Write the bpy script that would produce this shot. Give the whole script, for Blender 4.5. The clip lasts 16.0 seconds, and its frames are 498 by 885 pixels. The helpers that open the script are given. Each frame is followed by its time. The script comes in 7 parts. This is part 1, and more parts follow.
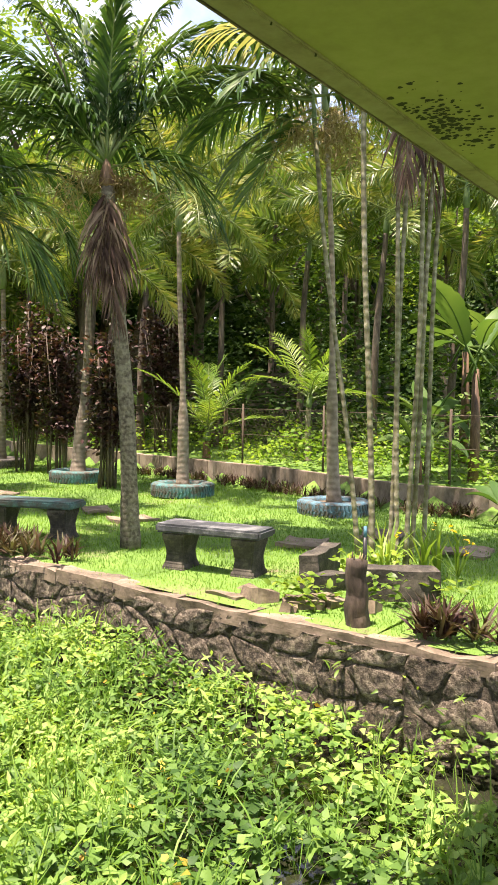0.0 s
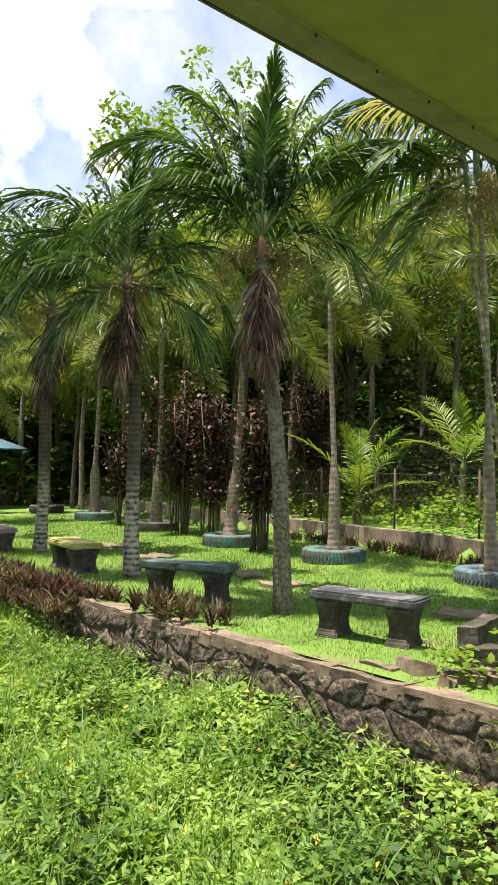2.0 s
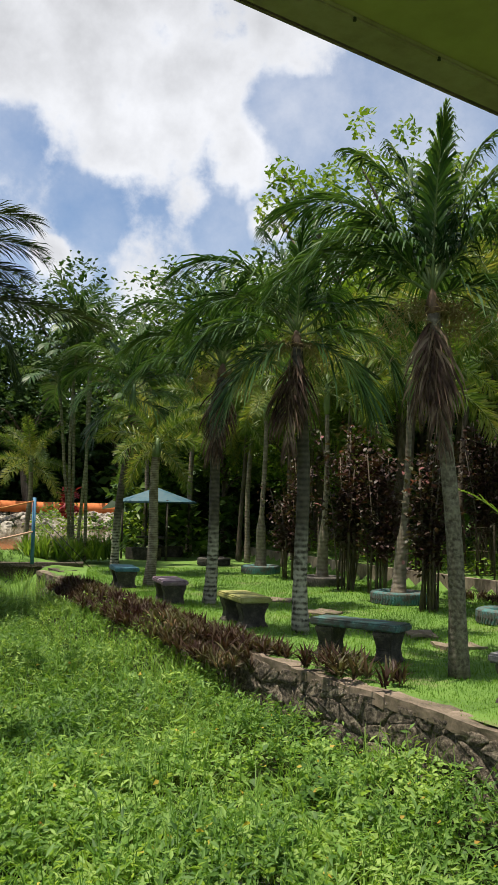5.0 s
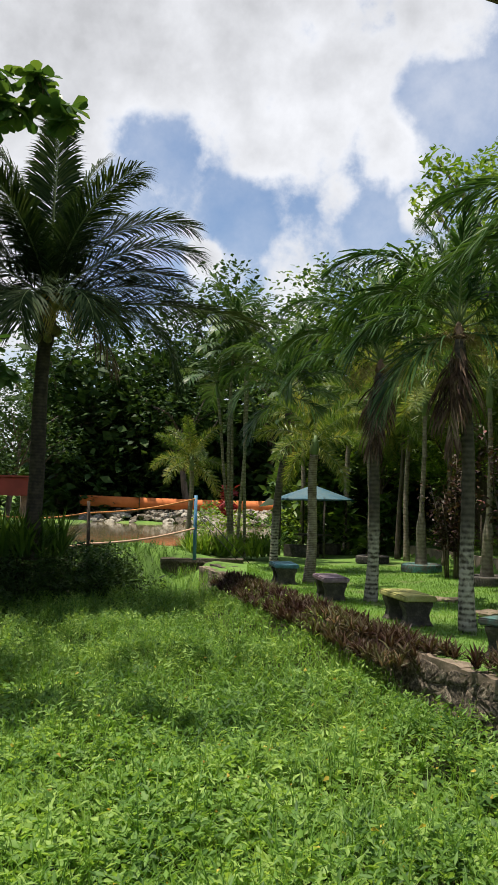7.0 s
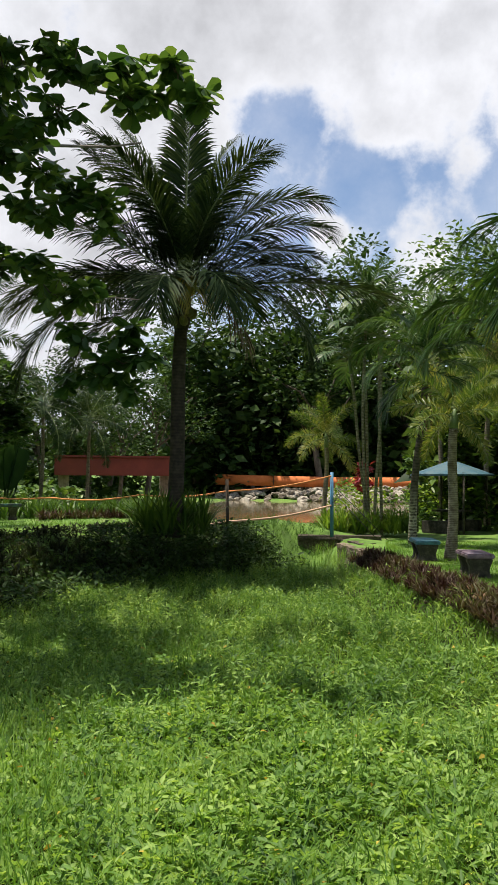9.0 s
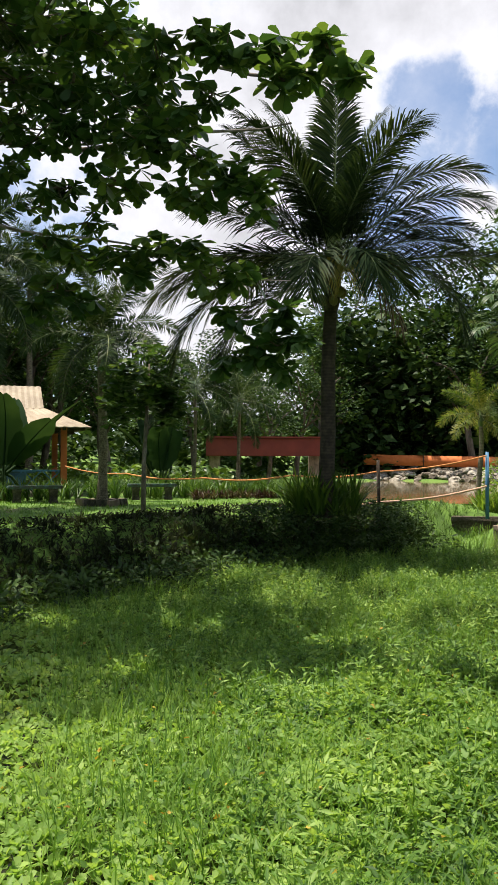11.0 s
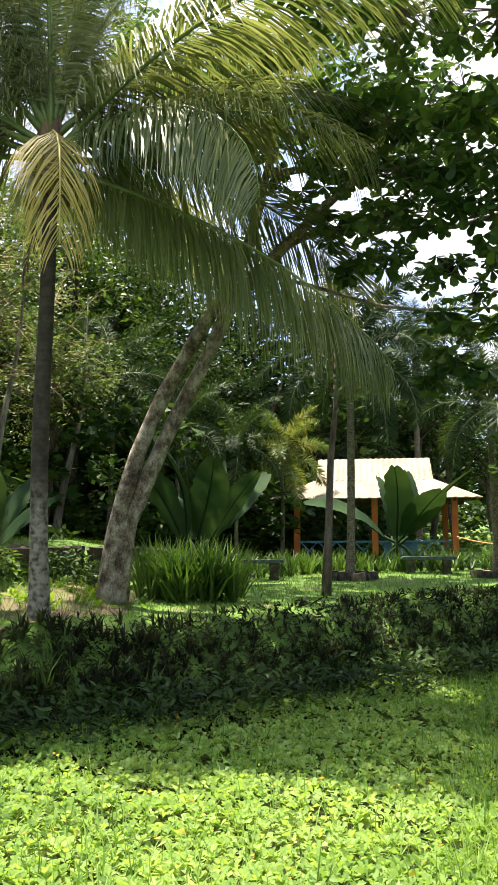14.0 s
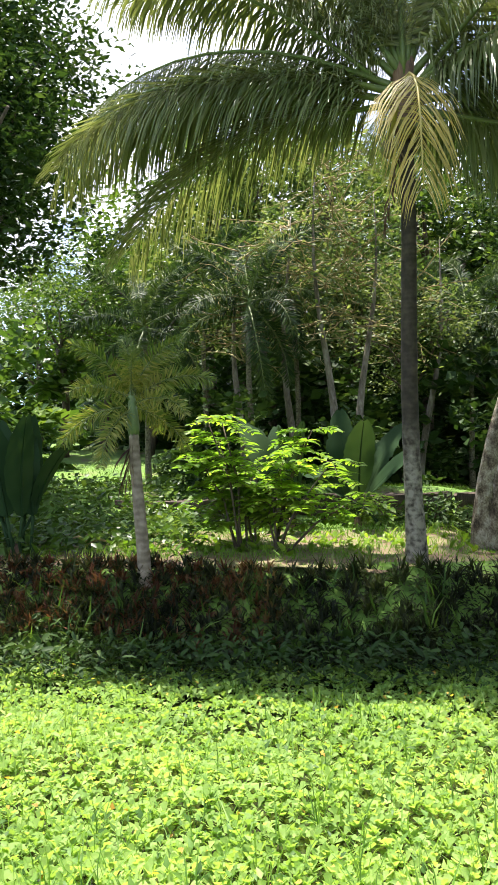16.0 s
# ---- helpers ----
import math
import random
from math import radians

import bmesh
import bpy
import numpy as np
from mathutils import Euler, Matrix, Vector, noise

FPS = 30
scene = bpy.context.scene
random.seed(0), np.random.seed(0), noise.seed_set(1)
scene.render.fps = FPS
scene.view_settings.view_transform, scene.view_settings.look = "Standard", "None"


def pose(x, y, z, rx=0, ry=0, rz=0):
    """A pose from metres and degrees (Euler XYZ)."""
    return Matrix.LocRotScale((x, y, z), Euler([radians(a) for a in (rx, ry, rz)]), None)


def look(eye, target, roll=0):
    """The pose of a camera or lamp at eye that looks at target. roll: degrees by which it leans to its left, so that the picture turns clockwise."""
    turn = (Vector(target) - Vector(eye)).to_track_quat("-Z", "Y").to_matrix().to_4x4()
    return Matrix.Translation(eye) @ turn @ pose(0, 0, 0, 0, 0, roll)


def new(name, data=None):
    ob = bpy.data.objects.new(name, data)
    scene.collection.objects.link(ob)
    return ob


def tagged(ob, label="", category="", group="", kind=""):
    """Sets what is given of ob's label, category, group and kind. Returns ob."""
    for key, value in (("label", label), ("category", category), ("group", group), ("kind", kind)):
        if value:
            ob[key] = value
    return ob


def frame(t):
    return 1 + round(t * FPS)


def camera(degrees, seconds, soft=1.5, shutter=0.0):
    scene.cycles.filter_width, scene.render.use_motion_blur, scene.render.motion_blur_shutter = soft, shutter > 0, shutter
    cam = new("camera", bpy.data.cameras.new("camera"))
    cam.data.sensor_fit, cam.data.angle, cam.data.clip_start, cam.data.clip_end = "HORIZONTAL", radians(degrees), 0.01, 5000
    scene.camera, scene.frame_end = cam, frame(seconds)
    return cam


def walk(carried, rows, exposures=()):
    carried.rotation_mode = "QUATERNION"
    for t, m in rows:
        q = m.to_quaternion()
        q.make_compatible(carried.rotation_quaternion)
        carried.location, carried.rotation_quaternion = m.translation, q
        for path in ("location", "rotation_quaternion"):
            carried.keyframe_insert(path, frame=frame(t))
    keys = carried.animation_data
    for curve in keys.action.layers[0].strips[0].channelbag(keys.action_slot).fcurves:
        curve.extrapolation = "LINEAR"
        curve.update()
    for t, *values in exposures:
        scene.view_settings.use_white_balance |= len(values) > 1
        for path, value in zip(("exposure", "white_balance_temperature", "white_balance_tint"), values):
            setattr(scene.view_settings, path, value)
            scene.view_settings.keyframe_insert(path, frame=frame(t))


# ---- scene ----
cam = camera(33.39, 16.0, 1.0)
EYE = 1.68
ROWS = [
    (0.0, -0.0475, 0.5250, -0.0138, 0.000, -3.078, 0.919),
    (0.5, -0.0516, 0.5132, -0.0084, 2.106, -2.440, 0.611),
    (1.0, -0.0596, 0.5102, 0.0013, 5.016, -1.481, 0.409),
    (1.5, -0.0740, 0.4962, 0.0067, 7.938, 0.005, 0.491),
    (2.0, -0.0832, 0.4914, 0.0039, 10.298, 1.187, 0.749),
    (2.5, -0.0947, 0.4766, 0.0212, 12.380, 1.593, 1.110),
    (3.0, -0.1127, 0.4752, 0.0180, 14.258, 1.620, 1.381),
    (5.5, -0.2027, 0.4490, 0.0209, 24.054, 5.339, 1.037),
    (6.0, -0.2314, 0.4435, 0.0069, 27.246, 5.233, 0.920),
    (6.5, -0.2542, 0.4394, 0.0114, 30.255, 4.669, 1.040),
    (7.0, -0.2736, 0.4269, 0.0059, 32.026, 4.343, 1.157),
    (7.5, -0.2892, 0.4151, 0.0089, 34.044, 4.250, 1.081),
    (8.0, -0.3067, 0.3948, -0.0068, 36.741, 4.102, 0.905),
    (8.5, -0.3366, 0.3709, -0.0122, 39.126, 3.338, 0.482),
    (11.0, -0.4331, 0.3006, -0.0035, 51.122, 1.291, 0.146),
    (11.5, -0.4655, 0.2434, 0.0031, 56.711, 1.207, -0.234),
    (12.0, -0.4868, 0.2002, -0.0085, 64.077, 0.797, -0.066),
    (12.5, -0.4756, 0.1883, -0.0165, 68.005, 0.640, 0.206),
    (13.0, -0.4542, 0.1935, -0.0117, 69.487, 1.960, -0.146),
    (13.5, -0.4389, 0.1722, 0.0103, 72.003, 5.037, -0.197),
    (14.0, -0.4496, 0.1410, -0.0056, 77.239, 6.180, -0.289),
    (14.5, -0.4651, 0.0872, -0.0096, 84.949, 5.075, -0.373),
    (15.0, -0.4561, 0.0059, -0.0143, 91.521, 3.684, -1.129),
    (15.5, -0.4531, -0.0821, -0.0077, 96.517, 2.654, -1.557),
    (16.0, -0.4373, -0.1479, -0.0053, 101.082, 2.845, -1.390),
]
EXPOSURES = [(0.0, 1.72, 6950, 24), (1.5, 1.36, 6820, 19), (3.0, 0.94, 6700, 13), (5.5, 0.4, 6550, 10), (8.5, 0.47, 6550, 11), (11.0, 0.68, 6600, 13),
             (12.0, 1.2, 6520, 14), (13.0, 1.38, 6520, 15), (14.0, 1.48, 6600, 16), (15.0, 1.68, 6350, 13), (16.0, 1.63, 6300, 17)]
walk(cam, [(t, pose(x, y, z + EYE, 0, 0, yaw) @ pose(0, 0, 0, 90 + pitch) @ pose(0, 0, 0, 0, 0, roll))
           for t, x, y, z, yaw, pitch, roll in ROWS], EXPOSURES)

# ---- sky and sun ----
SUN_AZ, SUN_EL = 125.0, 78.0          # degrees to the left of the first view, and up


def heading(az, el):
    """Unit vector to a place az degrees left of +y and el degrees up."""
    a, e = radians(az), radians(el)
    return Vector((-math.sin(a) * math.cos(e), math.cos(a) * math.cos(e), math.sin(e)))


def build_world():
    world = bpy.data.worlds.new("sky")
    scene.world = world
    world.use_nodes = True
    nt = world.node_tree
    nt.nodes.clear()
    N, L = nt.nodes.new, nt.links.new
    out, bg = N("ShaderNodeOutputWorld"), N("ShaderNodeBackground")
    sky = N("ShaderNodeTexSky")
    sky.sky_type, sky.sun_disc = "NISHITA", False
    sky.sun_elevation, sky.sun_rotation = radians(SUN_EL), radians(-SUN_AZ)
    sky.air_density, sky.dust_density, sky.ozone_density = 1.0, 1.2, 2.0
    tc = N("ShaderNodeTexCoord")

    def math_node(op, a, b=None, clamp=False):
        m = N("ShaderNodeMath")
        m.operation, m.use_clamp = op, clamp
        for i, v in enumerate((a, b)):
            if v is None:
                continue
            if isinstance(v, (int, float)):
                m.inputs[i].default_value = v
            else:
                L(v, m.inputs[i])
        return m.outputs[0]

    def noise_node(scale, detail, rough=0.55):
        n = N("ShaderNodeTexNoise")
        n.inputs["Scale"].default_value, n.inputs["Detail"].default_value = scale, detail
        n.inputs["Roughness"].default_value = rough
        L(tc.outputs["Generated"], n.inputs["Vector"])
        return n.outputs["Fac"]

    cover = math_node("ADD", math_node("MULTIPLY", math_node("SUBTRACT", noise_node(5.5, 6.0, 0.55), 0.52), 1.6),
                      math_node("MULTIPLY", math_node("SUBTRACT", noise_node(15.0, 10.0, 0.6), 0.5), 2.6))
    # broad cumulus banks, clear gaps between them and small puffs over the trees
    banks = ((25, 25, 4.0, 0.75), (31, 25.5, 4.0, 0.75), (22, 23.6, 1.9, 0.6), (26, 20.6, 1.2, 0.6), (31.5, 22, 2.0, 0.4), (36, 27.5, 3.2, 0.6), (40, 34, 7.0, 1.1), (28, 34, 5.5, 1.1),
             (18, 31.5, 2.6, 0.7), (50, 31, 7.0, 0.9), (48, 25, 4.0, 0.6), (54, 20, 6.0, 0.7), (56, 11, 7.0, 0.8), (50, 15, 5.0, 0.6), (64, 26, 7.0, 0.6), (110, 24, 12, 0.6))
    gaps = ((19.5, 26.6, 2.0, -0.9), (38.8, 24, 2.0, -0.7), (33, 19.4, 2.2, -0.5), (24, 19, 1.6, -0.6), (16, 24.5, 3.2, -0.9), (41, 20.5, 2.0, -0.4), (4, 30, 9.0, -0.5))
    puffs = ((35.6, 16.6, 1.1, 0.8), (20.7, 19.6, 1.2, 0.9), (29, 15.8, 2.0, 0.6), (30, 14, 3.0, 0.4))
    for az, el, size, gain in banks + gaps + puffs:
        dot = N("ShaderNodeVectorMath")
        dot.operation = "DOT_PRODUCT"
        L(tc.outputs["Generated"], dot.inputs[0])
        dot.inputs[1].default_value = heading(az, el)
        edge = math.cos(radians(size))
        fall = math_node("DIVIDE", math_node("SUBTRACT", dot.outputs["Value"], 2 * edge - 1), 2 - 2 * edge, True)
        cover = math_node("ADD", cover, math_node("MULTIPLY", fall, gain))
    ramp = N("ShaderNodeMapRange")
    ramp.interpolation_type = "SMOOTHSTEP"
    ramp.inputs["From Min"].default_value, ramp.inputs["From Max"].default_value = -0.2, 0.62
    # thin high haze between the banks
    L(math_node("MULTIPLY", math_node("POWER", noise_node(6.0, 8.0, 0.62), 2.0), 1.15), ramp.inputs["To Min"])
    L(cover, ramp.inputs["Value"])
    shade = N("ShaderNodeMapRange")
    shade.inputs["From Min"].default_value, shade.inputs["From Max"].default_value = 0.2, 1.9
    shade.inputs["To Min"].default_value, shade.inputs["To Max"].default_value = 1.0, 0.62
    L(math_node("ADD", cover, math_node("MULTIPLY", math_node("SUBTRACT", noise_node(8.0, 7.0), 0.5), 2.4)), shade.inputs["Value"])
    tint = N("ShaderNodeMix")
    tint.data_type, tint.blend_type = "RGBA", "MULTIPLY"
    tint.inputs["Factor"].default_value = 1.0
    tint.inputs["A"].default_value = (8.1, 8.3, 8.75, 1)
    L(shade.outputs["Result"], tint.inputs["B"])
    mix = N("ShaderNodeMix")
    mix.data_type = "RGBA"
    L(ramp.outputs["Result"], mix.inputs["Factor"])
    deep = N("ShaderNodeMix")
    deep.data_type, deep.blend_type = "RGBA", "MULTIPLY"
    deep.inputs["Factor"].default_value = 1.0
    deep.inputs["B"].default_value = (0.82, 1.02, 1.16, 1)
    L(sky.outputs["Color"], deep.inputs["A"])
    L(deep.outputs["Result"], mix.inputs["A"])
    L(tint.outputs["Result"], mix.inputs["B"])
    L(mix.outputs["Result"], bg.inputs["Color"])
    bg.inputs["Strength"].default_value = 0.085
    L(bg.outputs[0], out.inputs["Surface"])


build_world()
sun_data = bpy.data.lights.new("sun", "SUN")
sun_data.energy, sun_data.angle, sun_data.color = 5.0, radians(0.6), (1.0, 0.93, 0.80)
sun = new("sun", sun_data)
sun.matrix_world = look(heading(SUN_AZ, SUN_EL) * 60, (0, 0, 0))
# ---- materials ----
def node_mat(name):
    mat = bpy.data.materials.new(name)
    mat.use_nodes = True
    nt = mat.node_tree
    return mat, nt, nt.nodes["Principled BSDF"], nt.nodes.new, nt.links.new


def surface(name, colours, scale=6.0, rough=0.8, bump=0.3, fine=40.0, metal=0.0, stretch=(1, 1, 1), per_object=0.0, relief=0.02, span=0.4):
    """A worn surface: colours mixed by coarse and fine noise, with relief."""
    mat, nt, bsdf, N, L = node_mat(name)
    tc, mp = N("ShaderNodeTexCoord"), N("ShaderNodeMapping")
    mp.inputs["Scale"].default_value = stretch
    L(tc.outputs["Object"], mp.inputs["Vector"])
    big, small = N("ShaderNodeTexNoise"), N("ShaderNodeTexNoise")
    for n, s in ((big, scale), (small, fine)):
        n.inputs["Scale"].default_value, n.inputs["Detail"].default_value = s, 6
        n.inputs["Roughness"].default_value = 0.65
        L(mp.outputs[0], n.inputs["Vector"])
    add = N("ShaderNodeMath")
    add.operation = "MULTIPLY_ADD"
    add.inputs[1].default_value, add.inputs[2].default_value = 0.4, -0.2
    L(small.outputs["Fac"], add.inputs[0])
    tot = N("ShaderNodeMath")
    L(big.outputs["Fac"], tot.inputs[0])
    L(add.outputs[0], tot.inputs[1])
    fac = tot.outputs[0]
    if per_object:
        info, m2, t2 = N("ShaderNodeObjectInfo"), N("ShaderNodeMath"), N("ShaderNodeMath")
        m2.operation = "MULTIPLY_ADD"
        m2.inputs[1].default_value, m2.inputs[2].default_value = per_object, -per_object / 2
        L(info.outputs["Random"], m2.inputs[0])
        L(m2.outputs[0], t2.inputs[0])
        L(fac, t2.inputs[1])
        fac = t2.outputs[0]
    ramp = N("ShaderNodeValToRGB")
    el = ramp.color_ramp.elements
    while len(el) < len(colours):
        el.new(0.5)
    for i, c in enumerate(colours):
        el[i].position, el[i].color = 0.5 - span / 2 + span * i / max(1, len(colours) - 1), (*c, 1)
    L(fac, ramp.inputs["Fac"])
    L(ramp.outputs["Color"], bsdf.inputs["Base Color"])
    bsdf.inputs["Roughness"].default_value, bsdf.inputs["Metallic"].default_value = rough, metal
    bm = N("ShaderNodeBump")
    bm.inputs["Strength"].default_value, bm.inputs["Distance"].default_value = bump, relief
    L(tot.outputs[0], bm.inputs["Height"])
    L(bm.outputs[0], bsdf.inputs["Normal"])
    return mat


def foliage(name, dark, mid, light, rough=0.42, through_light=0.35, spot=None, patch=0.7, gloss=0.28):
    """Leaves: each piece its own tone, drifting over the plant, with light passing through."""
    mat, nt, bsdf, N, L = node_mat(name)
    geo, tc, nz = N("ShaderNodeNewGeometry"), N("ShaderNodeTexCoord"), N("ShaderNodeTexNoise")
    nz.inputs["Scale"].default_value, nz.inputs["Detail"].default_value = patch, 3
    L(geo.outputs["Position"], nz.inputs["Vector"])
    m = N("ShaderNodeMath")
    m.operation = "MULTIPLY_ADD"
    m.inputs[1].default_value = 0.55
    L(geo.outputs["Random Per Island"], m.inputs[0])
    m3 = N("ShaderNodeMath")
    m3.operation = "MULTIPLY_ADD"
    m3.inputs[1].default_value, m3.inputs[2].default_value = 1.7, -0.62
    L(nz.outputs["Fac"], m3.inputs[0])
    L(m3.outputs[0], m.inputs[2])
    ramp = N("ShaderNodeValToRGB")
    el = ramp.color_ramp.elements
    cols = [(0.08, dark), (0.5, mid), (0.9, light)] + ([(0.985, spot)] if spot else [])
    while len(el) < len(cols):
        el.new(0.5)
    for e, (p, c) in zip(el, cols):
        e.position, e.color = p, (*c, 1)
    L(m.outputs[0], ramp.inputs["Fac"])
    L(ramp.outputs["Color"], bsdf.inputs["Base Color"])
    bsdf.inputs["Roughness"].default_value = rough
    bsdf.inputs["Specular IOR Level"].default_value = gloss
    tl, mix = N("ShaderNodeBsdfTranslucent"), N("ShaderNodeMixShader")
    gain = N("ShaderNodeMix")
    gain.data_type, gain.blend_type = "RGBA", "MULTIPLY"
    gain.inputs["Factor"].default_value = 1.0
    gain.inputs["B"].default_value = (1.55, 1.5, 0.75, 1)
    L(ramp.outputs["Color"], gain.inputs["A"])
    L(gain.outputs["Result"], tl.inputs["Color"])
    mix.inputs[0].default_value = through_light
    L(bsdf.outputs[0], mix.inputs[1])
    L(tl.outputs[0], mix.inputs[2])
    L(mix.outputs[0], nt.nodes["Material Output"].inputs["Surface"])
    return mat


def ringed(name, dark, light, rings=14.0, moss=None, low=None, depth=.26):
    """Palm bark with horizontal leaf scars; low: (height, colour, banding) of a pale lichen coat near the foot."""
    mat, nt, bsdf, N, L = node_mat(name)
    tc, wave, nz = N("ShaderNodeTexCoord"), N("ShaderNodeTexWave"), N("ShaderNodeTexNoise")
    wave.bands_direction = "Z"
    wave.inputs["Scale"].default_value, wave.inputs["Distortion"].default_value = rings, 2.6
    wave.inputs["Detail"].default_value, wave.inputs["Detail Scale"].default_value = 4, 1.5
    nz.inputs["Scale"].default_value, nz.inputs["Detail"].default_value = 9, 8
    L(tc.outputs["Object"], wave.inputs["Vector"])
    L(tc.outputs["Object"], nz.inputs["Vector"])
    t = N("ShaderNodeMath")
    t.operation = "MULTIPLY_ADD"
    t.inputs[1].default_value = depth
    L(wave.outputs["Fac"], t.inputs[0])
    n2 = N("ShaderNodeMath")
    n2.operation = "MULTIPLY_ADD"
    n2.inputs[1].default_value, n2.inputs[2].default_value = 1.2, -0.3
    L(nz.outputs["Fac"], n2.inputs[0])
    L(n2.outputs[0], t.inputs[2])
    ramp = N("ShaderNodeValToRGB")
    el = ramp.color_ramp.elements
    el[0].position, el[0].color = 0.2, (*dark, 1)
    el[1].position, el[1].color = 0.85, (*light, 1)
    L(t.outputs[0], ramp.inputs["Fac"])
    colour = ramp.outputs["Color"]
    if moss:
        mx, nm, rm = N("ShaderNodeMix"), N("ShaderNodeTexNoise"), N("ShaderNodeMapRange")
        mx.data_type = "RGBA"
        nm.inputs["Scale"].default_value, nm.inputs["Detail"].default_value = 26.0, 9
        L(tc.outputs["Object"], nm.inputs["Vector"])
        rm.inputs["From Min"].default_value, rm.inputs["From Max"].default_value = 0.42, 0.7
        L(nm.outputs["Fac"], rm.inputs["Value"])
        L(rm.outputs[0], mx.inputs["Factor"])
        L(colour, mx.inputs["A"])
        mx.inputs["B"].default_value = (*moss, 1)
        colour = mx.outputs["Result"]
    if low:
        sep, rz, mx, nm, ad = N("ShaderNodeSeparateXYZ"), N("ShaderNodeMapRange"), N("ShaderNodeMix"), N("ShaderNodeTexNoise"), N("ShaderNodeMath")
        L(tc.outputs["Object"], sep.inputs[0])
        nm.inputs["Scale"].default_value, nm.inputs["Detail"].default_value = 12, 8
        L(tc.outputs["Object"], nm.inputs["Vector"])
        rz.inputs["From Min"].default_value, rz.inputs["From Max"].default_value = low[0] + 0.5, low[0] - 0.3
        L(sep.outputs["Z"], rz.inputs["Value"])
        ad.operation, ad.use_clamp = "MULTIPLY", True
        L(rz.outputs[0], ad.inputs[0])
        k = N("ShaderNodeMath")
        k.operation = "MULTIPLY_ADD"
        k.inputs[1].default_value = 4.0
        L(nm.outputs["Fac"], k.inputs[0])
        band = N("ShaderNodeMath")
        band.operation = "MULTIPLY_ADD"
        band.inputs[1].default_value, band.inputs[2].default_value = low[2], -1.35 - low[2] * .5
        L(wave.outputs["Fac"], band.inputs[0])
        L(band.outputs[0], k.inputs[2])
        L(k.outputs[0], ad.inputs[1])
        mx.data_type = "RGBA"
        L(ad.outputs[0], mx.inputs["Factor"])
        L(colour, mx.inputs["A"])
        mx.inputs["B"].default_value = (*low[1], 1)
        colour = mx.outputs["Result"]
    L(colour, bsdf.inputs["Base Color"])
    bsdf.inputs["Roughness"].default_value = 0.9
    bm = N("ShaderNodeBump")
    bm.inputs["Strength"].default_value, bm.inputs["Distance"].default_value = 0.7, 0.02
    L(t.outputs[0], bm.inputs["Height"])
    L(bm.outputs[0], bsdf.inputs["Normal"])
    return mat


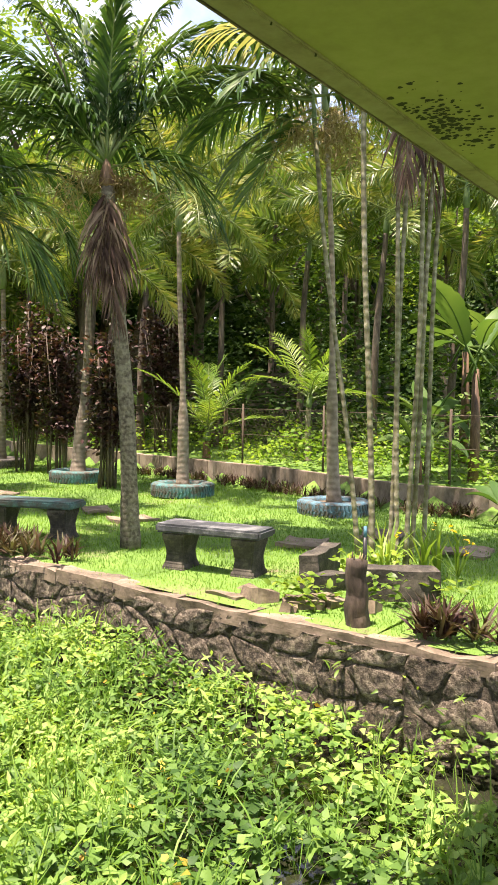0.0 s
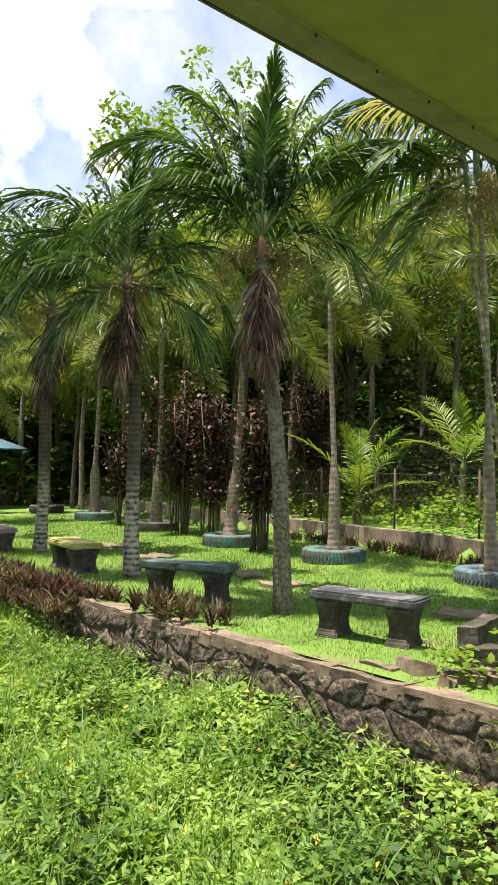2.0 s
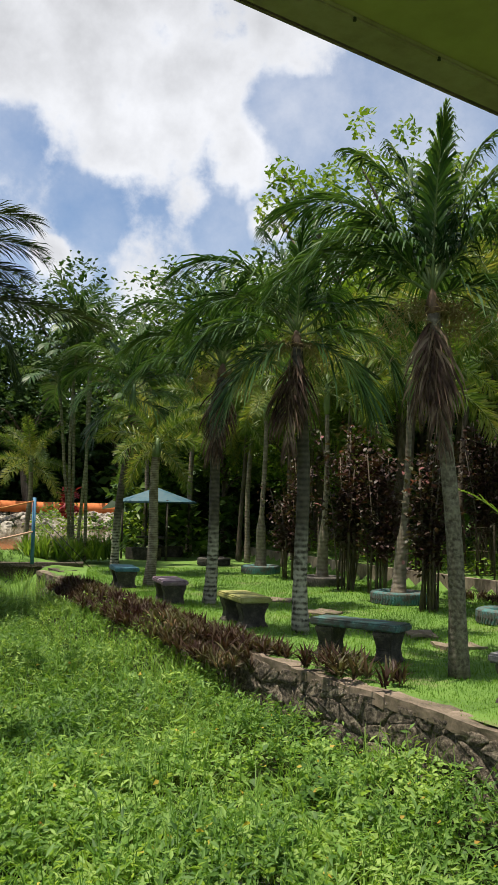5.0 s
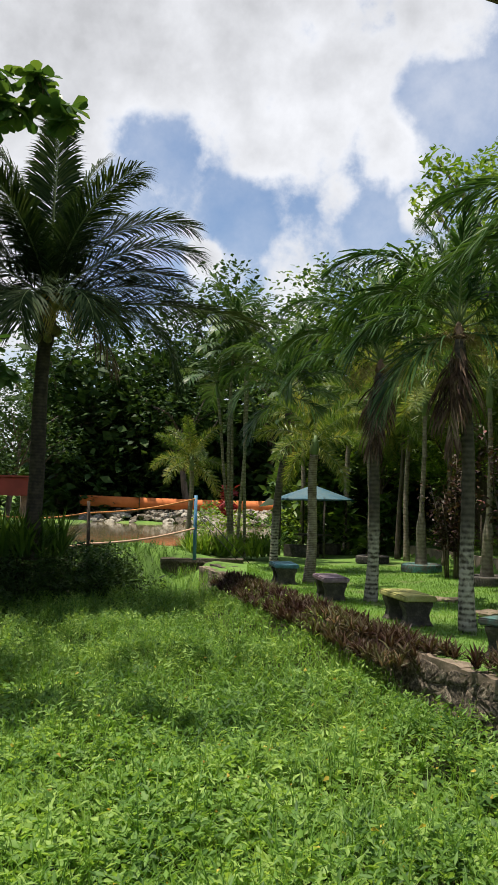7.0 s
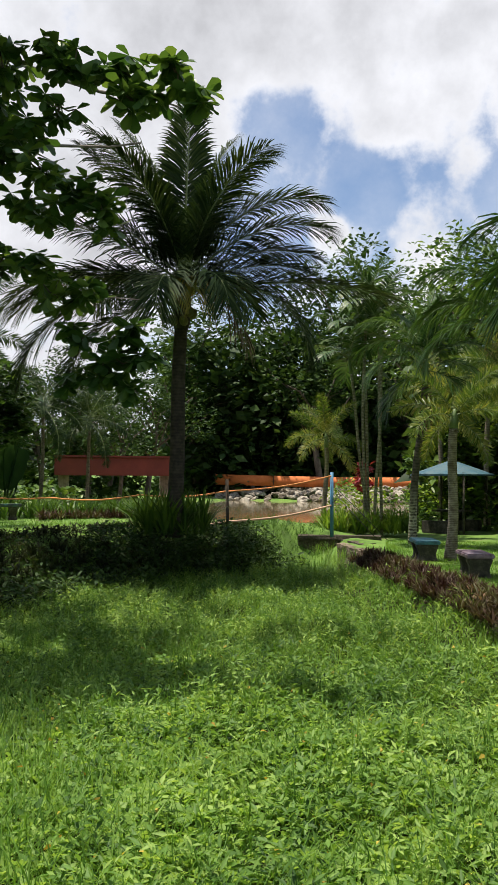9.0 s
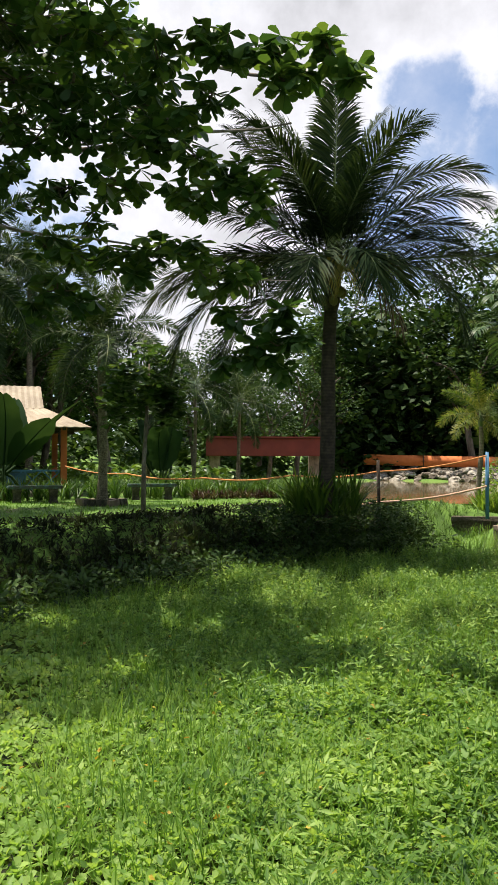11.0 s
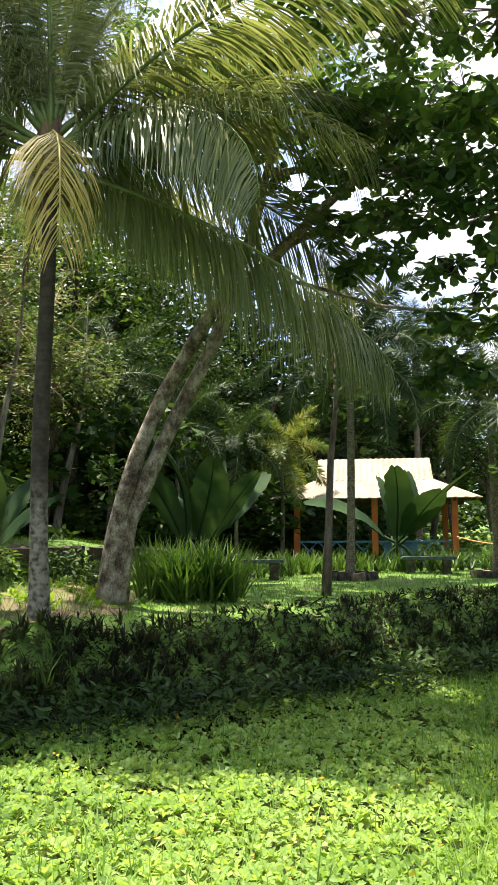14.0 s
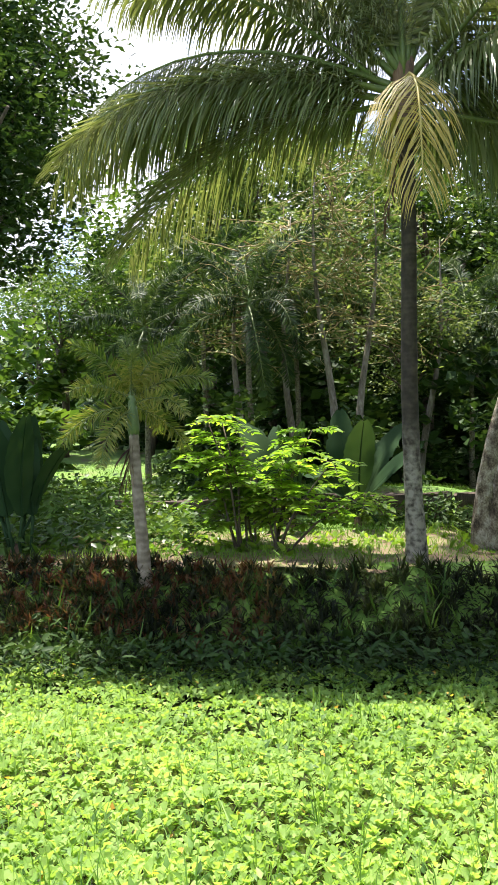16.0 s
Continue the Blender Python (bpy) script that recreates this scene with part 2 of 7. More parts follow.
M = dict(
    weed=foliage("pond_weed_leaf", (0.035, 0.09, 0.016), (0.13, 0.245, 0.044), (0.32, 0.45, 0.11), 0.55, 0.38, None, 1.1),
    lettuce=foliage("water_lettuce_leaf", (0.18, 0.3, 0.065), (0.26, 0.4, 0.095), (0.36, 0.49, 0.145), 0.6, 0.48),
    reed=foliage("pond_grass_blade", (0.06, 0.145, 0.02), (0.125, 0.245, 0.035), (0.23, 0.355, 0.065), 0.5, 0.36, None, 1.0),
    turf=foliage("lawn_blade", (0.06, 0.14, 0.016), (0.11, 0.225, 0.024), (0.185, 0.31, 0.035), 0.5, 0.3, None, 0.5),
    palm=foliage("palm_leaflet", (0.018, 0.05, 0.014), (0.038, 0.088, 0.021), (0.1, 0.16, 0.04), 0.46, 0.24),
    # darker copy of the foxtail leaflet, with shade put into its colour
    palm_shade=foliage("shade_toned_plume_leaflet", (0.014, 0.035, 0.012), (0.03, 0.062, 0.018), (0.075, 0.115, 0.03), 0.5, 0.22),
    palm_pale=foliage("pale_palm_leaflet", (0.2, 0.23, 0.08), (0.32, 0.33, 0.14), (0.44, 0.42, 0.22), 0.5, 0.25),
    # coconut leaflet darkened in colour so the crown stands as a silhouette
    coco_silhouette=foliage("silhouette_coconut_leaflet", (0.014, 0.03, 0.012), (0.03, 0.052, 0.018), (0.075, 0.1, 0.035), 0.6, 0.16, None, 0.7, 0.08),
    # strap leaf at about half its lightness, with tree shade toned in
    lily_dark=foliage("shade_toned_strap_leaf", (0.03, 0.07, 0.014), (0.055, 0.12, 0.02), (0.11, 0.19, 0.03), 0.45, 0.3),
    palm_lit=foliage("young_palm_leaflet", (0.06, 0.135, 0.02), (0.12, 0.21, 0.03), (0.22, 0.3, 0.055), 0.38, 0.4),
    # same leaflet made paler and greyer, with sky sheen toned into the base
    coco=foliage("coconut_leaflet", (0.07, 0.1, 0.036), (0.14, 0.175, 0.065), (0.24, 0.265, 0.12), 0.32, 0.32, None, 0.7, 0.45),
    coco_old=foliage("yellowed_leaflet", (0.2, 0.19, 0.05), (0.4, 0.32, 0.1), (0.6, 0.49, 0.23), 0.5, 0.4),
    wilted=foliage("wilted_leaf", (0.3, 0.16, 0.03), (0.5, 0.34, 0.05), (0.6, 0.5, 0.1), 0.6, 0.35),
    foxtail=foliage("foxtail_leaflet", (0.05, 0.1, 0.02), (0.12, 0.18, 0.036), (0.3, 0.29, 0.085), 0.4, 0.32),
    dead=foliage("dead_leaflet", (0.035, 0.018, 0.014), (0.12, 0.07, 0.052), (0.32, 0.23, 0.165), 0.8, 0.12, None, 3.0),
    # tree leaf in four tones: grey carries haze, dark carries shade, lit carries sun
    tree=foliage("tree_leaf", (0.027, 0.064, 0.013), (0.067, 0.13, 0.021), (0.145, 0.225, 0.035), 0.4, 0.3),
    tree_grey=foliage("haze_toned_tree_leaf", (0.045, 0.085, 0.027), (0.105, 0.16, 0.05), (0.22, 0.265, 0.1), 0.5, 0.34),
    tree_dark=foliage("shade_toned_tree_leaf", (0.015, 0.036, 0.01), (0.031, 0.066, 0.016), (0.068, 0.115, 0.028), 0.55, 0.24, None, 0.7, 0.14),
    tree_lit=foliage("sun_toned_tree_leaf", (0.058, 0.120, 0.015), (0.115, 0.200, 0.022), (0.230, 0.310, 0.040), 0.42, 0.38),
    almond=foliage("almond_tree_leaf", (0.022, 0.058, 0.015), (0.05, 0.105, 0.024), (0.13, 0.2, 0.04), 0.4, 0.36),
    shrub=foliage("shrub_leaf", (0.064, 0.140, 0.015), (0.128, 0.240, 0.022), (0.243, 0.360, 0.040), 0.42, 0.4),
    bright=foliage("thin_bright_leaf", (0.08, 0.17, 0.018), (0.15, 0.28, 0.026), (0.25, 0.38, 0.045), 0.42, 0.58),
    banana=foliage("banana_leaf", (0.03, 0.075, 0.02), (0.065, 0.13, 0.03), (0.13, 0.2, 0.05), 0.42, 0.3),
    bird=foliage("traveller_palm_leaf", (0.013, 0.034, 0.014), (0.024, 0.053, 0.02), (0.05, 0.09, 0.032), 0.7, 0.16, None, 0.7, 0.08),
    rhoeo=foliage("purple_rosette_leaf", (0.035, 0.015, 0.015), (0.065, 0.04, 0.026), (0.11, 0.115, 0.05), 0.5, 0.2, (0.24, 0.15, 0.1), 1.5, 0.16),
    # dark rosette leaf, deepened further so its colour holds the bank's shade
    rhoeo_shade=foliage("shade_deepened_rosette_leaf", (0.012, 0.017, 0.01), (0.026, 0.032, 0.017), (0.055, 0.075, 0.024), 0.65, 0.2, None, 1.0, 0.1),
    rhoeo_rust=foliage("rusty_rosette_leaf", (0.07, 0.028, 0.016), (0.14, 0.066, 0.034), (0.17, 0.13, 0.05), 0.55, 0.25, None, 0.8, 0.15),
    cordyline=foliage("cordyline_leaf", (0.03, 0.013, 0.012), (0.065, 0.03, 0.026), (0.06, 0.065, 0.03), 0.5, 0.2, (0.24, 0.09, 0.09)),
    lily=foliage("strap_leaf", (0.064, 0.130, 0.020), (0.128, 0.220, 0.030), (0.243, 0.340, 0.050), 0.4, 0.35),
    red=foliage("red_leaf", (0.12, 0.012, 0.02), (0.24, 0.02, 0.03), (0.34, 0.06, 0.06), 0.5, 0.25),
    yellow=foliage("yellow_petal", (0.6, 0.42, 0.02), (0.7, 0.5, 0.03), (0.8, 0.6, 0.05), 0.5, 0.3),
    fruit=foliage("fruit_strand", (0.2, 0.14, 0.06), (0.32, 0.25, 0.12), (0.42, 0.36, 0.2), 0.8, 0.1),
    bark=ringed("palm_bark", (0.06, 0.047, 0.03), (0.22, 0.185, 0.125), 5, (0.25, 0.225, 0.155), None, .16),
    bark_white=ringed("lichened_palm_bark", (0.04, 0.033, 0.025), (0.14, 0.115, 0.085), 3.9, None, (1.1, (0.43, 0.39, 0.32), .75)),
    bark_ring=ringed("banded_palm_bark", (0.12, 0.09, 0.06), (0.42, 0.36, 0.28), 8),
    bark_smooth=ringed("smooth_palm_bark", (0.15, 0.118, 0.085), (0.4, 0.34, 0.265), 3.4, None, None, .16),
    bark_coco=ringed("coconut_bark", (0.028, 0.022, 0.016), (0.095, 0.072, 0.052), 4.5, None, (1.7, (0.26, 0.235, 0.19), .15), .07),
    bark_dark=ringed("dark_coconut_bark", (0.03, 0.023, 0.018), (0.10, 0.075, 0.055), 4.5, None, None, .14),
    bark_cane=ringed("cane_bark", (0.09, 0.08, 0.045), (0.46, 0.43, 0.31), 3.2, (0.15, 0.145, 0.055), None, .22),
    bark_tree=surface("tree_bark", [(0.05, 0.04, 0.03), (0.17, 0.14, 0.11), (0.32, 0.29, 0.25)], 5, 0.9, 0.7, 30, stretch=(1, 1, .35)),
    bark_almond=surface("mottled_bark", [(0.035, 0.024, 0.016), (0.12, 0.09, 0.062), (0.26, 0.22, 0.165), (0.42, 0.38, 0.31)], 5.5, 0.9, 1.0, 40, stretch=(1, 1, .75), relief=.05, span=.3),
    stalk_yellow=surface("yellow_leaf_stalk", [(0.3, 0.24, 0.05), (0.42, 0.33, 0.09)], 4, 0.5, 0.1),
    bark_mossy=surface("brown_tree_bark", [(0.04, 0.03, 0.022), (0.10, 0.075, 0.055), (0.2, 0.16, 0.12)], 6, 0.9, 0.7, 30, stretch=(1, 1, .35)),
    shaft=surface("green_crownshaft", [(0.06, 0.11, 0.03), (0.12, 0.18, 0.06), (0.2, 0.25, 0.1)], 4, 0.5, 0.1, 20, stretch=(1, 1, .2)),
    shaft_brown=surface("brown_leaf_sheath", [(0.05, 0.028, 0.016), (0.13, 0.075, 0.04), (0.22, 0.13, 0.07)], 5, 0.7, 0.4, 40, stretch=(1, 1, .15)),
    stalk=surface("leaf_stalk", [(0.08, 0.13, 0.03), (0.16, 0.2, 0.06)], 4, 0.5, 0.1),
    husk=surface("coconut_husk", [(0.08, 0.06, 0.025), (0.16, 0.13, 0.045), (0.16, 0.2, 0.06)], 5, 0.6, 0.2, 20),
    soil=surface("lawn_soil", [(0.05, 0.09, 0.018), (0.085, 0.17, 0.022), (0.12, 0.22, 0.03), (0.14, 0.12, 0.06)], 0.9, 0.95, 0.5, 22),
    stone=surface("rubble_stone", [(0.028, 0.022, 0.015), (0.085, 0.066, 0.046), (0.165, 0.13, 0.095), (0.33, 0.27, 0.2)], 22, 0.95, 1.0, 110, per_object=0.14, relief=.05, span=.3),
    mortar=surface("dark_mortar", [(0.03, 0.024, 0.017), (0.085, 0.067, 0.048), (0.16, 0.13, 0.095)], 18, 0.95, 1.0, 80, relief=.05),
    coping=surface("weathered_coping", [(0.07, 0.055, 0.035), (0.17, 0.13, 0.09), (0.28, 0.21, 0.155)], 4, 0.9, 0.7, 35, per_object=0.12),
    concrete=surface("stained_concrete", [(0.10, 0.08, 0.055), (0.24, 0.19, 0.14), (0.36, 0.3, 0.23)], 2.2, 0.9, 0.4, 25, stretch=(1, 1, .5), per_object=0.1),
    flag=surface("brown_flagstone", [(0.08, 0.06, 0.04), (0.17, 0.13, 0.085), (0.25, 0.2, 0.14)], 5, 0.9, 0.4, 30, per_object=0.15),
    bench_black=surface("black_painted_concrete", [(0.018, 0.02, 0.022), (0.05, 0.054, 0.058), (0.2, 0.2, 0.2)], 4, 0.6, 0.4, 30),
    bench_leg=surface("mossy_dark_concrete", [(0.016, 0.015, 0.011), (0.05, 0.043, 0.032), (0.125, 0.108, 0.08)], 6, 0.95, 0.9, 40),
    bench_teal=surface("worn_turquoise_paint", [(0.03, 0.03, 0.025), (0.05, 0.055, 0.047), (0.05, 0.1, 0.09), (0.1, 0.24, 0.22)], 5, 0.6, 0.3, 25),
    bench_yellow=surface("worn_yellow_paint", [(0.10, 0.10, 0.035), (0.32, 0.31, 0.09), (0.42, 0.4, 0.16)], 5, 0.7, 0.3, 25),
    bench_purple=surface("worn_mauve_paint", [(0.05, 0.03, 0.035), (0.2, 0.13, 0.17), (0.38, 0.3, 0.34)], 4, 0.6, 0.3, 25),
    bench_blue=surface("worn_blue_paint", [(0.03, 0.06, 0.075), (0.045, 0.15, 0.2), (0.12, 0.26, 0.32)], 4, 0.6, 0.3, 25),
    tyre_teal=surface("teal_painted_rubber", [(0.05, 0.042, 0.03), (0.09, 0.085, 0.07), (0.06, 0.16, 0.15), (0.07, 0.22, 0.22)], 6, 0.85, 0.5, 20),
    tyre_blue=surface("blue_painted_rubber", [(0.05, 0.042, 0.03), (0.09, 0.085, 0.07), (0.07, 0.14, 0.17), (0.1, 0.22, 0.28)], 5, 0.85, 0.5, 20),
    tyre_black=surface("dusty_rubber", [(0.02, 0.02, 0.018), (0.05, 0.045, 0.04), (0.10, 0.09, 0.07)], 5, 0.9, 0.5, 20),
    soffit=surface("lime_painted_soffit", [(0.3, 0.295, 0.09), (0.345, 0.34, 0.105), (0.39, 0.375, 0.13)], 1.5, 0.75, 0.08, 12),
    fascia=surface("weathered_eave_batten", [(0.22, 0.18, 0.1), (0.3, 0.26, 0.15), (0.36, 0.32, 0.2)], 4, 0.85, 0.2, 20),
    mould=surface("black_mould", [(0.02, 0.024, 0.01), (0.05, 0.055, 0.02)], 20, 0.9, 0.1),
    orange=surface("orange_paint", [(0.42, 0.10, 0.02), (0.55, 0.15, 0.03)], 3, 0.6, 0.1),
    roof_sheet=surface("cream_roof_sheet", [(0.2, 0.15, 0.095), (0.3, 0.235, 0.155), (0.4, 0.33, 0.225)], 2, 0.65, 0.1, 20),
    red_steel=surface("red_painted_steel", [(0.13, 0.018, 0.012), (0.21, 0.032, 0.02)], 1.2, 0.55, 0.1),
    blue_paint=surface("blue_paint", [(0.04, 0.14, 0.26), (0.08, 0.25, 0.42)], 4, 0.6, 0.1),
    net=surface("orange_netting", [(0.55, 0.14, 0.03), (0.68, 0.2, 0.05)], 3, 0.8, 0.1),
    rope=surface("orange_rope", [(0.6, 0.22, 0.06), (0.75, 0.32, 0.12)], 8, 0.8, 0.2),
    rope_pale=surface("faded_pink_rope", [(0.5, 0.3, 0.2), (0.7, 0.45, 0.32)], 8, 0.8, 0.2),
    canvas=surface("faded_teal_canopy", [(0.015, 0.05, 0.07), (0.026, 0.095, 0.135), (0.07, 0.12, 0.135), (0.03, 0.11, 0.165)], 1.6, 0.75, 0.1),
    wire=surface("rusty_wire", [(0.06, 0.045, 0.03), (0.12, 0.09, 0.06)], 6, 0.8, 0.1, metal=0.3),
    wood=surface("rotten_wood", [(0.022, 0.016, 0.011), (0.06, 0.043, 0.03), (0.13, 0.095, 0.068)], 6, 0.95, 1.0, 40, stretch=(1, 1, .3)),
    rock=surface("pale_bank_rock", [(0.1, 0.08, 0.055), (0.21, 0.18, 0.14), (0.4, 0.365, 0.3)], 3, 0.9, 0.6, 20, per_object=0.35, span=.3),
    bare=surface("bare_earth", [(0.075, 0.05, 0.03), (0.16, 0.105, 0.065), (0.13, 0.14, 0.045), (0.2, 0.145, 0.09)], 2.2, 0.95, 0.6, 30, span=.3),
    slat=surface("dark_slat", [(0.05, 0.04, 0.03), (0.1, 0.085, 0.065)], 3, 0.9, 0.2),
    pipe=surface("black_pipe", [(0.012, 0.012, 0.012), (0.025, 0.025, 0.025)], 3, 0.4, 0.05),
)


def water_mat(name, colour, rough):
    mat, nt, bsdf, N, L = node_mat(name)
    bsdf.inputs["Base Color"].default_value = (*colour, 1)
    bsdf.inputs["Roughness"].default_value = rough
    nz, bm = N("ShaderNodeTexNoise"), N("ShaderNodeBump")
    nz.inputs["Scale"].default_value, nz.inputs["Detail"].default_value = 3, 4
    bm.inputs["Strength"].default_value, bm.inputs["Distance"].default_value = 0.15, 0.02
    L(nz.outputs["Fac"], bm.inputs["Height"])
    L(bm.outputs[0], bsdf.inputs["Normal"])
    return mat


M["pond"] = water_mat("dark_pond_water", (0.02, 0.022, 0.012), 0.08)
M["muddy"] = water_mat("muddy_water", (0.2, 0.16, 0.09), 0.06)
# ---- mesh helpers ----
rng = np.random.default_rng(7)


def mesh_of(name, verts, faces, mat, smooth=True):
    """A mesh from an array of points and a list of face arrays (triangles, quads)."""
    me = bpy.data.meshes.new(name)
    verts = np.asarray(verts, dtype=np.float32)
    faces = [np.asarray(f, dtype=np.int32) for f in faces if len(f)]
    loops = np.concatenate([f.ravel() for f in faces])
    sizes = np.concatenate([np.full(len(f), f.shape[1], dtype=np.int32) for f in faces])
    starts = np.concatenate([[0], np.cumsum(sizes)[:-1]]).astype(np.int32)
    me.vertices.add(len(verts))
    me.vertices.foreach_set("co", verts.ravel())
    me.loops.add(len(loops))
    me.loops.foreach_set("vertex_index", loops)
    me.polygons.add(len(sizes))
    me.polygons.foreach_set("loop_start", starts)
    me.polygons.foreach_set("loop_total", sizes)
    me.polygons.foreach_set("use_smooth", np.full(len(sizes), smooth, dtype=bool))
    me.materials.append(mat)
    me.update(calc_edges=True)
    return me


class Bag:
    """Collects many small pieces for one mesh."""

    def __init__(self):
        self.v, self.f, self.n = [], {3: [], 4: []}, 0

    def add(self, verts, faces):
        for f in faces:
            f = np.asarray(f)
            if len(f):
                self.f[f.shape[1]].append(f + self.n)
        self.v.append(np.asarray(verts, dtype=np.float32))
        self.n += len(verts)
        return self

    def scatter(self, verts, faces, mats, places):
        """Copies of a small template, one for each 3x3 matrix and place."""
        verts = np.asarray(verts, dtype=np.float32)
        n, k = len(places), len(verts)
        out = np.einsum("nij,kj->nki", mats, verts) + places[:, None, :]
        shift = (np.arange(n) * k)[:, None, None]
        self.add(out.reshape(-1, 3), [(np.asarray(f)[None] + shift).reshape(-1, np.asarray(f).shape[1]) for f in faces])
        return self

    def mesh(self, name, mat, smooth=True):
        return mesh_of(name, np.concatenate(self.v), [np.concatenate(f) for f in self.f.values() if f], mat, smooth)


def part(name, data, parent, label="", at=None):
    """One mesh object under a thing or a part."""
    ob = new(name, data)
    ob.parent = parent
    if at is not None:
        ob.matrix_local = at
    if label:
        ob["label"] = label
    return ob


def thing(name, m, label, category, group="", kind="", data=None):
    ob = new(name, data)
    ob.matrix_world = m
    return tagged(ob, label, category, group, kind)


def turns(az, tilt, roll=None):
    """Rotation matrices: roll about x, tilt up from the ground, then turned to az (radians)."""
    n = len(az)
    c, s = np.cos(az), np.sin(az)
    ct, st = np.cos(tilt), np.sin(tilt)
    roll = np.zeros(n) if roll is None else roll
    cr, sr = np.cos(roll), np.sin(roll)
    o, l = np.zeros(n), np.ones(n)
    rz = np.stack([np.stack([c, -s, o], -1), np.stack([s, c, o], -1), np.stack([o, o, l], -1)], 1)
    ry = np.stack([np.stack([ct, o, -st], -1), np.stack([o, l, o], -1), np.stack([st, o, ct], -1)], 1)
    rx = np.stack([np.stack([l, o, o], -1), np.stack([o, cr, -sr], -1), np.stack([o, sr, cr], -1)], 1)
    return rz @ ry @ rx


def tube(path, radii, sides=8, cap=True):
    """Points and faces of a round tube along a path."""
    path, radii = np.asarray(path, float), np.asarray(radii, float)
    d = np.gradient(path, axis=0)
    d /= np.linalg.norm(d, axis=1)[:, None] + 1e-9
    ref = np.array([0, 0, 1.0]) if abs(d[:, 2]).mean() < 0.8 else np.array([1.0, 0, 0])
    a = np.cross(d, ref)
    a /= np.linalg.norm(a, axis=1)[:, None] + 1e-9
    b = np.cross(d, a)
    t = np.arange(sides) * 2 * np.pi / sides
    v = path[:, None] + radii[:, None, None] * (np.cos(t)[None, :, None] * a[:, None] + np.sin(t)[None, :, None] * b[:, None])
    i, j = np.meshgrid(np.arange(len(path) - 1), np.arange(sides), indexing="ij")
    k = (j + 1) % sides
    f = np.stack([i * sides + j, i * sides + k, (i + 1) * sides + k, (i + 1) * sides + j], -1).reshape(-1, 4)
    v = v.reshape(-1, 3)
    tri = np.zeros((0, 3), int)
    if cap:
        n = len(v)
        v = np.concatenate([v, path[:1], path[-1:]])
        e = (len(path) - 1) * sides
        j = np.arange(sides)
        tri = np.concatenate([np.stack([np.full(sides, n), (j + 1) % sides, j], -1),
                              np.stack([np.full(sides, n + 1), e + j, e + (j + 1) % sides], -1)])
    return v, [f, tri]


def tube_mesh(name, path, radii, mat, sides=8):
    v, f = tube(path, radii, sides)
    return mesh_of(name, v, f, mat)


def block(name, size, mat, bevel=0.01, wobble=0.0, seed=0, cuts=0):
    """A box of that size round its centre, bevelled and a little uneven."""
    bm = bmesh.new()
    bmesh.ops.create_cube(bm, size=1)
    bmesh.ops.scale(bm, vec=size, verts=bm.verts)
    if cuts:
        bmesh.ops.subdivide_edges(bm, edges=bm.edges[:], cuts=cuts, use_grid_fill=True)
    if bevel and not cuts:
        bmesh.ops.bevel(bm, geom=bm.edges[:], offset=bevel, segments=2, affect="EDGES")
    if wobble:
        r = random.Random(seed)
        off = Vector((r.uniform(0, 50), r.uniform(0, 50), r.uniform(0, 50)))
        for v in bm.verts:
            v.co += noise.noise_vector(v.co * 4 + off) * wobble
    me = bpy.data.meshes.new(name)
    bm.to_mesh(me)
    bm.free()
    me.materials.append(mat)
    return me


# leaf templates: along +x, one long, up is +z
LEAF = (np.array([[0, 0, 0], [.3, 0, .03], [.68, 0, .02], [1, 0, -.1], [.28, .26, .07], [.66, .22, .04], [.28, -.26, .07], [.66, -.22, .04]]),
        [[[0, 1, 4], [0, 6, 1], [2, 3, 5], [2, 7, 3]], [[1, 2, 5, 4], [1, 6, 7, 2]]])
HEART = (np.array([[0, 0, 0], [-.12, .28, .06], [-.12, -.28, .06], [.25, .46, .09], [.25, -.46, .09], [.65, .26, .03], [.65, -.26, .03], [1, 0, -.12], [.4, 0, -.02]]),
         [[[0, 8, 1], [1, 8, 3], [0, 2, 8], [2, 4, 8], [3, 8, 5], [4, 6, 8], [5, 8, 7], [6, 7, 8]]])
FLAT = (np.array([[0, 0, 0], [.45, .24, .05], [1, 0, -.06], [.45, -.24, .05]]), [[[0, 2, 1], [0, 3, 2]]])
BLADE = (np.array([[0, -.03, 0], [0, .03, 0], [.5, -.035, .1], [.5, .035, .1], [1, 0, -.02]]), [[[0, 2, 3, 1]], [[2, 4, 3]]])
FOLD = (np.array([[0, 0, 0], [.28, .34, .1], [.28, -.34, .1], [.45, 0, .01], [1, 0, -.12]]), [[[0, 3, 1], [0, 2, 3], [1, 3, 4], [2, 4, 3]]])
ROUND = (np.array([[0, 0, 0], [.5, -.26, .05], [.9, -.36, .1], [1.04, 0, .03], [.9, .36, .1], [.5, .26, .05], [.6, 0, -.04]]),
         [[[0, 1, 6], [1, 2, 6], [2, 3, 6], [3, 4, 6], [4, 5, 6], [5, 0, 6]]])
KITE = (np.array([[0, 0, 0], [.82, -.38, .06], [1.02, 0, .0], [.82, .38, .06]]), [[[0, 1, 2], [0, 2, 3]]])
PAD = (np.array([[0, 0, 0], [.55, -.36, .06], [1, 0, .02], [.55, .36, .06]]), [[[0, 1, 2], [0, 2, 3]]])


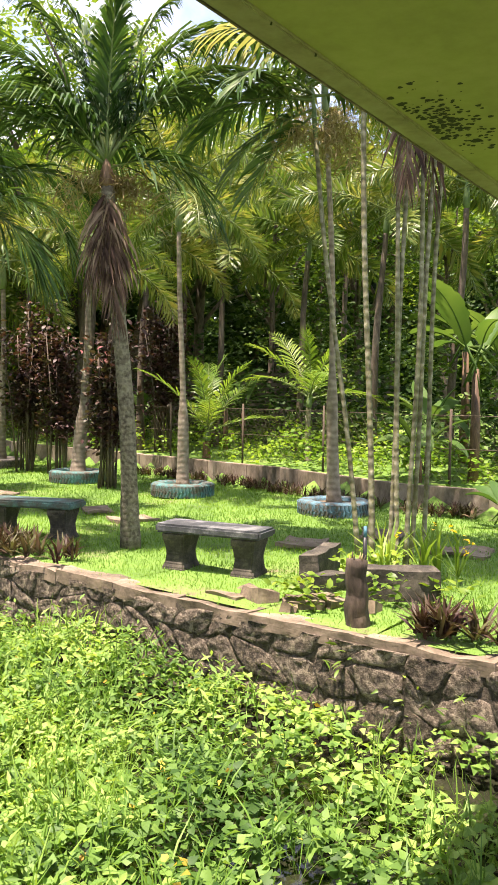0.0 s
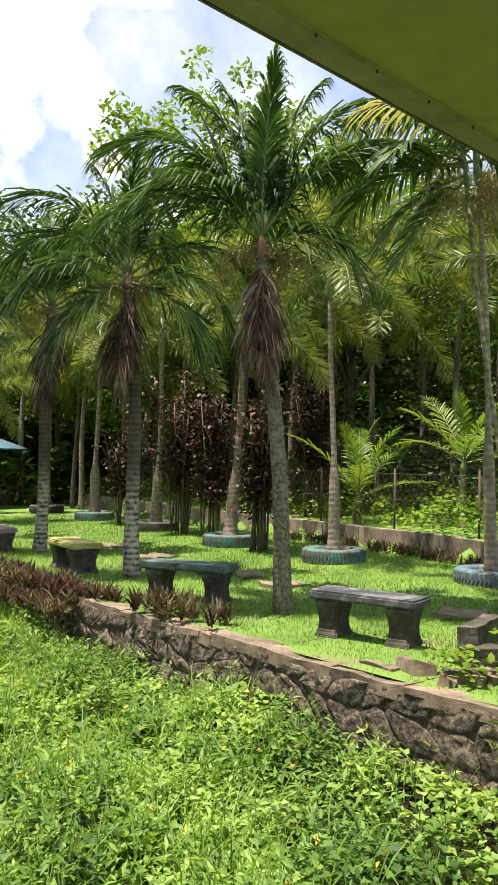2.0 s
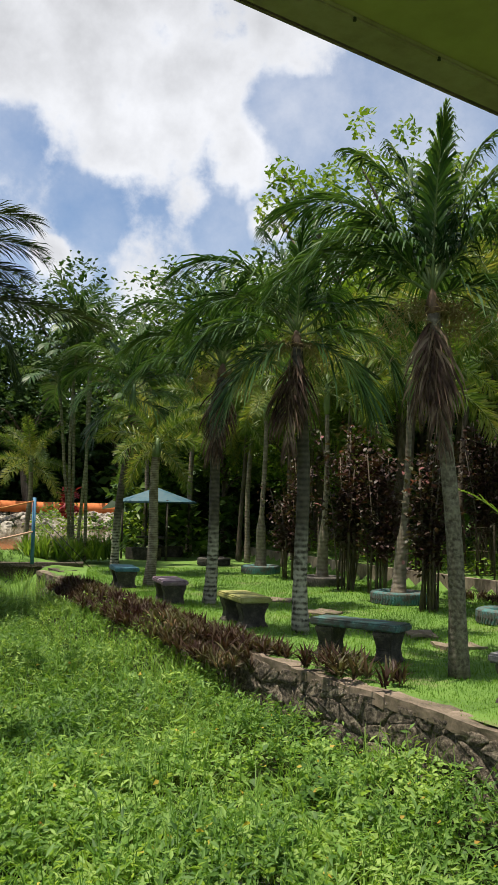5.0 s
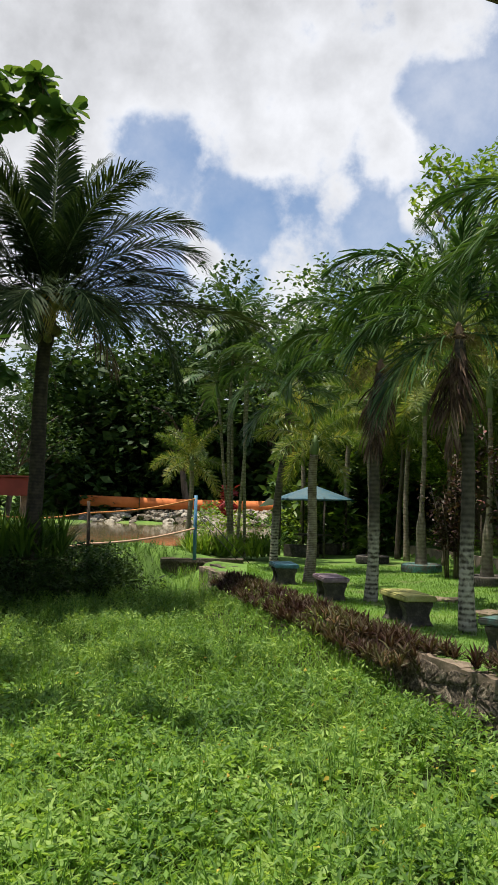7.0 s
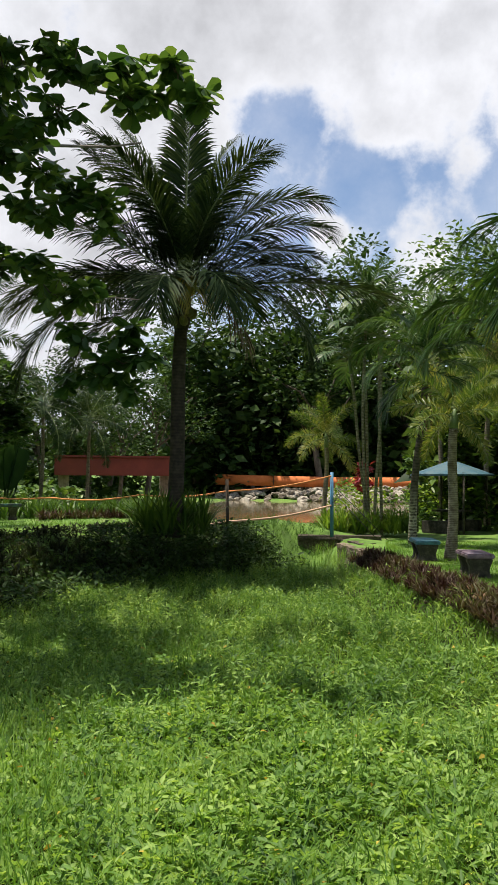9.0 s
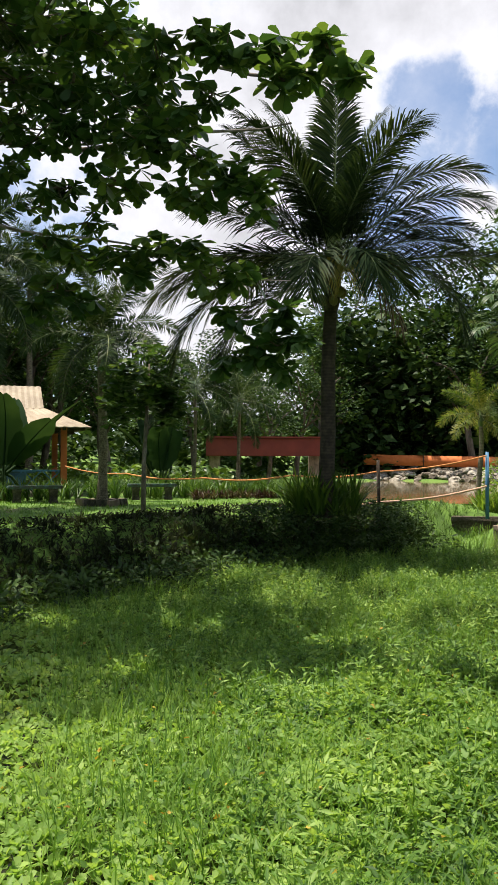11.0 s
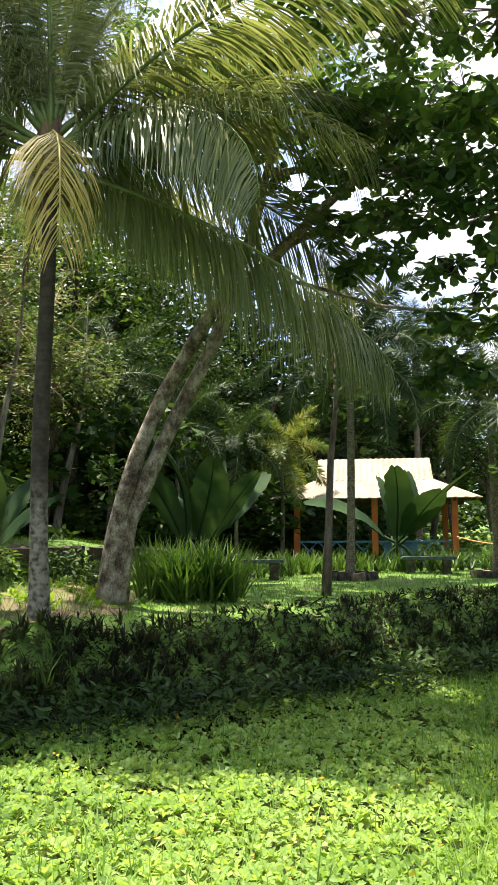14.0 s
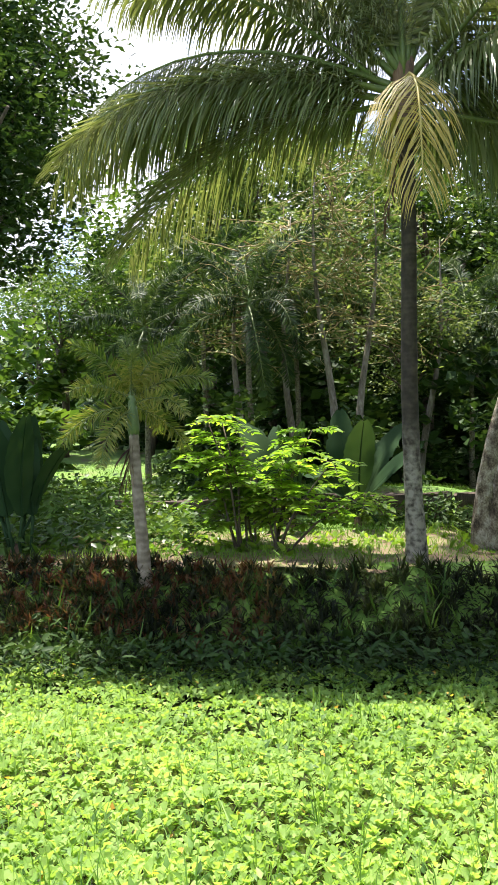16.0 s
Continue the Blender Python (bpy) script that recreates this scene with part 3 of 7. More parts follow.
def leaves(bag, template, places, size, az=None, tilt=(-0.4, 0.6), roll=0.5, wide=1.0):
    """Scatters leaves of a template at the places."""
    n = len(places)
    if not n:
        return bag
    az = rng.uniform(0, 2 * np.pi, n) if az is None else az
    m = turns(az, rng.uniform(*tilt, n), rng.normal(0, roll, n))
    s = rng.uniform(*size, n)
    sc = np.stack([s, s * wide, s], -1)
    return bag.scatter(*template, m * sc[:, None, :], places)


def frond(length=2.2, pairs=42, leaflet=0.5, width=0.035, bend=1.2, sag=0.7, bare=0.12, plume=0.0, sweep=0.9, seed=0, lift=0.35, rise=0.0, brush=False):
    """A pinnate leaf along +x from the origin, bending down; returns (leaflet bag, stalk points and faces)."""
    r = np.random.default_rng(seed)
    s = np.linspace(0, 1, 12)
    ang = np.maximum(rise - bend * s ** 1.6, -1.5)
    step = length / 11
    xs = np.concatenate([[0], np.cumsum(np.cos(ang[:-1]) * step)])
    zs = np.concatenate([[0], np.cumsum(np.sin(ang[:-1]) * step)])
    side = 0.06 * length * r.normal() * s ** 2
    path = np.stack([xs, side, zs], -1)
    stalk = tube(path, 0.016 * (length / 2.2) * (1 - 0.85 * s) + 0.003 + 0.012 * (length / 2.2) * np.exp(-s * 10), 5)
    bag = Bag()
    u = np.repeat(np.linspace(bare, 0.985, pairs), 2)
    sgn = np.tile([1.0, -1.0], pairs)
    u = np.clip(u + r.normal(0, 0.004, len(u)), 0, 1)
    base = np.stack([np.interp(u, s, path[:, i]) for i in range(3)], -1)
    th = np.interp(u, s, ang)
    fwd = np.stack([np.cos(th), 0 * th, np.sin(th)], -1)
    up = np.stack([-np.sin(th), 0 * th, np.cos(th)], -1)
    out = np.stack([0 * th, sgn, 0 * th], -1)
    shape = np.interp(u, [0, .15, .5, .85, 1], [.45, .85, 1, .75, .4])
    ln = leaflet * shape * r.uniform(.88, 1.08, len(u))
    sw = sweep * (0.55 + 0.75 * u) + r.normal(0, 0.08, len(u))
    el = lift + r.normal(0, 0.1 + plume, len(u))
    d = fwd * np.sin(sw)[:, None] + np.cos(sw)[:, None] * (out * np.cos(el)[:, None] + up * np.sin(el)[:, None])
    nrm = np.cross(d, fwd) * sgn[:, None]
    nrm /= np.linalg.norm(nrm, axis=1)[:, None] + 1e-6
    wv = np.cross(nrm, d)
    down = np.array([0, 0, -1.0])
    w = width * shape
    p0 = base
    p1 = base + d * (ln * .4)[:, None] + down * (ln * sag * .10)[:, None]
    p2 = base + d * (ln * .75)[:, None] + down * (ln * sag * .34)[:, None]
    p3 = base + d * (ln * .97)[:, None] + down * (ln * sag * .72)[:, None]
    wv2 = wv * w[:, None]
    if brush:
        # short leaflets all round the stalk, one kite each
        v = np.stack([p0, p1 - wv2, p1 + wv2, p3], 1)
        k = (np.arange(len(u)) * 4)[:, None, None]
        bag.add(v.reshape(-1, 3), [(np.array([[0, 1, 2], [1, 3, 2]])[None] + k).reshape(-1, 3)])
        return bag, stalk
    v = np.stack([p0 - wv2 * .4, p0 + wv2 * .4, p1 - wv2, p1 + wv2, p2 - wv2 * .8, p2 + wv2 * .8, p3], 1)
    k = (np.arange(len(u)) * 7)[:, None, None]
    q = (np.array([[0, 2, 3, 1], [2, 4, 5, 3]])[None] + k).reshape(-1, 4)
    t = (np.array([[4, 6, 5]])[None] + k).reshape(-1, 3)
    bag.add(v.reshape(-1, 3), [q, t])
    return bag, stalk


def frond_mesh(name, mat, stalk_mat, **kw):
    """One mesh with leaflets and stalk in two materials."""
    bag, (sv, sf) = frond(**kw)
    nq = sum(len(f) for f in bag.f[3]) + sum(len(f) for f in bag.f[4])
    tri = sum(len(f) for f in bag.f[3])
    bag.add(sv, sf)
    me = bag.mesh(name, mat)
    me.materials.append(stalk_mat)
    idx = np.zeros(len(me.polygons), dtype=np.int32)
    n3 = sum(len(f) for f in bag.f[3])
    idx[tri:n3] = 1
    idx[n3 + (nq - tri):] = 1
    me.polygons.foreach_set("material_index", idx)
    return me


def spot(az, r, z=0.0):
    """A place az degrees left of +y, r metres from the walk's pivot."""
    a = radians(az)
    return Vector((-r * math.sin(a), r * math.cos(a), z))


def inside(poly, x, y):
    """Which points lie in the polygon."""
    poly = np.asarray(poly)
    res = np.zeros(np.shape(x), bool)
    j = len(poly) - 1
    for i in range(len(poly)):
        (xi, yi), (xj, yj) = poly[i], poly[j]
        res ^= ((yi > y) != (yj > y)) & (x < (xj - xi) * (y - yi) / (yj - yi + 1e-12) + xi)
        j = i
    return res


def dist_to(line, x, y):
    """Distance from points to a polyline."""
    best = np.full(np.shape(x), 1e9)
    for (ax, ay), (bx, by) in zip(line[:-1], line[1:]):
        ex, ey = bx - ax, by - ay
        t = np.clip(((x - ax) * ex + (y - ay) * ey) / (ex * ex + ey * ey), 0, 1)
        best = np.minimum(best, np.hypot(x - ax - t * ex, y - ay - t * ey))
    return best


def along(line, step):
    """Points and headings at even steps along a polyline."""
    out = []
    for (ax, ay), (bx, by) in zip(line[:-1], line[1:]):
        ln = math.hypot(bx - ax, by - ay)
        n = max(1, round(ln / step))
        out += [(ax + (bx - ax) * (i + .5) / n, ay + (by - ay) * (i + .5) / n, math.atan2(by - ay, bx - ax), ln / n) for i in range(n)]
    return out
# ---- the ground ----
WALL = [(6.0, 2.6), (3.6, 4.25), (1.54, 5.69), (.79, 6.19), (-.03, 6.82), (-1.23, 7.79), (-2.48, 8.75), (-3.66, 9.75), (-6.4, 12.4), (-9.33, 15.32), (-11.4, 17.2), (-13.4, 19.0)]
BANK = [(-10.6, -16), (-10.4, -8), (-10.1, -4.8), (-10.6, -1.8), (-10.9, 0.5), (-11.6, 2.2), (-12.7, 5.7), (-13.9, 9.8), (-14.3, 12.5), (-14.0, 15.5), (-14.2, 17.8), (-14.6, 19.6)]
POND = WALL + BANK[::-1] + [(6, -16)]
FAR_POND = [(-17, 20.6), (-15.5, 24), (-20, 36), (-27, 46), (-40, 44), (-34, 28), (-26, 19.5), (-20.5, 18.3)]
REAR = [(7.5, 9.3), (3.41, 12.3), (2.17, 13.1), (.57, 15.6), (-.03, 16.2), (-2.38, 18.6), (-5.5, 21.6), (-8.0, 24.7), (-11.5, 29)]
LAWN, WEEDS, ISLAND = 0.0, -0.55, 0.48


def ground_height(x, y):
    x, y = np.asarray(x, float), np.asarray(y, float)
    az = np.degrees(np.arctan2(-x, y))
    r = np.hypot(x, y)
    left = np.clip((az - 33) / 6, 0, 1)
    h = LAWN + (ISLAND - LAWN) * left
    h = h + 0.05 * np.sin(x * .7 + 1) * np.sin(y * .6)
    # far land rises gently
    far = np.where((az > 27) & (az < 60), 60, 34)
    h = h + np.clip((r - far) / 40, 0, 1) * 2.6
    # terraced lawn behind the left bank
    h = h + np.clip((az - 78) / 8, 0, 1) * np.clip((r - 17.5) / 2.0, 0, 1) * 0.7
    h = h + np.clip((az - 92) / 8, 0, 1) * np.clip((r - 20) / 14, 0, 1) * 1.6
    h = h + np.clip((az - 83) / 6, 0, 1) * np.clip((r - 12) / 4, 0, 1) * 0.35
    # planting bed behind the low wall
    bed = (az < 34) & (r > 12) & (az > -60)
    behind = inside(REAR + [(-20, 60), (60, 60), (60, 5)], x, y)
    h = np.where(behind & bed, h + 0.35 + np.clip(dist_to(REAR, x, y) / 20, 0, 1) * 1.2, h)
    # the bank slopes up from the pond
    d = dist_to(BANK, x, y)
    slope = np.clip(d / 1.1, 0, 1)
    near_bank = (az > 34) & ~inside(POND, x, y)
    h = np.where(near_bank, -0.75 + (h + 0.75) * np.maximum(slope, (r > 40)), h)
    h = np.where(inside(POND, x, y) | (dist_to(WALL, x, y) < 0.45), -0.85, h)
    dw = dist_to(FAR_POND + FAR_POND[:1], x, y)
    h = np.where(inside(FAR_POND, x, y), np.minimum(h, 0.38 - np.clip(dw / 2, 0, 1) * 0.6), h)
    return h


def build_ground():
    a = np.concatenate([np.arange(-50, 26, 0.4), [26, 27, 28.5, 31, 35, 42, 55, 75, 110, 180, 300, 600]])
    a = np.concatenate([-np.array([600, 300, 180, 110, 80, 64, 56, 52.]), a])
    b = np.concatenate([-np.array([600, 300, 180, 110, 70, 45, 32, 25.]), np.arange(-22, 50, 0.4), [50, 52, 56, 64, 80, 110, 180, 300, 600]])
    X, Y = np.meshgrid(a, b, indexing="ij")
    Z = ground_height(X, Y)
    n, m = X.shape
    i, j = np.meshgrid(np.arange(n - 1), np.arange(m - 1), indexing="ij")
    f = np.stack([i * m + j, (i + 1) * m + j, (i + 1) * m + j + 1, i * m + j + 1], -1).reshape(-1, 4)
    me = mesh_of("ground", np.stack([X, Y, Z], -1).reshape(-1, 3), [f], M["soil"])
    tagged(new("ground", me), "grassy earth under lawn, garden beds and forest", "ground", kind="structure")


def sheet(name, poly, z, mat, label, category):
    me = bpy.data.meshes.new(name)
    me.from_pydata([(x, y, z) for x, y in poly], [], [list(range(len(poly)))])
    me.materials.append(mat)
    return tagged(new(name, me), label, category, kind="structure")


build_ground()
sheet("water", [(x, y) for x, y in POND], -0.72, M["pond"], "dark still pond water under the weeds", "water")
sheet("water", FAR_POND, 0.36, M["muddy"], "muddy brown pond water beside the rocky bank", "water")


# ---- rubble retaining wall ----
def build_stone_wall():
    r = random.Random(3)
    core, turf = Bag(), Bag()
    wall = thing("wall_pond", Matrix(), "rubble stone retaining wall with a concrete coping beside the pond", "wall", kind="structure")
    for (ax, ay), (bx, by) in zip(WALL[:-1], WALL[1:]):
        d = Vector((bx - ax, by - ay, 0))
        nrm = Vector((-d.y, d.x, 0)).normalized()
        if nrm.dot(Vector((0, 0, 0)) - Vector((ax, ay, 0))) < 0:
            nrm = -nrm
        p = [Vector((ax, ay, 0)), Vector((bx, by, 0))]
        q = [v - nrm * 0.3 for v in p]
        v = [(*w.xy, z) for z in (-0.95, -0.03) for w in (p[0], p[1], q[1], q[0])]
        core.add(np.array(v), [np.array([[0, 1, 5, 4], [1, 2, 6, 5], [2, 3, 7, 6], [3, 0, 4, 7], [4, 5, 6, 7]])])
        edge = [v - nrm * 0.1 for v in p] + [v - nrm * 1.15 for v in p[::-1]]
        turf.add(np.array([(*w.xy, .012) for w in edge]), [np.array([[0, 1, 2, 3]])])
    tagged(new("lawn_edge", turf.mesh("lawn_edge", M["soil"])), "grassy earth strip behind the coping", "ground", kind="structure")
    part("mortar_core", core.mesh("mortar_core", M["mortar"], False), wall, "dark crumbling mortar")
    for k, (x, y, a, ln) in enumerate(along(WALL[1:], 0.75)):
        me = block("coping", (ln + 0.01, 0.22, 0.11), M["coping"], 0, 0.03, k, 5)
        c = part("coping", me, wall, at=pose(x, y, -0.042 + r.uniform(-.006, .006), 0, 0, math.degrees(a)))
        n = Vector((-math.sin(a), math.cos(a), 0))
        if n.dot(Vector((x, y, 0))) < 0:
            n = -n
        c.location = Vector(c.location) + n * 0.1
    # stones in staggered rows with jittered corners
    spans = along(WALL[1:], 0.3)

    def corner(row, i):
        q = random.Random(row * 1000 + i * 7 + 11)
        return i + q.uniform(-.4, .4) + (0.5 if row % 2 else 0), row + q.uniform(-.42, .42)
    rows, hgt = 4, 0.232
    pos = [(x, y, a, ln) for x, y, a, ln in spans]

    def place(u, w):
        """u along the wall in stones, w up in rows."""
        i = min(max(int(math.floor(u)), 0), len(pos) - 1)
        x, y, a, ln = pos[i]
        t = (u - i - .5) * ln
        z = -0.93 + w * hgt
        return Vector((x + math.cos(a) * t, y + math.sin(a) * t, min(z, -0.035))), Vector((math.sin(a), -math.cos(a), 0))
    for row in range(rows):
        for i in range(1, len(pos) - 2):
            cs = [corner(row, i), corner(row, i + 1), corner(row + 1, i + 1), corner(row + 1, i)]
            q = random.Random(row * 77 + i)
            ring = []
            for (u0, w0), (u1, w1) in zip(cs, cs[1:] + cs[:1]):
                for t in (0.16, 0.5, 0.84):
                    ring.append((u0 + (u1 - u0) * t + q.uniform(-.05, .05), w0 + (w1 - w0) * t + q.uniform(-.05, .05)))
            cu, cw = sum(u for u, w in ring) / 12, sum(w for u, w in ring) / 12
            bulge = q.uniform(0.004, 0.024)
            verts = []
            for f, o in ((0.995, -0.025), (0.955, bulge * .5), (0.8, bulge * .95), (0.42, bulge * 1.05)):
                for u, w in ring:
                    p, n = place(cu + (u - cu) * f, cw + (w - cw) * f)
                    if n.dot(p) > 0:
                        n = -n
                    rough = noise.noise(p * 8) * .012 + noise.noise(p * 21) * .02 + noise.noise(p * 50) * .014
                    verts.append(p + n * (o + (rough if f < .97 else 0)))
            p, n = place(cu, cw)
            if n.dot(p) > 0:
                n = -n
            verts.append(p + n * (bulge * 1.1 + noise.noise(p * 9) * .028))
            arr = np.array([v[:] for v in verts])
            mid = arr.mean(0)
            k = np.arange(12)
            k2 = (k + 1) % 12
            f4 = np.concatenate([np.stack([k + q0, k2 + q0, k2 + q0 + 12, k + q0 + 12], -1) for q0 in (0, 12, 24)])
            f3 = np.stack([k + 36, k2 + 36, np.full(12, 48)], -1)
            part("stone", mesh_of("stone", arr - mid, [f4, f3], M["stone"], True), wall, at=Matrix.Translation(mid))
    return wall


# ---- low concrete wall and wire fence behind the lawn ----
def build_rear_wall():
    wall = thing("wall_rear", Matrix(), "low stained concrete wall behind the lawn", "wall", kind="structure")
    for k, (x, y, a, ln) in enumerate(along(REAR, 1.3)):
        me = block("panel", (ln + 0.004, 0.14, 0.78), M["concrete"], 0.012, 0.012, k)
        part("panel", me, wall, at=pose(x, y, 0.02, 0, 0, math.degrees(a)))
    fence = thing("wire_fence", Matrix(), "rusty chain-link fence with thin posts behind the low wall", "fence")
    wires = Bag()
    for k, (x, y, a, ln) in enumerate(along(REAR, 1.3)):
        n = Vector((-math.sin(a), math.cos(a), 0))
        if n.dot(Vector((x, y, 0))) < 0:
            n = -n
        o = Vector((x, y, 0)) + n * 0.35
        u = Vector((math.cos(a), math.sin(a), 0))
        if k % 2 == 0:
            part("post", tube_mesh("post", [o[:], (o + Vector((0, 0, 1.55)))[:]], [.022, .022], M["wire"], 6), fence)
        for zz in (1.45, 0.95):
            wires.add(*tube([(o - u * ln / 2 + Vector((0, 0, zz)))[:], (o + u * ln / 2 + Vector((0, 0, zz)))[:]], [.006, .006], 3, False))
        for i in range(9):
            t0 = -ln / 2 + ln * i / 9
            for sg in (1, -1):
                p0, p1 = o + u * t0 + Vector((0, 0, .45 if sg > 0 else 1.45)), o + u * (t0 + ln * .5) + Vector((0, 0, 1.45 if sg > 0 else .45))
                wires.add(*tube([p0[:], p1[:]], [.0022, .0022], 3, False))
    part("wire_mesh", wires.mesh("wire_mesh", M["wire"]), fence, "fine rusty wire mesh")


build_stone_wall()
build_rear_wall()
# ---- eave of the hut over the walk ----
def build_eave():
    d = Vector((0.558, 0.830, 0)).normalized()
    n = Vector((d.y, -d.x, 0))
    low = 2.95
    a0 = Vector((-0.288, 3.202, low)) - d * 2.3
    ln = 8.4
    roof = thing("hut_roof", Matrix(), "lime green painted eave of a hut with weathered edge batten", "roof")
    ang = math.degrees(math.atan2(d.y, d.x))
    mid = a0 + d * ln / 2 + n * 2.0
    part("soffit", block("soffit", (ln, 4.0, 0.03), M["soffit"], 0.004), roof, "lime green painted soffit board", pose(*mid, 0, 0, ang) @ pose(0, 0, 0.031))
    part("edge_batten", block("edge_batten", (ln, 0.11, 0.03), M["fascia"], 0.006), roof, "brown weathered edge batten", pose(*(a0 + d * ln / 2 + n * 0.056), 0, 0, ang) @ pose(0, 0, .015))
    part("fascia", block("fascia", (ln, 0.016, 0.14), M["coping"], 0.003), roof, "thin pale fascia strip", pose(*(a0 + d * ln / 2 - n * 0.009), 0, 0, ang) @ pose(0, 0, 0.072))
    part("roof_deck", block("roof_deck", (ln, 4.0, 0.05), M["slat"], 0.004), roof, "dark roof sheet", pose(*mid, 0, 0, ang) @ pose(0, 0, 0.12))
    # mould spots thicken towards one patch
    r = random.Random(5)
    spots = Bag()
    for i in range(260):
        c = a0 + d * (2.3 + 1.68 + r.gauss(0, .22)) + n * (.14 + abs(r.gauss(.1, .09)))
        rad = abs(r.gauss(.005, .006)) + .003
        t = np.arange(8) * np.pi / 4
        ring = np.stack([c.x + rad * np.cos(t) * (1 + .3 * np.sin(t * 3 + i)), c.y + rad * 1.2 * np.sin(t), np.full(8, low + .0145)], -1)
        spots.add(np.concatenate([ring, [[c.x, c.y, low + .0135]]]), [np.array([[k, (k + 1) % 8, 8] for k in range(8)])])
    ob = part("mould_spots", spots.mesh("mould_spots", M["mould"]), roof, "black mould spots on the soffit")
    ob["kind"] = "stuff"
    for i in range(9):
        c = a0 + d * (.5 + i * .31) + n * 0.105
        part("nail", tube_mesh("nail", [(c.x, c.y, low - .003), (c.x, c.y, low + .02)], [.005, .005], M["mould"], 6), roof)


# ---- concrete benches ----
def build_bench(at, length, depth, top_mat, label, group, height=0.45):
    root = thing("bench", at, label, "bench", group)
    part("seat", block("seat", (length, depth, 0.085), top_mat, 0.02, 0.012, int(length * 100)), root, at=pose(0, 0, height - 0.043))
    prof = [(0, 1.12), (.08, 1.1), (.2, .92), (.45, .84), (.7, .95), (.85, 1.08), (1.0, 1.1)]
    for sx in (-1, 1):
        h = height - 0.087
        v, f = [], []
        w, t = depth * .40, 0.11
        for z, k in prof:
            v += [(-t * k, -w * k, z * h), (t * k, -w * k, z * h), (t * k, w * k, z * h), (-t * k, w * k, z * h)]
        for i in range(len(prof) - 1):
            for j in range(4):
                f.append((i * 4 + j, i * 4 + (j + 1) % 4, i * 4 + 4 + (j + 1) % 4, i * 4 + 4 + j))
        f += [(3, 2, 1, 0)]
        e = (len(prof) - 1) * 4
        f += [(e, e + 1, e + 2, e + 3)]
        me = mesh_of("leg", np.array(v), [np.array(f)], M["bench_leg"], False)
        bm = bmesh.new()
        bm.from_mesh(me)
        bmesh.ops.bevel(bm, geom=bm.edges[:], offset=0.012, segments=2, affect="EDGES")
        bm.to_mesh(me)
        bm.free()
        part("leg", me, root, at=pose(sx * length * .33, 0, 0))
    return root


# ---- tyre planters ----
def build_tyre(x, y, mat, label, radius=0.5, height=0.24, z=0.0):
    root = thing("tyre_planter", pose(x, y, z), label, "tyre planter", "tyres on the lawn")
    n = 40
    prof = [(.62, .02), (.9, 0), (.985, .05), (1.0, .12), (1.0, .5), (1.0, .86), (.97, .95), (.88, 1.0), (.64, .97), (.6, .9), (.6, .5)]
    v = np.array([[radius * k * math.cos(2 * math.pi * i / n), radius * k * math.sin(2 * math.pi * i / n), height * h] for i in range(n) for k, h in prof])
    m = len(prof)
    f = np.array([[i * m + j, ((i + 1) % n) * m + j, ((i + 1) % n) * m + j + 1, i * m + j + 1] for i in range(n) for j in range(m - 1)])
    rubber = part("tyre", mesh_of("tyre", v, [f], mat), root)
    # tread lugs in a zigzag
    tread = Bag()
    for i in range(56):
        a = 2 * math.pi * i / 56
        for zz, sh in ((.3, .05), (.68, -.05)):
            c, s = math.cos(a + sh * .4), math.sin(a + sh * .4)
            box = np.array([[dx, dy, dz] for dx in (0, .018) for dy in (-.016, .016) for dz in (-.045, .045)])
            box[:, 1] += np.sign(sh) * box[:, 2] * .35
            p = np.stack([(radius - .004 + box[:, 0]) * c - box[:, 1] * s, (radius - .004 + box[:, 0]) * s + box[:, 1] * c, height * zz + box[:, 2]], -1)
            tread.add(p, [np.array([[0, 1, 3, 2], [4, 6, 7, 5], [0, 4, 5, 1], [2, 3, 7, 6], [1, 5, 7, 3], [0, 2, 6, 4]])])
    part("tread", tread.mesh("tread", mat, False), rubber)
    t = np.arange(24) * 2 * np.pi / 24
    sv = np.concatenate([np.stack([radius * .62 * np.cos(t), radius * .62 * np.sin(t), np.full(24, height * .75)], -1), [[0, 0, height * .92]]])
    part("soil", mesh_of("soil", sv, [np.array([[k, (k + 1) % 24, 24] for k in range(24)])], M["bare"]), root, "brown soil fill")


# ---- palms ----
def wavy_path(base, top, n=14, sway=0.05, seed=0):
    r = random.Random(seed)
    b, t = Vector(base), Vector(top)
    h = (t - b).length
    p1, p2 = r.uniform(0, 6), r.uniform(0, 6)
    out = []
    for i in range(n):
        s = i / (n - 1)
        k = math.sin(math.pi * s) * sway * h * .3
        out.append((b + (t - b) * s + Vector((math.sin(p1 + 3 * s) * k, math.sin(p2 + 3 * s) * k, 0)))[:])
    return out


FRONDS = {}


STEPS = (-1.35, -.6, -.1, .4, .85, 1.3)


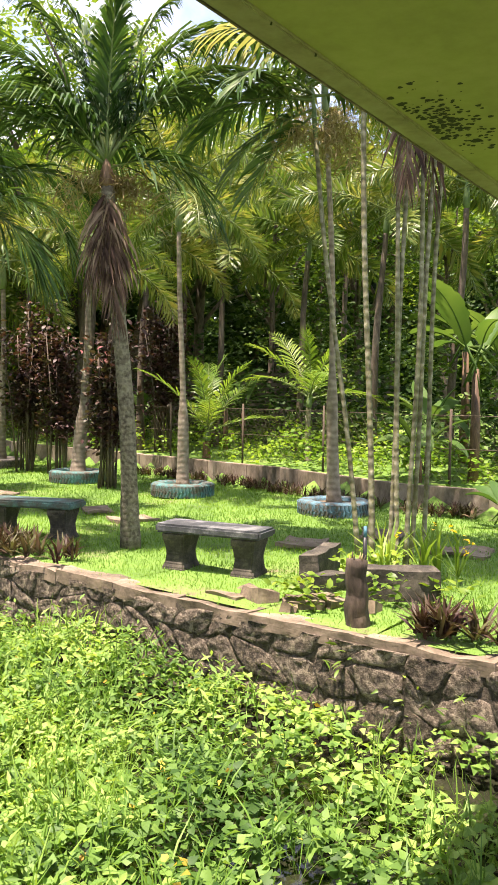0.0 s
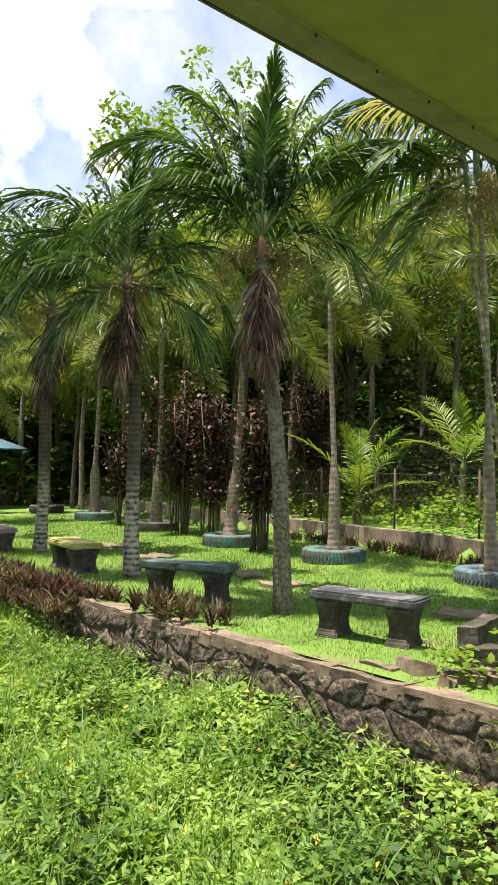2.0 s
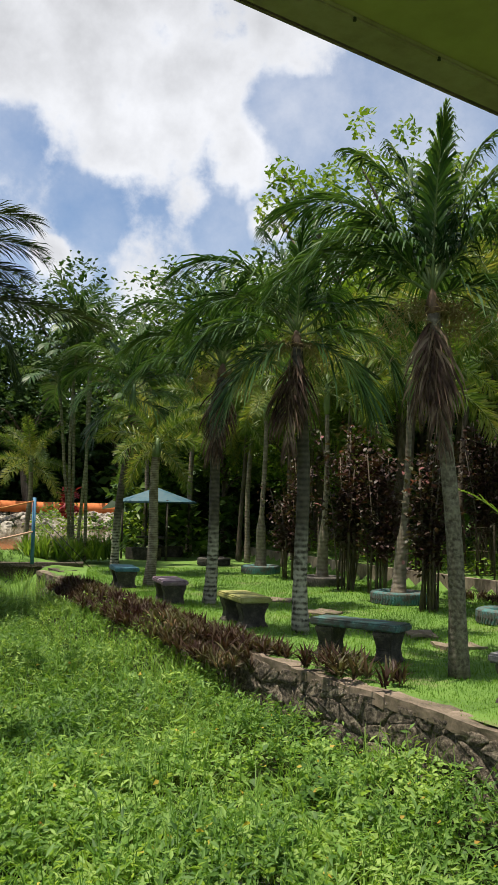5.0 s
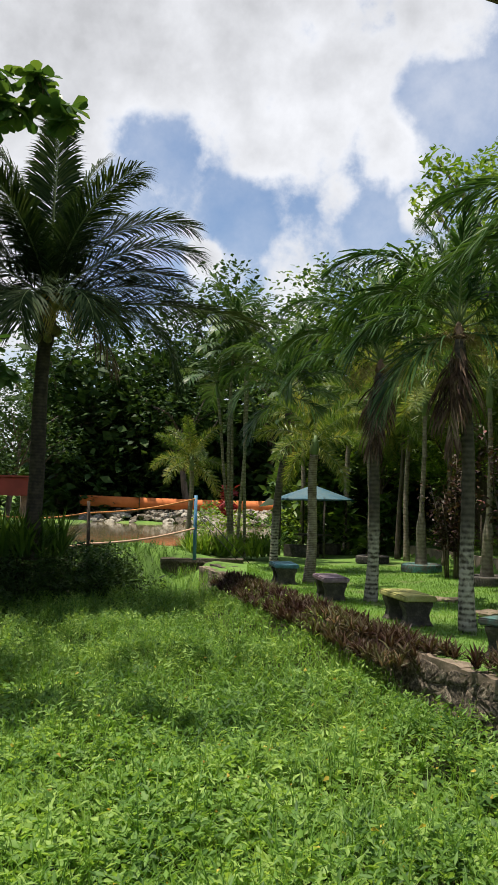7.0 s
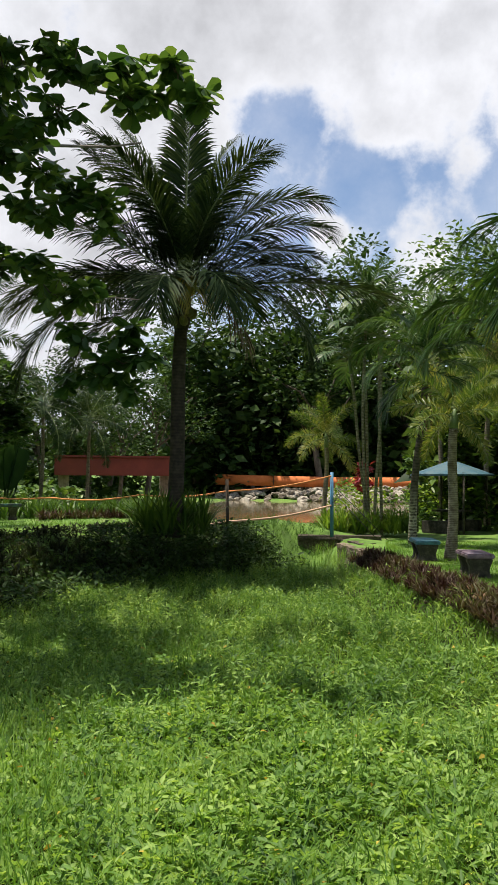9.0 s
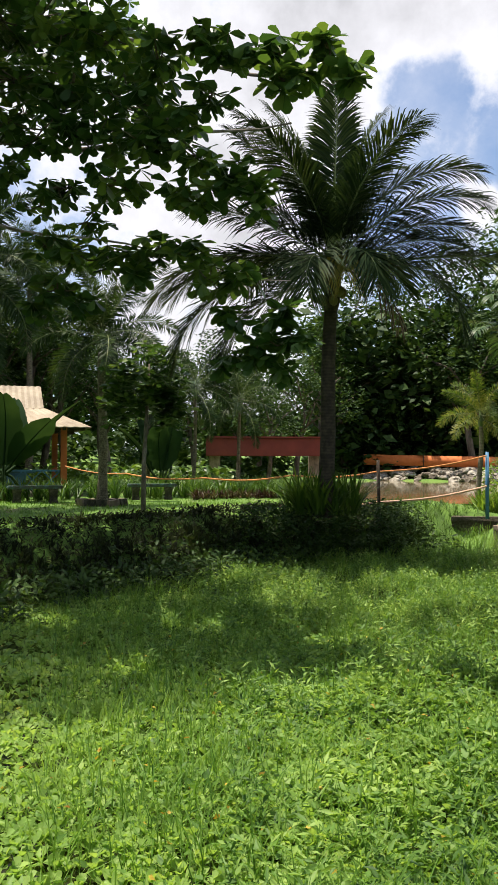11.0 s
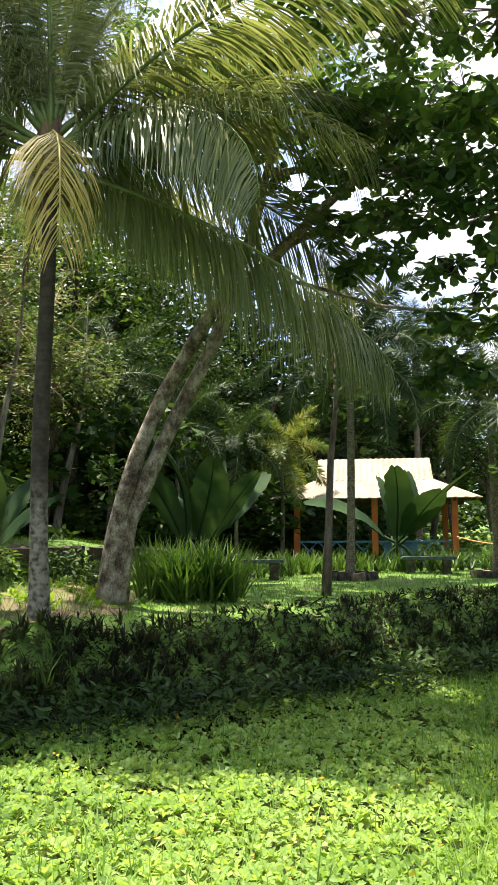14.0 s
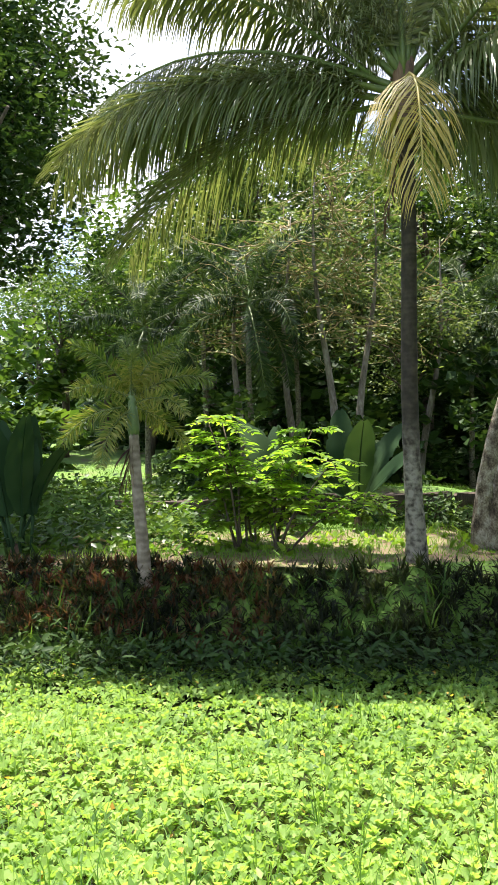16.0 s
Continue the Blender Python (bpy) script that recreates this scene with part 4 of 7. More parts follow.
KINDS = dict(
        adonidia=dict(mat="palm", length=2.2, pairs=62, leaflet=.82, width=.02, bend=1.25, sag=.85, lift=.36, sweep=1.0, plume=.12, bare=.14),
        young=dict(mat="palm_lit", length=1.9, pairs=30, leaflet=.5, width=.02, bend=.9, sag=.35, lift=.3, sweep=.8),
        coconut=dict(mat="coco", length=4.3, pairs=200, leaflet=1.1, width=.0145, bend=1.15, sag=.95, lift=.15, sweep=.62, bare=.1, plume=.05),
        # left palm: leaflets hold the dark of a backlit crown in their colour
        coconut_up=dict(mat="coco_silhouette", length=4.0, pairs=165, leaflet=1.08, width=.019, bend=1.05, sag=.42, lift=.2, sweep=.8, bare=.1, plume=.09),
        coconut_old=dict(mat="coco_old", length=2.6, pairs=64, leaflet=.75, width=.016, bend=2.3, sag=1.2, lift=.1, sweep=.75, bare=.1),
        # foxtail frond again, its leaflets toned dark for shade
        foxtail_shaded=dict(mat="palm_shade", length=2.0, pairs=150, leaflet=.34, width=.014, bend=1.5, sag=.15, lift=.2, plume=1.25, sweep=.6, bare=.1, brush=True),
        foxtail=dict(mat="foxtail", length=2.0, pairs=120, leaflet=.42, width=.021, bend=1.2, sag=.12, lift=.2, plume=1.25, sweep=.6, bare=.1, brush=True),
        areca=dict(mat="palm", length=1.5, pairs=26, leaflet=.55, width=.026, bend=1.1, sag=.6, lift=.35, sweep=.75),
        areca_pale=dict(mat="palm_pale", length=1.2, pairs=15, leaflet=.5, width=.028, bend=1.1, sag=.7, lift=.2, sweep=.75),
        dead=dict(mat="dead", length=1.5, pairs=24, leaflet=.62, width=.017, bend=.1, sag=.9, lift=.0, sweep=1.0, plume=.5),
)


def frond_set(key, el=0.0):
    """Fronds of one kind rising at about that angle, made once and shared: (angle, meshes)."""
    step = min(STEPS, key=lambda s: abs(s - el))
    if (key, step) in FRONDS:
        return step, FRONDS[key, step]
    k = dict(KINDS[key])
    mat = M[k.pop("mat")]
    stalk = M["shaft_brown"] if key in ("dead", "coconut_old") else M["stalk"]
    if step > .8:
        k["bend"] *= .75
    FRONDS[key, step] = [frond_mesh("frond", mat, stalk, seed=i + 10 * len(FRONDS), rise=step, **k) for i in range(2)]
    return step, FRONDS[key, step]


def own_frond(parent, name, key, facing, phi, el, length, bend, place, seed, label="", **more):
    """A frond of its own shape: phi degrees round from the palm's right-hand side, rising at el."""
    k = dict(KINDS[key])
    mat = M[k.pop("mat")]
    k["pairs"] = int(k["pairs"] * (length / k["length"]) ** .8)
    k.update(length=length, bend=bend, rise=el)
    k.update(more)
    old = key in ("dead", "coconut_old")
    me = frond_mesh("frond", mat, M["stalk_yellow" if key == "coconut_old" else "shaft_brown" if old else "stalk"], seed=seed, **k)
    return part(name, me, parent, label, Matrix.Translation(place) @ Matrix.Rotation(radians(facing + phi), 4, "Z"))


def hang(parent, name, key, el, az, place, scale, r, label=""):
    """One frond of a palm, rising at el and turned to az."""
    step, meshes = frond_set(key, el)
    m = Matrix.Translation(place) @ Euler((r.uniform(-.15, .15), step - el, az), "XYZ").to_matrix().to_4x4() @ Matrix.Scale(scale, 4)
    return part(name, meshes[r.randrange(2)], parent, label, m)


def build_palm(name, base, top, radius, key, fronds, label, category="palm", group="", bark="bark", scale=1.0, dead=0, fruit=0, shaft=0.6,
               shaft_mat="shaft", seed=0, tilt=(-.5, 1.35), sway=.05, foot=1.25, taper=.75, sides=10, yellow=0, first=None, yaw_old=0.0, spare=None, specs=(), bottle=False):
    """A palm: trunk, crownshaft, each frond; dead fronds hang below the crown."""
    r = random.Random(seed * 13 + 5)
    root = thing(name, Matrix.Translation(base), label, category, group)
    inv = -Vector(base)
    path = wavy_path((0, 0, -.05), (Vector(top) + inv)[:], 22, sway, seed)
    rad = [radius * (foot if i == 0 else 1 + (foot - 1) * max(0, 1 - i / 4)) * (1 - (1 - taper) * i / 21) * (1 + .03 * (i % 2)) for i in range(22)]
    if bottle:
        rad = np.interp(np.arange(22) / 21, [0, .05, .1, .3, .36, 1], [1.6, 1.15, 1.0, .9, .5, .38]) * radius
    part("trunk", tube_mesh("trunk", path, rad, M[bark], sides), root)
    t = Vector(path[-1])
    d = (t - Vector(path[-3])).normalized()
    if shaft:
        sp = [(t + d * shaft * s)[:] for s in (-.04, .1, .35, .65, 1)]
        part("crownshaft", tube_mesh("crownshaft", sp, [radius * k * taper for k in (1.02, 1.3, 1.15, .8, .35)], M[shaft_mat], 8), root)
    c = t + d * shaft * .85
    facing = math.degrees(math.atan2(-base[0], base[1]))
    for i, (phi, el, ln, bend) in enumerate(specs):
        more = dict(sweep=1.15, leaflet=.66, plume=.25) if key == "adonidia" and el > 1.33 else dict(lift=-.65, sag=.8) if key == "coconut" and (el < .6 or bend > 1.6) else {}
        own_frond(root, "frond", key, facing, phi, el, ln, bend, c - d * shaft * .3 * max(0, 1 - el), seed * 40 + i, **more)
    for i in range(fronds):
        u = (i + .5) / fronds
        el = tilt[0] + (tilt[1] - tilt[0]) * (u ** .85) + r.uniform(-.12, .12)
        az = i * 2.39996 + (first or 0) + r.uniform(-.25, .25)
        sc = scale * r.uniform(.88, 1.1) * (1 - .2 * max(0, el - .9))
        if spare is not None and el < .75 and math.cos(az - spare) > .55:
            continue
        hang(root, "frond", key, el, az, c - d * shaft * .35 * (1 - u), sc, r)
    for i in range(dead):
        own_frond(root, "dead_frond", "dead", facing, -90 + r.uniform(-120, 120), -1.2 - r.uniform(0, .25), r.uniform(.8, 1.6) * scale, r.uniform(.1, .4),
                  t + d * r.uniform(-.1, .1), seed * 9 + i, "brown dried hanging frond", leaflet=r.uniform(.3, .5))
    for i in range(yellow):
        hang(root, "yellow_frond", "coconut_old", .25, yaw_old + i * 2.2, c, scale * .8, r, "yellowing drooping frond")
    if fruit:
        bag = Bag()
        for s in (0, 1, .35):
            n = 420 * fruit
            a = radians(facing + 180 * s)
            k = rng.uniform(0, 1, n)
            pts = np.array(t) + np.array([math.cos(a), math.sin(a), 0]) * (.08 + .42 * k)[:, None] + rng.normal(0, .09, (n, 3)) * (.5 + k)[:, None]
            pts[:, 2] += .02 + .22 * k - .5 * k * k
            leaves(bag, BLADE, pts, (.07, .2), tilt=(-1.3, .7), wide=1.1)
        part("fruit_spray", bag.mesh("fruit_spray", M["fruit"]), root, "pale dried flower and fruit strands")
    return root


def crown_bag(clumps, n, size, template=FLAT, flat=.75, seed=0, tilt=(-.7, .7), wide=1.0):
    """Leaves on the shells of several clumps (x, y, z, radius)."""
    bag = Bag()
    tot = sum(c[3] ** 2 for c in clumps)
    for x, y, z, rad in clumps:
        k = max(10, int(n * rad * rad / tot))
        v = rng.normal(0, 1, (k, 3))
        v /= np.linalg.norm(v, axis=1)[:, None]
        d = rad * rng.uniform(.35, 1.0, k) ** .5 * (1 + .18 * np.sin(v[:, 0] * 7 + x) * np.sin(v[:, 1] * 6 + y))
        p = np.stack([x + v[:, 0] * d, y + v[:, 1] * d, z + v[:, 2] * d * flat], -1)
        leaves(bag, template, p, size, tilt=tilt, roll=.7, wide=wide)
    return bag


TREES = {}


def tree_meshes(kind, variant):
    """Trunk, limbs and crown of one background tree, about 10 m tall, made once and shared."""
    key = (kind, variant)
    if key in TREES:
        return TREES[key]
    r = random.Random(variant * 31 + len(kind))
    wood, clumps = Bag(), []
    h = r.uniform(4.5, 6.5)
    path = wavy_path((0, 0, -.2), (r.uniform(-.6, .6), r.uniform(-.6, .6), h), 8, .1, variant)
    wood.add(*tube(path, np.linspace(.2, .12, 8), 7))
    for i in range(9):
        a = i * 2.4 + r.uniform(-.4, .4)
        s = Vector(path[-1 - (i % 4)])
        e = s + Vector((math.cos(a) * r.uniform(1.2, 2.6), math.sin(a) * r.uniform(1.2, 2.6), r.uniform(.8, 3.4)))
        mid = (s + e) / 2 + Vector((0, 0, r.uniform(-.1, .5)))
        wood.add(*tube([s[:], mid[:], e[:]], [.08, .055, .025], 5))
        clumps.append((*e, r.uniform(.9, 1.5)))
        clumps.append((*(mid + Vector((r.uniform(-.6, .6), r.uniform(-.6, .6), .6))), r.uniform(.6, 1.1)))
    for i in range(4):
        clumps.append((r.uniform(-1, 1), r.uniform(-1, 1), h + r.uniform(2, 4.2), r.uniform(.8, 1.4)))
    far = variant > 2
    if kind == "sparse":
        clumps = [(*c[:3], c[3] * .5) for c in clumps]
    bag = crown_bag(clumps, 2200 if kind == "sparse" else 2300 if far else 14000 if kind == "tree_fine" else 4300, (.18, .34) if far else (.08, .17) if kind == "tree_fine" else (.14, .28), FLAT, .8, variant)
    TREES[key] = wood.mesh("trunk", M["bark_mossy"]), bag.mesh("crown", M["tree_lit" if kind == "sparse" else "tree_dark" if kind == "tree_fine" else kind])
    return TREES[key]


def build_tree(x, y, height, kind="tree", variant=0, turn=0.0, label="leafy tropical tree in the forest behind the garden", wide=1.0):
    z = float(ground_height(x, y))
    k = height / 10.0
    root = thing("tree", pose(x, y, z, 0, 0, turn) @ Matrix.Diagonal((k * wide, k * wide, k, 1)), label, "tree", "forest trees")
    a, b = tree_meshes(kind, variant)
    part("trunk", a, root)
    part("crown", b, root)
    return root


# ---- big-leaved plants ----
def paddle(length, width, mat, seed=0, droop=.6, torn=.15):
    """A banana-like leaf with stalk along +x, arching down."""
    r = np.random.default_rng(seed)
    n = 22
    s = np.linspace(0, 1, n)
    ang = .25 - droop * s ** 1.5 * 1.6
    xs = np.concatenate([[0], np.cumsum(np.cos(ang[:-1]))]) * length / (n - 1)
    zs = np.concatenate([[0], np.cumsum(np.sin(ang[:-1]))]) * length / (n - 1)
    w = width * np.clip(np.sin(np.pi * (s * .93 + .05)) ** .6, .03, 1)
    rows = []
    for k, fy, fz in ((0, -1, .28), (1, -.55, .2), (2, 0, 0), (3, .55, .2), (4, 1, .28)):
        jag = 1 + (r.uniform(-torn, torn, n) if k in (0, 4) else 0)
        rows.append(np.stack([xs + (.05 * abs(fy)), fy * w / 2 * jag, zs + fz * w / 2 * (1 - .6 * s)], -1))
    v = np.stack(rows, 1).reshape(-1, 3)
    f = np.array([[i * 5 + j, (i + 1) * 5 + j, (i + 1) * 5 + j + 1, i * 5 + j + 1] for i in range(n - 1) for j in range(4)])
    bag = Bag().add(v, [f])
    bag.add(*tube(np.stack([xs, 0 * xs, zs - .012], -1), np.linspace(.022, .006, n) * length / 1.6, 4))
    bag.add(*tube([(-.9 * length * .7, 0, -.25 * length * .7), (-.4 * length * .7, 0, -.02), (0, 0, 0)], [.028 * length / 1.6] * 3, 5))
    return bag.mesh("leaf", mat)


PADDLES = {}


def paddles(mat):
    if mat not in PADDLES:
        PADDLES[mat] = [paddle(2.0 if mat == "bird" else 1.6, .72 if mat == "bird" else .58, M[mat], i, d * (.55 if mat == "bird" else 1), .06 + .06 * i) for i, d in enumerate((.35, .6, .95))]
    return PADDLES[mat]


def build_banana(x, y, scale, label, z=None, mat="banana", n=8, stem=1.4, seed=0, fan=False, turn=0.0, name="banana_plant", category="banana plant", rise=(.35, 1.25)):
    """Big-leaved plant; fan: leaves spread in one plane from the ground."""
    r = random.Random(seed)
    z = float(ground_height(x, y)) if z is None else z
    root = thing(name, pose(x, y, z, 0, 0, turn) @ Matrix.Scale(scale, 4), label, category)
    if stem:
        part("stem", tube_mesh("stem", [(0, 0, -.1), (.02, 0, stem * .5), (0, .03, stem)], [.13, .11, .08], M["shaft_brown"], 8), root)
    for i in range(n):
        if fan:
            el = radians(38 + 104 * (i + .5) / n)
            base = Vector((math.cos(el) * .95, r.uniform(-.15, .15), max(stem, .1) + math.sin(el) * .95))
            m = Matrix.Translation(base) @ Euler((1.0 + r.uniform(-.5, .5), -el, r.uniform(-.25, .25)), "XYZ").to_matrix().to_4x4() @ Matrix.Scale(r.uniform(.8, 1.1), 4)
        else:
            az, el = i * 2.4 + r.uniform(-.3, .3), r.uniform(*rise)
            base = Vector((math.cos(az) * .3, math.sin(az) * .3, stem + .5))
            m = Matrix.Translation(base) @ Euler((r.uniform(-.4, .4) * (2.2 if mat == "bird" else 1), -el, az), "XYZ").to_matrix().to_4x4() @ Matrix.Scale(r.uniform(.8, 1.15), 4)
        part("leaf", paddles(mat)[i % 3], root, at=m)
    return root


def rosettes(bag, pts, size, count=14, tilt=(.25, 1.35), wide=1.6):
    """Clumps of pointed strap leaves round each point."""
    p = np.repeat(pts, count, axis=0) + rng.normal(0, .015, (len(pts) * count, 3))
    return leaves(bag, BLADE, p, size, tilt=tilt, roll=.3, wide=wide)


def strip_of(line, n, half, z=None):
    """Random points within half metres of a polyline, on the ground."""
    seg = [(a, b, math.hypot(b[0] - a[0], b[1] - a[1])) for a, b in zip(line[:-1], line[1:])]
    tot = sum(s[2] for s in seg)
    out = []
    for a, b, ln in seg:
        k = max(1, int(n * ln / tot))
        t, o = rng.uniform(0, 1, k), rng.uniform(-half, half, k)
        ex, ey = (b[0] - a[0]) / ln, (b[1] - a[1]) / ln
        out.append(np.stack([a[0] + (b[0] - a[0]) * t - ey * o, a[1] + (b[1] - a[1]) * t + ex * o], -1))
    p = np.concatenate(out)
    zz = ground_height(p[:, 0], p[:, 1]) if z is None else np.full(len(p), z)
    return np.column_stack([p, zz])


def build_stuff(name, bag, mat, label, category, smooth=True):
    return tagged(new(name, bag.mesh(name, M[mat], smooth)), label, category, kind="stuff")
# ---- the lawn side ----
build_eave()
BENCHES = "concrete benches on the lawn"
build_bench(pose(-.36, 8.4, 0, 0, 0, -24), 1.1, .40, M["bench_black"], "black painted concrete bench, worn grey on top, on the lawn", BENCHES)
build_bench(pose(-2.55, 10.15, 0, 0, 0, -14), 1.15, .42, M["bench_teal"], "concrete bench with a worn turquoise seat on the lawn", BENCHES)
build_bench(pose(-4.85, 12.25, 0, 0, 0, -48), 1.1, .50, M["bench_yellow"], "concrete bench with a mossy yellow seat on the lawn", BENCHES)
build_bench(pose(-7.05, 14.15, 0, 0, 0, -52), 1.05, .48, M["bench_purple"], "concrete bench with a faded mauve seat on the lawn", BENCHES)
build_bench(pose(-9.3, 16.4, 0, 0, 0, -52), 1.0, .52, M["bench_blue"], "concrete bench with a pale blue seat on the lawn", BENCHES)

TYRES = [(1.19, 12.35, "tyre_blue", "old tyre painted blue round a palm foot", .52), (-1.15, 14.4, "tyre_teal", "old tyre painted teal round a palm foot", .52),
         (-3.33, 16.4, "tyre_teal", "old tyre painted green and teal round a palm foot", .52), (-5.63, 19.1, "tyre_black", "old dusty black tyre round a palm foot", .5),
         (-8.15, 21.8, "tyre_teal", "old tyre with faded teal paint round a palm foot", .52), (-10.6, 24.2, "tyre_black", "old black tyre round a palm foot", .5)]
for x, y, mat, label, rad in TYRES:
    build_tyre(x, y, M[mat], label, rad)

PALMS = "palms on the lawn"
A = "manila palm with ringed trunk and brown hanging dead fronds"
B = "manila palm with dark trunk and pale lichened foot"
PALM_A = [(176, 1.12, 2.4, 1.75), (188, .62, 1.9, 1.5), (60, 1.46, 2.2, .3), (-80, 1.42, 1.9, .6), (25, 1.38, 2.2, .6), (140, 1.4, 2.1, .5), (12, 1.28, 2.3, 1.25), (-8, .98, 2.1, 1.5), (45, 1.05, 2.2, 1.5), (135, 1.05, 2.2, 1.5), (90, .8, 2.0, 1.4), (-20, .25, 1.2, 1.6), (160, 1.36, 2.3, .9), (205, .9, 1.5, 1.7)]
PALM_B = [(180, 1.1, 2.3, 1.9), (160, .8, 2.0, 1.8), (195, .35, 1.7, 1.7), (70, 1.45, 2.0, .4), (-70, 1.38, 1.8, .8), (20, 1.36, 2.0, .7), (150, 1.38, 1.9, .6), (0, 1.2, 2.3, 1.7), (15, .7, 2.0, 1.8), (-15, .2, 1.7, 1.7), (60, 1.0, 2.0, 1.6), (120, 1.0, 2.0, 1.6), (-30, -.3, 1.6, 1.1), (205, -.4, 1.5, 1.0)]
PALM_C = [(176, 1.15, 2.3, 1.8), (165, .75, 2.1, 1.7), (190, .35, 1.8, 1.6), (110, 1.45, 2.0, .4), (-60, 1.38, 1.8, .8), (30, 1.36, 2.0, .7), (160, 1.38, 1.9, .6), (8, 1.15, 2.3, 1.7), (20, .65, 2.0, 1.7), (-12, .3, 1.7, 1.7), (60, 1.0, 2.0, 1.6), (120, 1.0, 2.0, 1.6), (-150, 1.3, 1.9, 1.2)]
build_palm("palm", (-1.33, 9.59, 0), (-1.6, 9.52, 3.9), .095, "adonidia", 0, A, "palm", PALMS, "bark", 1.0, 6, 1, .28, "shaft_brown", 1, specs=PALM_A)
build_palm("palm", (-3.86, 12.0, 0), (-3.93, 11.85, 4.1), .105, "adonidia", 0, B, "palm", PALMS, "bark_white", 1.0, 6, 1, .25, "shaft_brown", 2, specs=PALM_B)
build_palm("palm", (-6.4, 14.45, 0), (-6.1, 14.1, 4.1), .105, "adonidia", 0, B, "palm", PALMS, "bark_white", 1.0, 5, 1, .25, "shaft_brown", 3, specs=PALM_C)
build_palm("palm", (-9.04, 17.07, 0), (-8.7, 16.6, 2.85), .12, "foxtail", 9, "short palm with a thick banded trunk and bushy fronds", "palm", PALMS, "bark_ring", .75, 0, 0, .4, "shaft", 4, (-.6, 1.2))
build_palm("palm", (-11.78, 20.21, 0), (-11.1, 19.7, 4.3), .11, "adonidia", 0, B, "palm", PALMS, "bark_white", 1.0, 2, 0, .7, "shaft", 5, specs=PALM_B)

TYRE_PALMS = "foxtail palms in tyres"
F = "foxtail palm with a smooth tan trunk in a tyre"
for k, (b, t, rad, bark, sc, n) in enumerate([((1.19, 12.35, .1), (.95, 12.3, 5.6), .09, "bark_smooth", 1.0, 10), ((-1.15, 14.4, .1), (-1.25, 14.3, 4.4), .10, "bark_smooth", 1.0, 11),
                                             ((-3.33, 16.4, .1), (-3.1, 16.3, 3.9), .13, "bark_smooth", 1.0, 10), ((-5.63, 19.1, .1), (-5.5, 18.9, 4.0), .13, "bark_smooth", 1.0, 10),
                                             ((-8.15, 21.8, .1), (-8.0, 21.6, 4.2), .14, "bark_smooth", 1.05, 10), ((-10.6, 24.2, .1), (-10.7, 24.0, 4.4), .13, "bark_smooth", 1.0, 9)]):
    build_palm("foxtail_palm", b, t, rad, "foxtail", n, F, "palm", TYRE_PALMS, bark, sc, 0, 1 if k == 0 else 0, .9, "shaft", 20 + k, (-.45, 1.3), .03, 1.5, .5, bottle=True)

# slender areca clump in a planter
for k, (b, t) in enumerate([((1.75, 9.0, 0), (1.95, 9.1, 5.2)), ((1.2, 8.75, 0), (1.03, 8.95, 5.8)), ((1.42, 8.6, 0), (1.5, 8.88, 5.2)), ((1.52, 8.7, 0), (1.62, 8.87, 5.6)), ((1.6, 8.85, 0), (1.82, 8.94, 5.0)), ((1.36, 8.7, 0), (1.42, 8.9, 5.4))]):
    build_palm("areca_palm", b, t, .024 if k != 1 else .03, "areca", 5, "slender areca palm with a lichened ringed cane in a clump", "palm", "areca canes", "bark_cane", 1.1, 1 if k > 1 else 0, 0, .6, "shaft", 40 + k, (-.2, 1.2), .03, 1.15, .85, 8)

# leaning young palm fronds above the bench, from a palm beside the hut
LEAN = [(175, .35, 1.7, 1.2), (200, .0, 1.6, 1.1), (160, .8, 1.7, 1.2), (210, -.45, 1.3, .8), (180, -.7, 1.2, .6), (150, .2, 1.6, 1.2), (235, .3, 1.2, 1.4), (0, .7, 1.5, 1.0), (60, .9, 1.6, 1.0), (110, .6, 1.6, 1.0), (20, .2, 1.4, 1.2)]
lean = build_palm("areca_palm", (1.15, 9.4, 0), (.62, 9.65, 4.5), .026, "areca", 0, "areca palm leaning out past the eave with broad leaflets", "palm", "areca canes", "bark_cane", .85, 0, 1, .7, "shaft", 60, (-.7, 1.1), .03, 1.2, .9, 8, specs=LEAN)
own_frond(lean, "yellow_frond", "areca_pale", 0, 185, .55, 1.35, 1.2, Vector((-.5, -.1, 5.15)), 4, "pale yellow drooping frond")


def build_planter():
    root = thing("stone_planter", Matrix(), "mossy concrete block planter edge round the areca clump", "planter")
    for k, (x, y, a, ln, h) in enumerate([(1.23, 7.35, 0, .62, .3), (.66, 8.35, 72, 1.0, .26), (.62, 7.62, 40, .42, .18)]):
        part("block", block("block", (ln, .17, h), M["bench_leg"], 0, .03, k, 3), root, at=pose(x, y, h / 2 - .02, 0, 3 if k else 0, a))
    for k, (x, y, s) in enumerate([(.42, 7.05, .32), (.62, 7.12, .26), (.28, 6.95, .2), (.05, 7.3, .3), (.9, 6.95, .22)]):
        part("rubble", block("rubble", (s, s * .7, .1), M["flag"], 0, .05, k + 9, 3), root, at=pose(x, y, .03, 5 * k, 6, 40 * k))


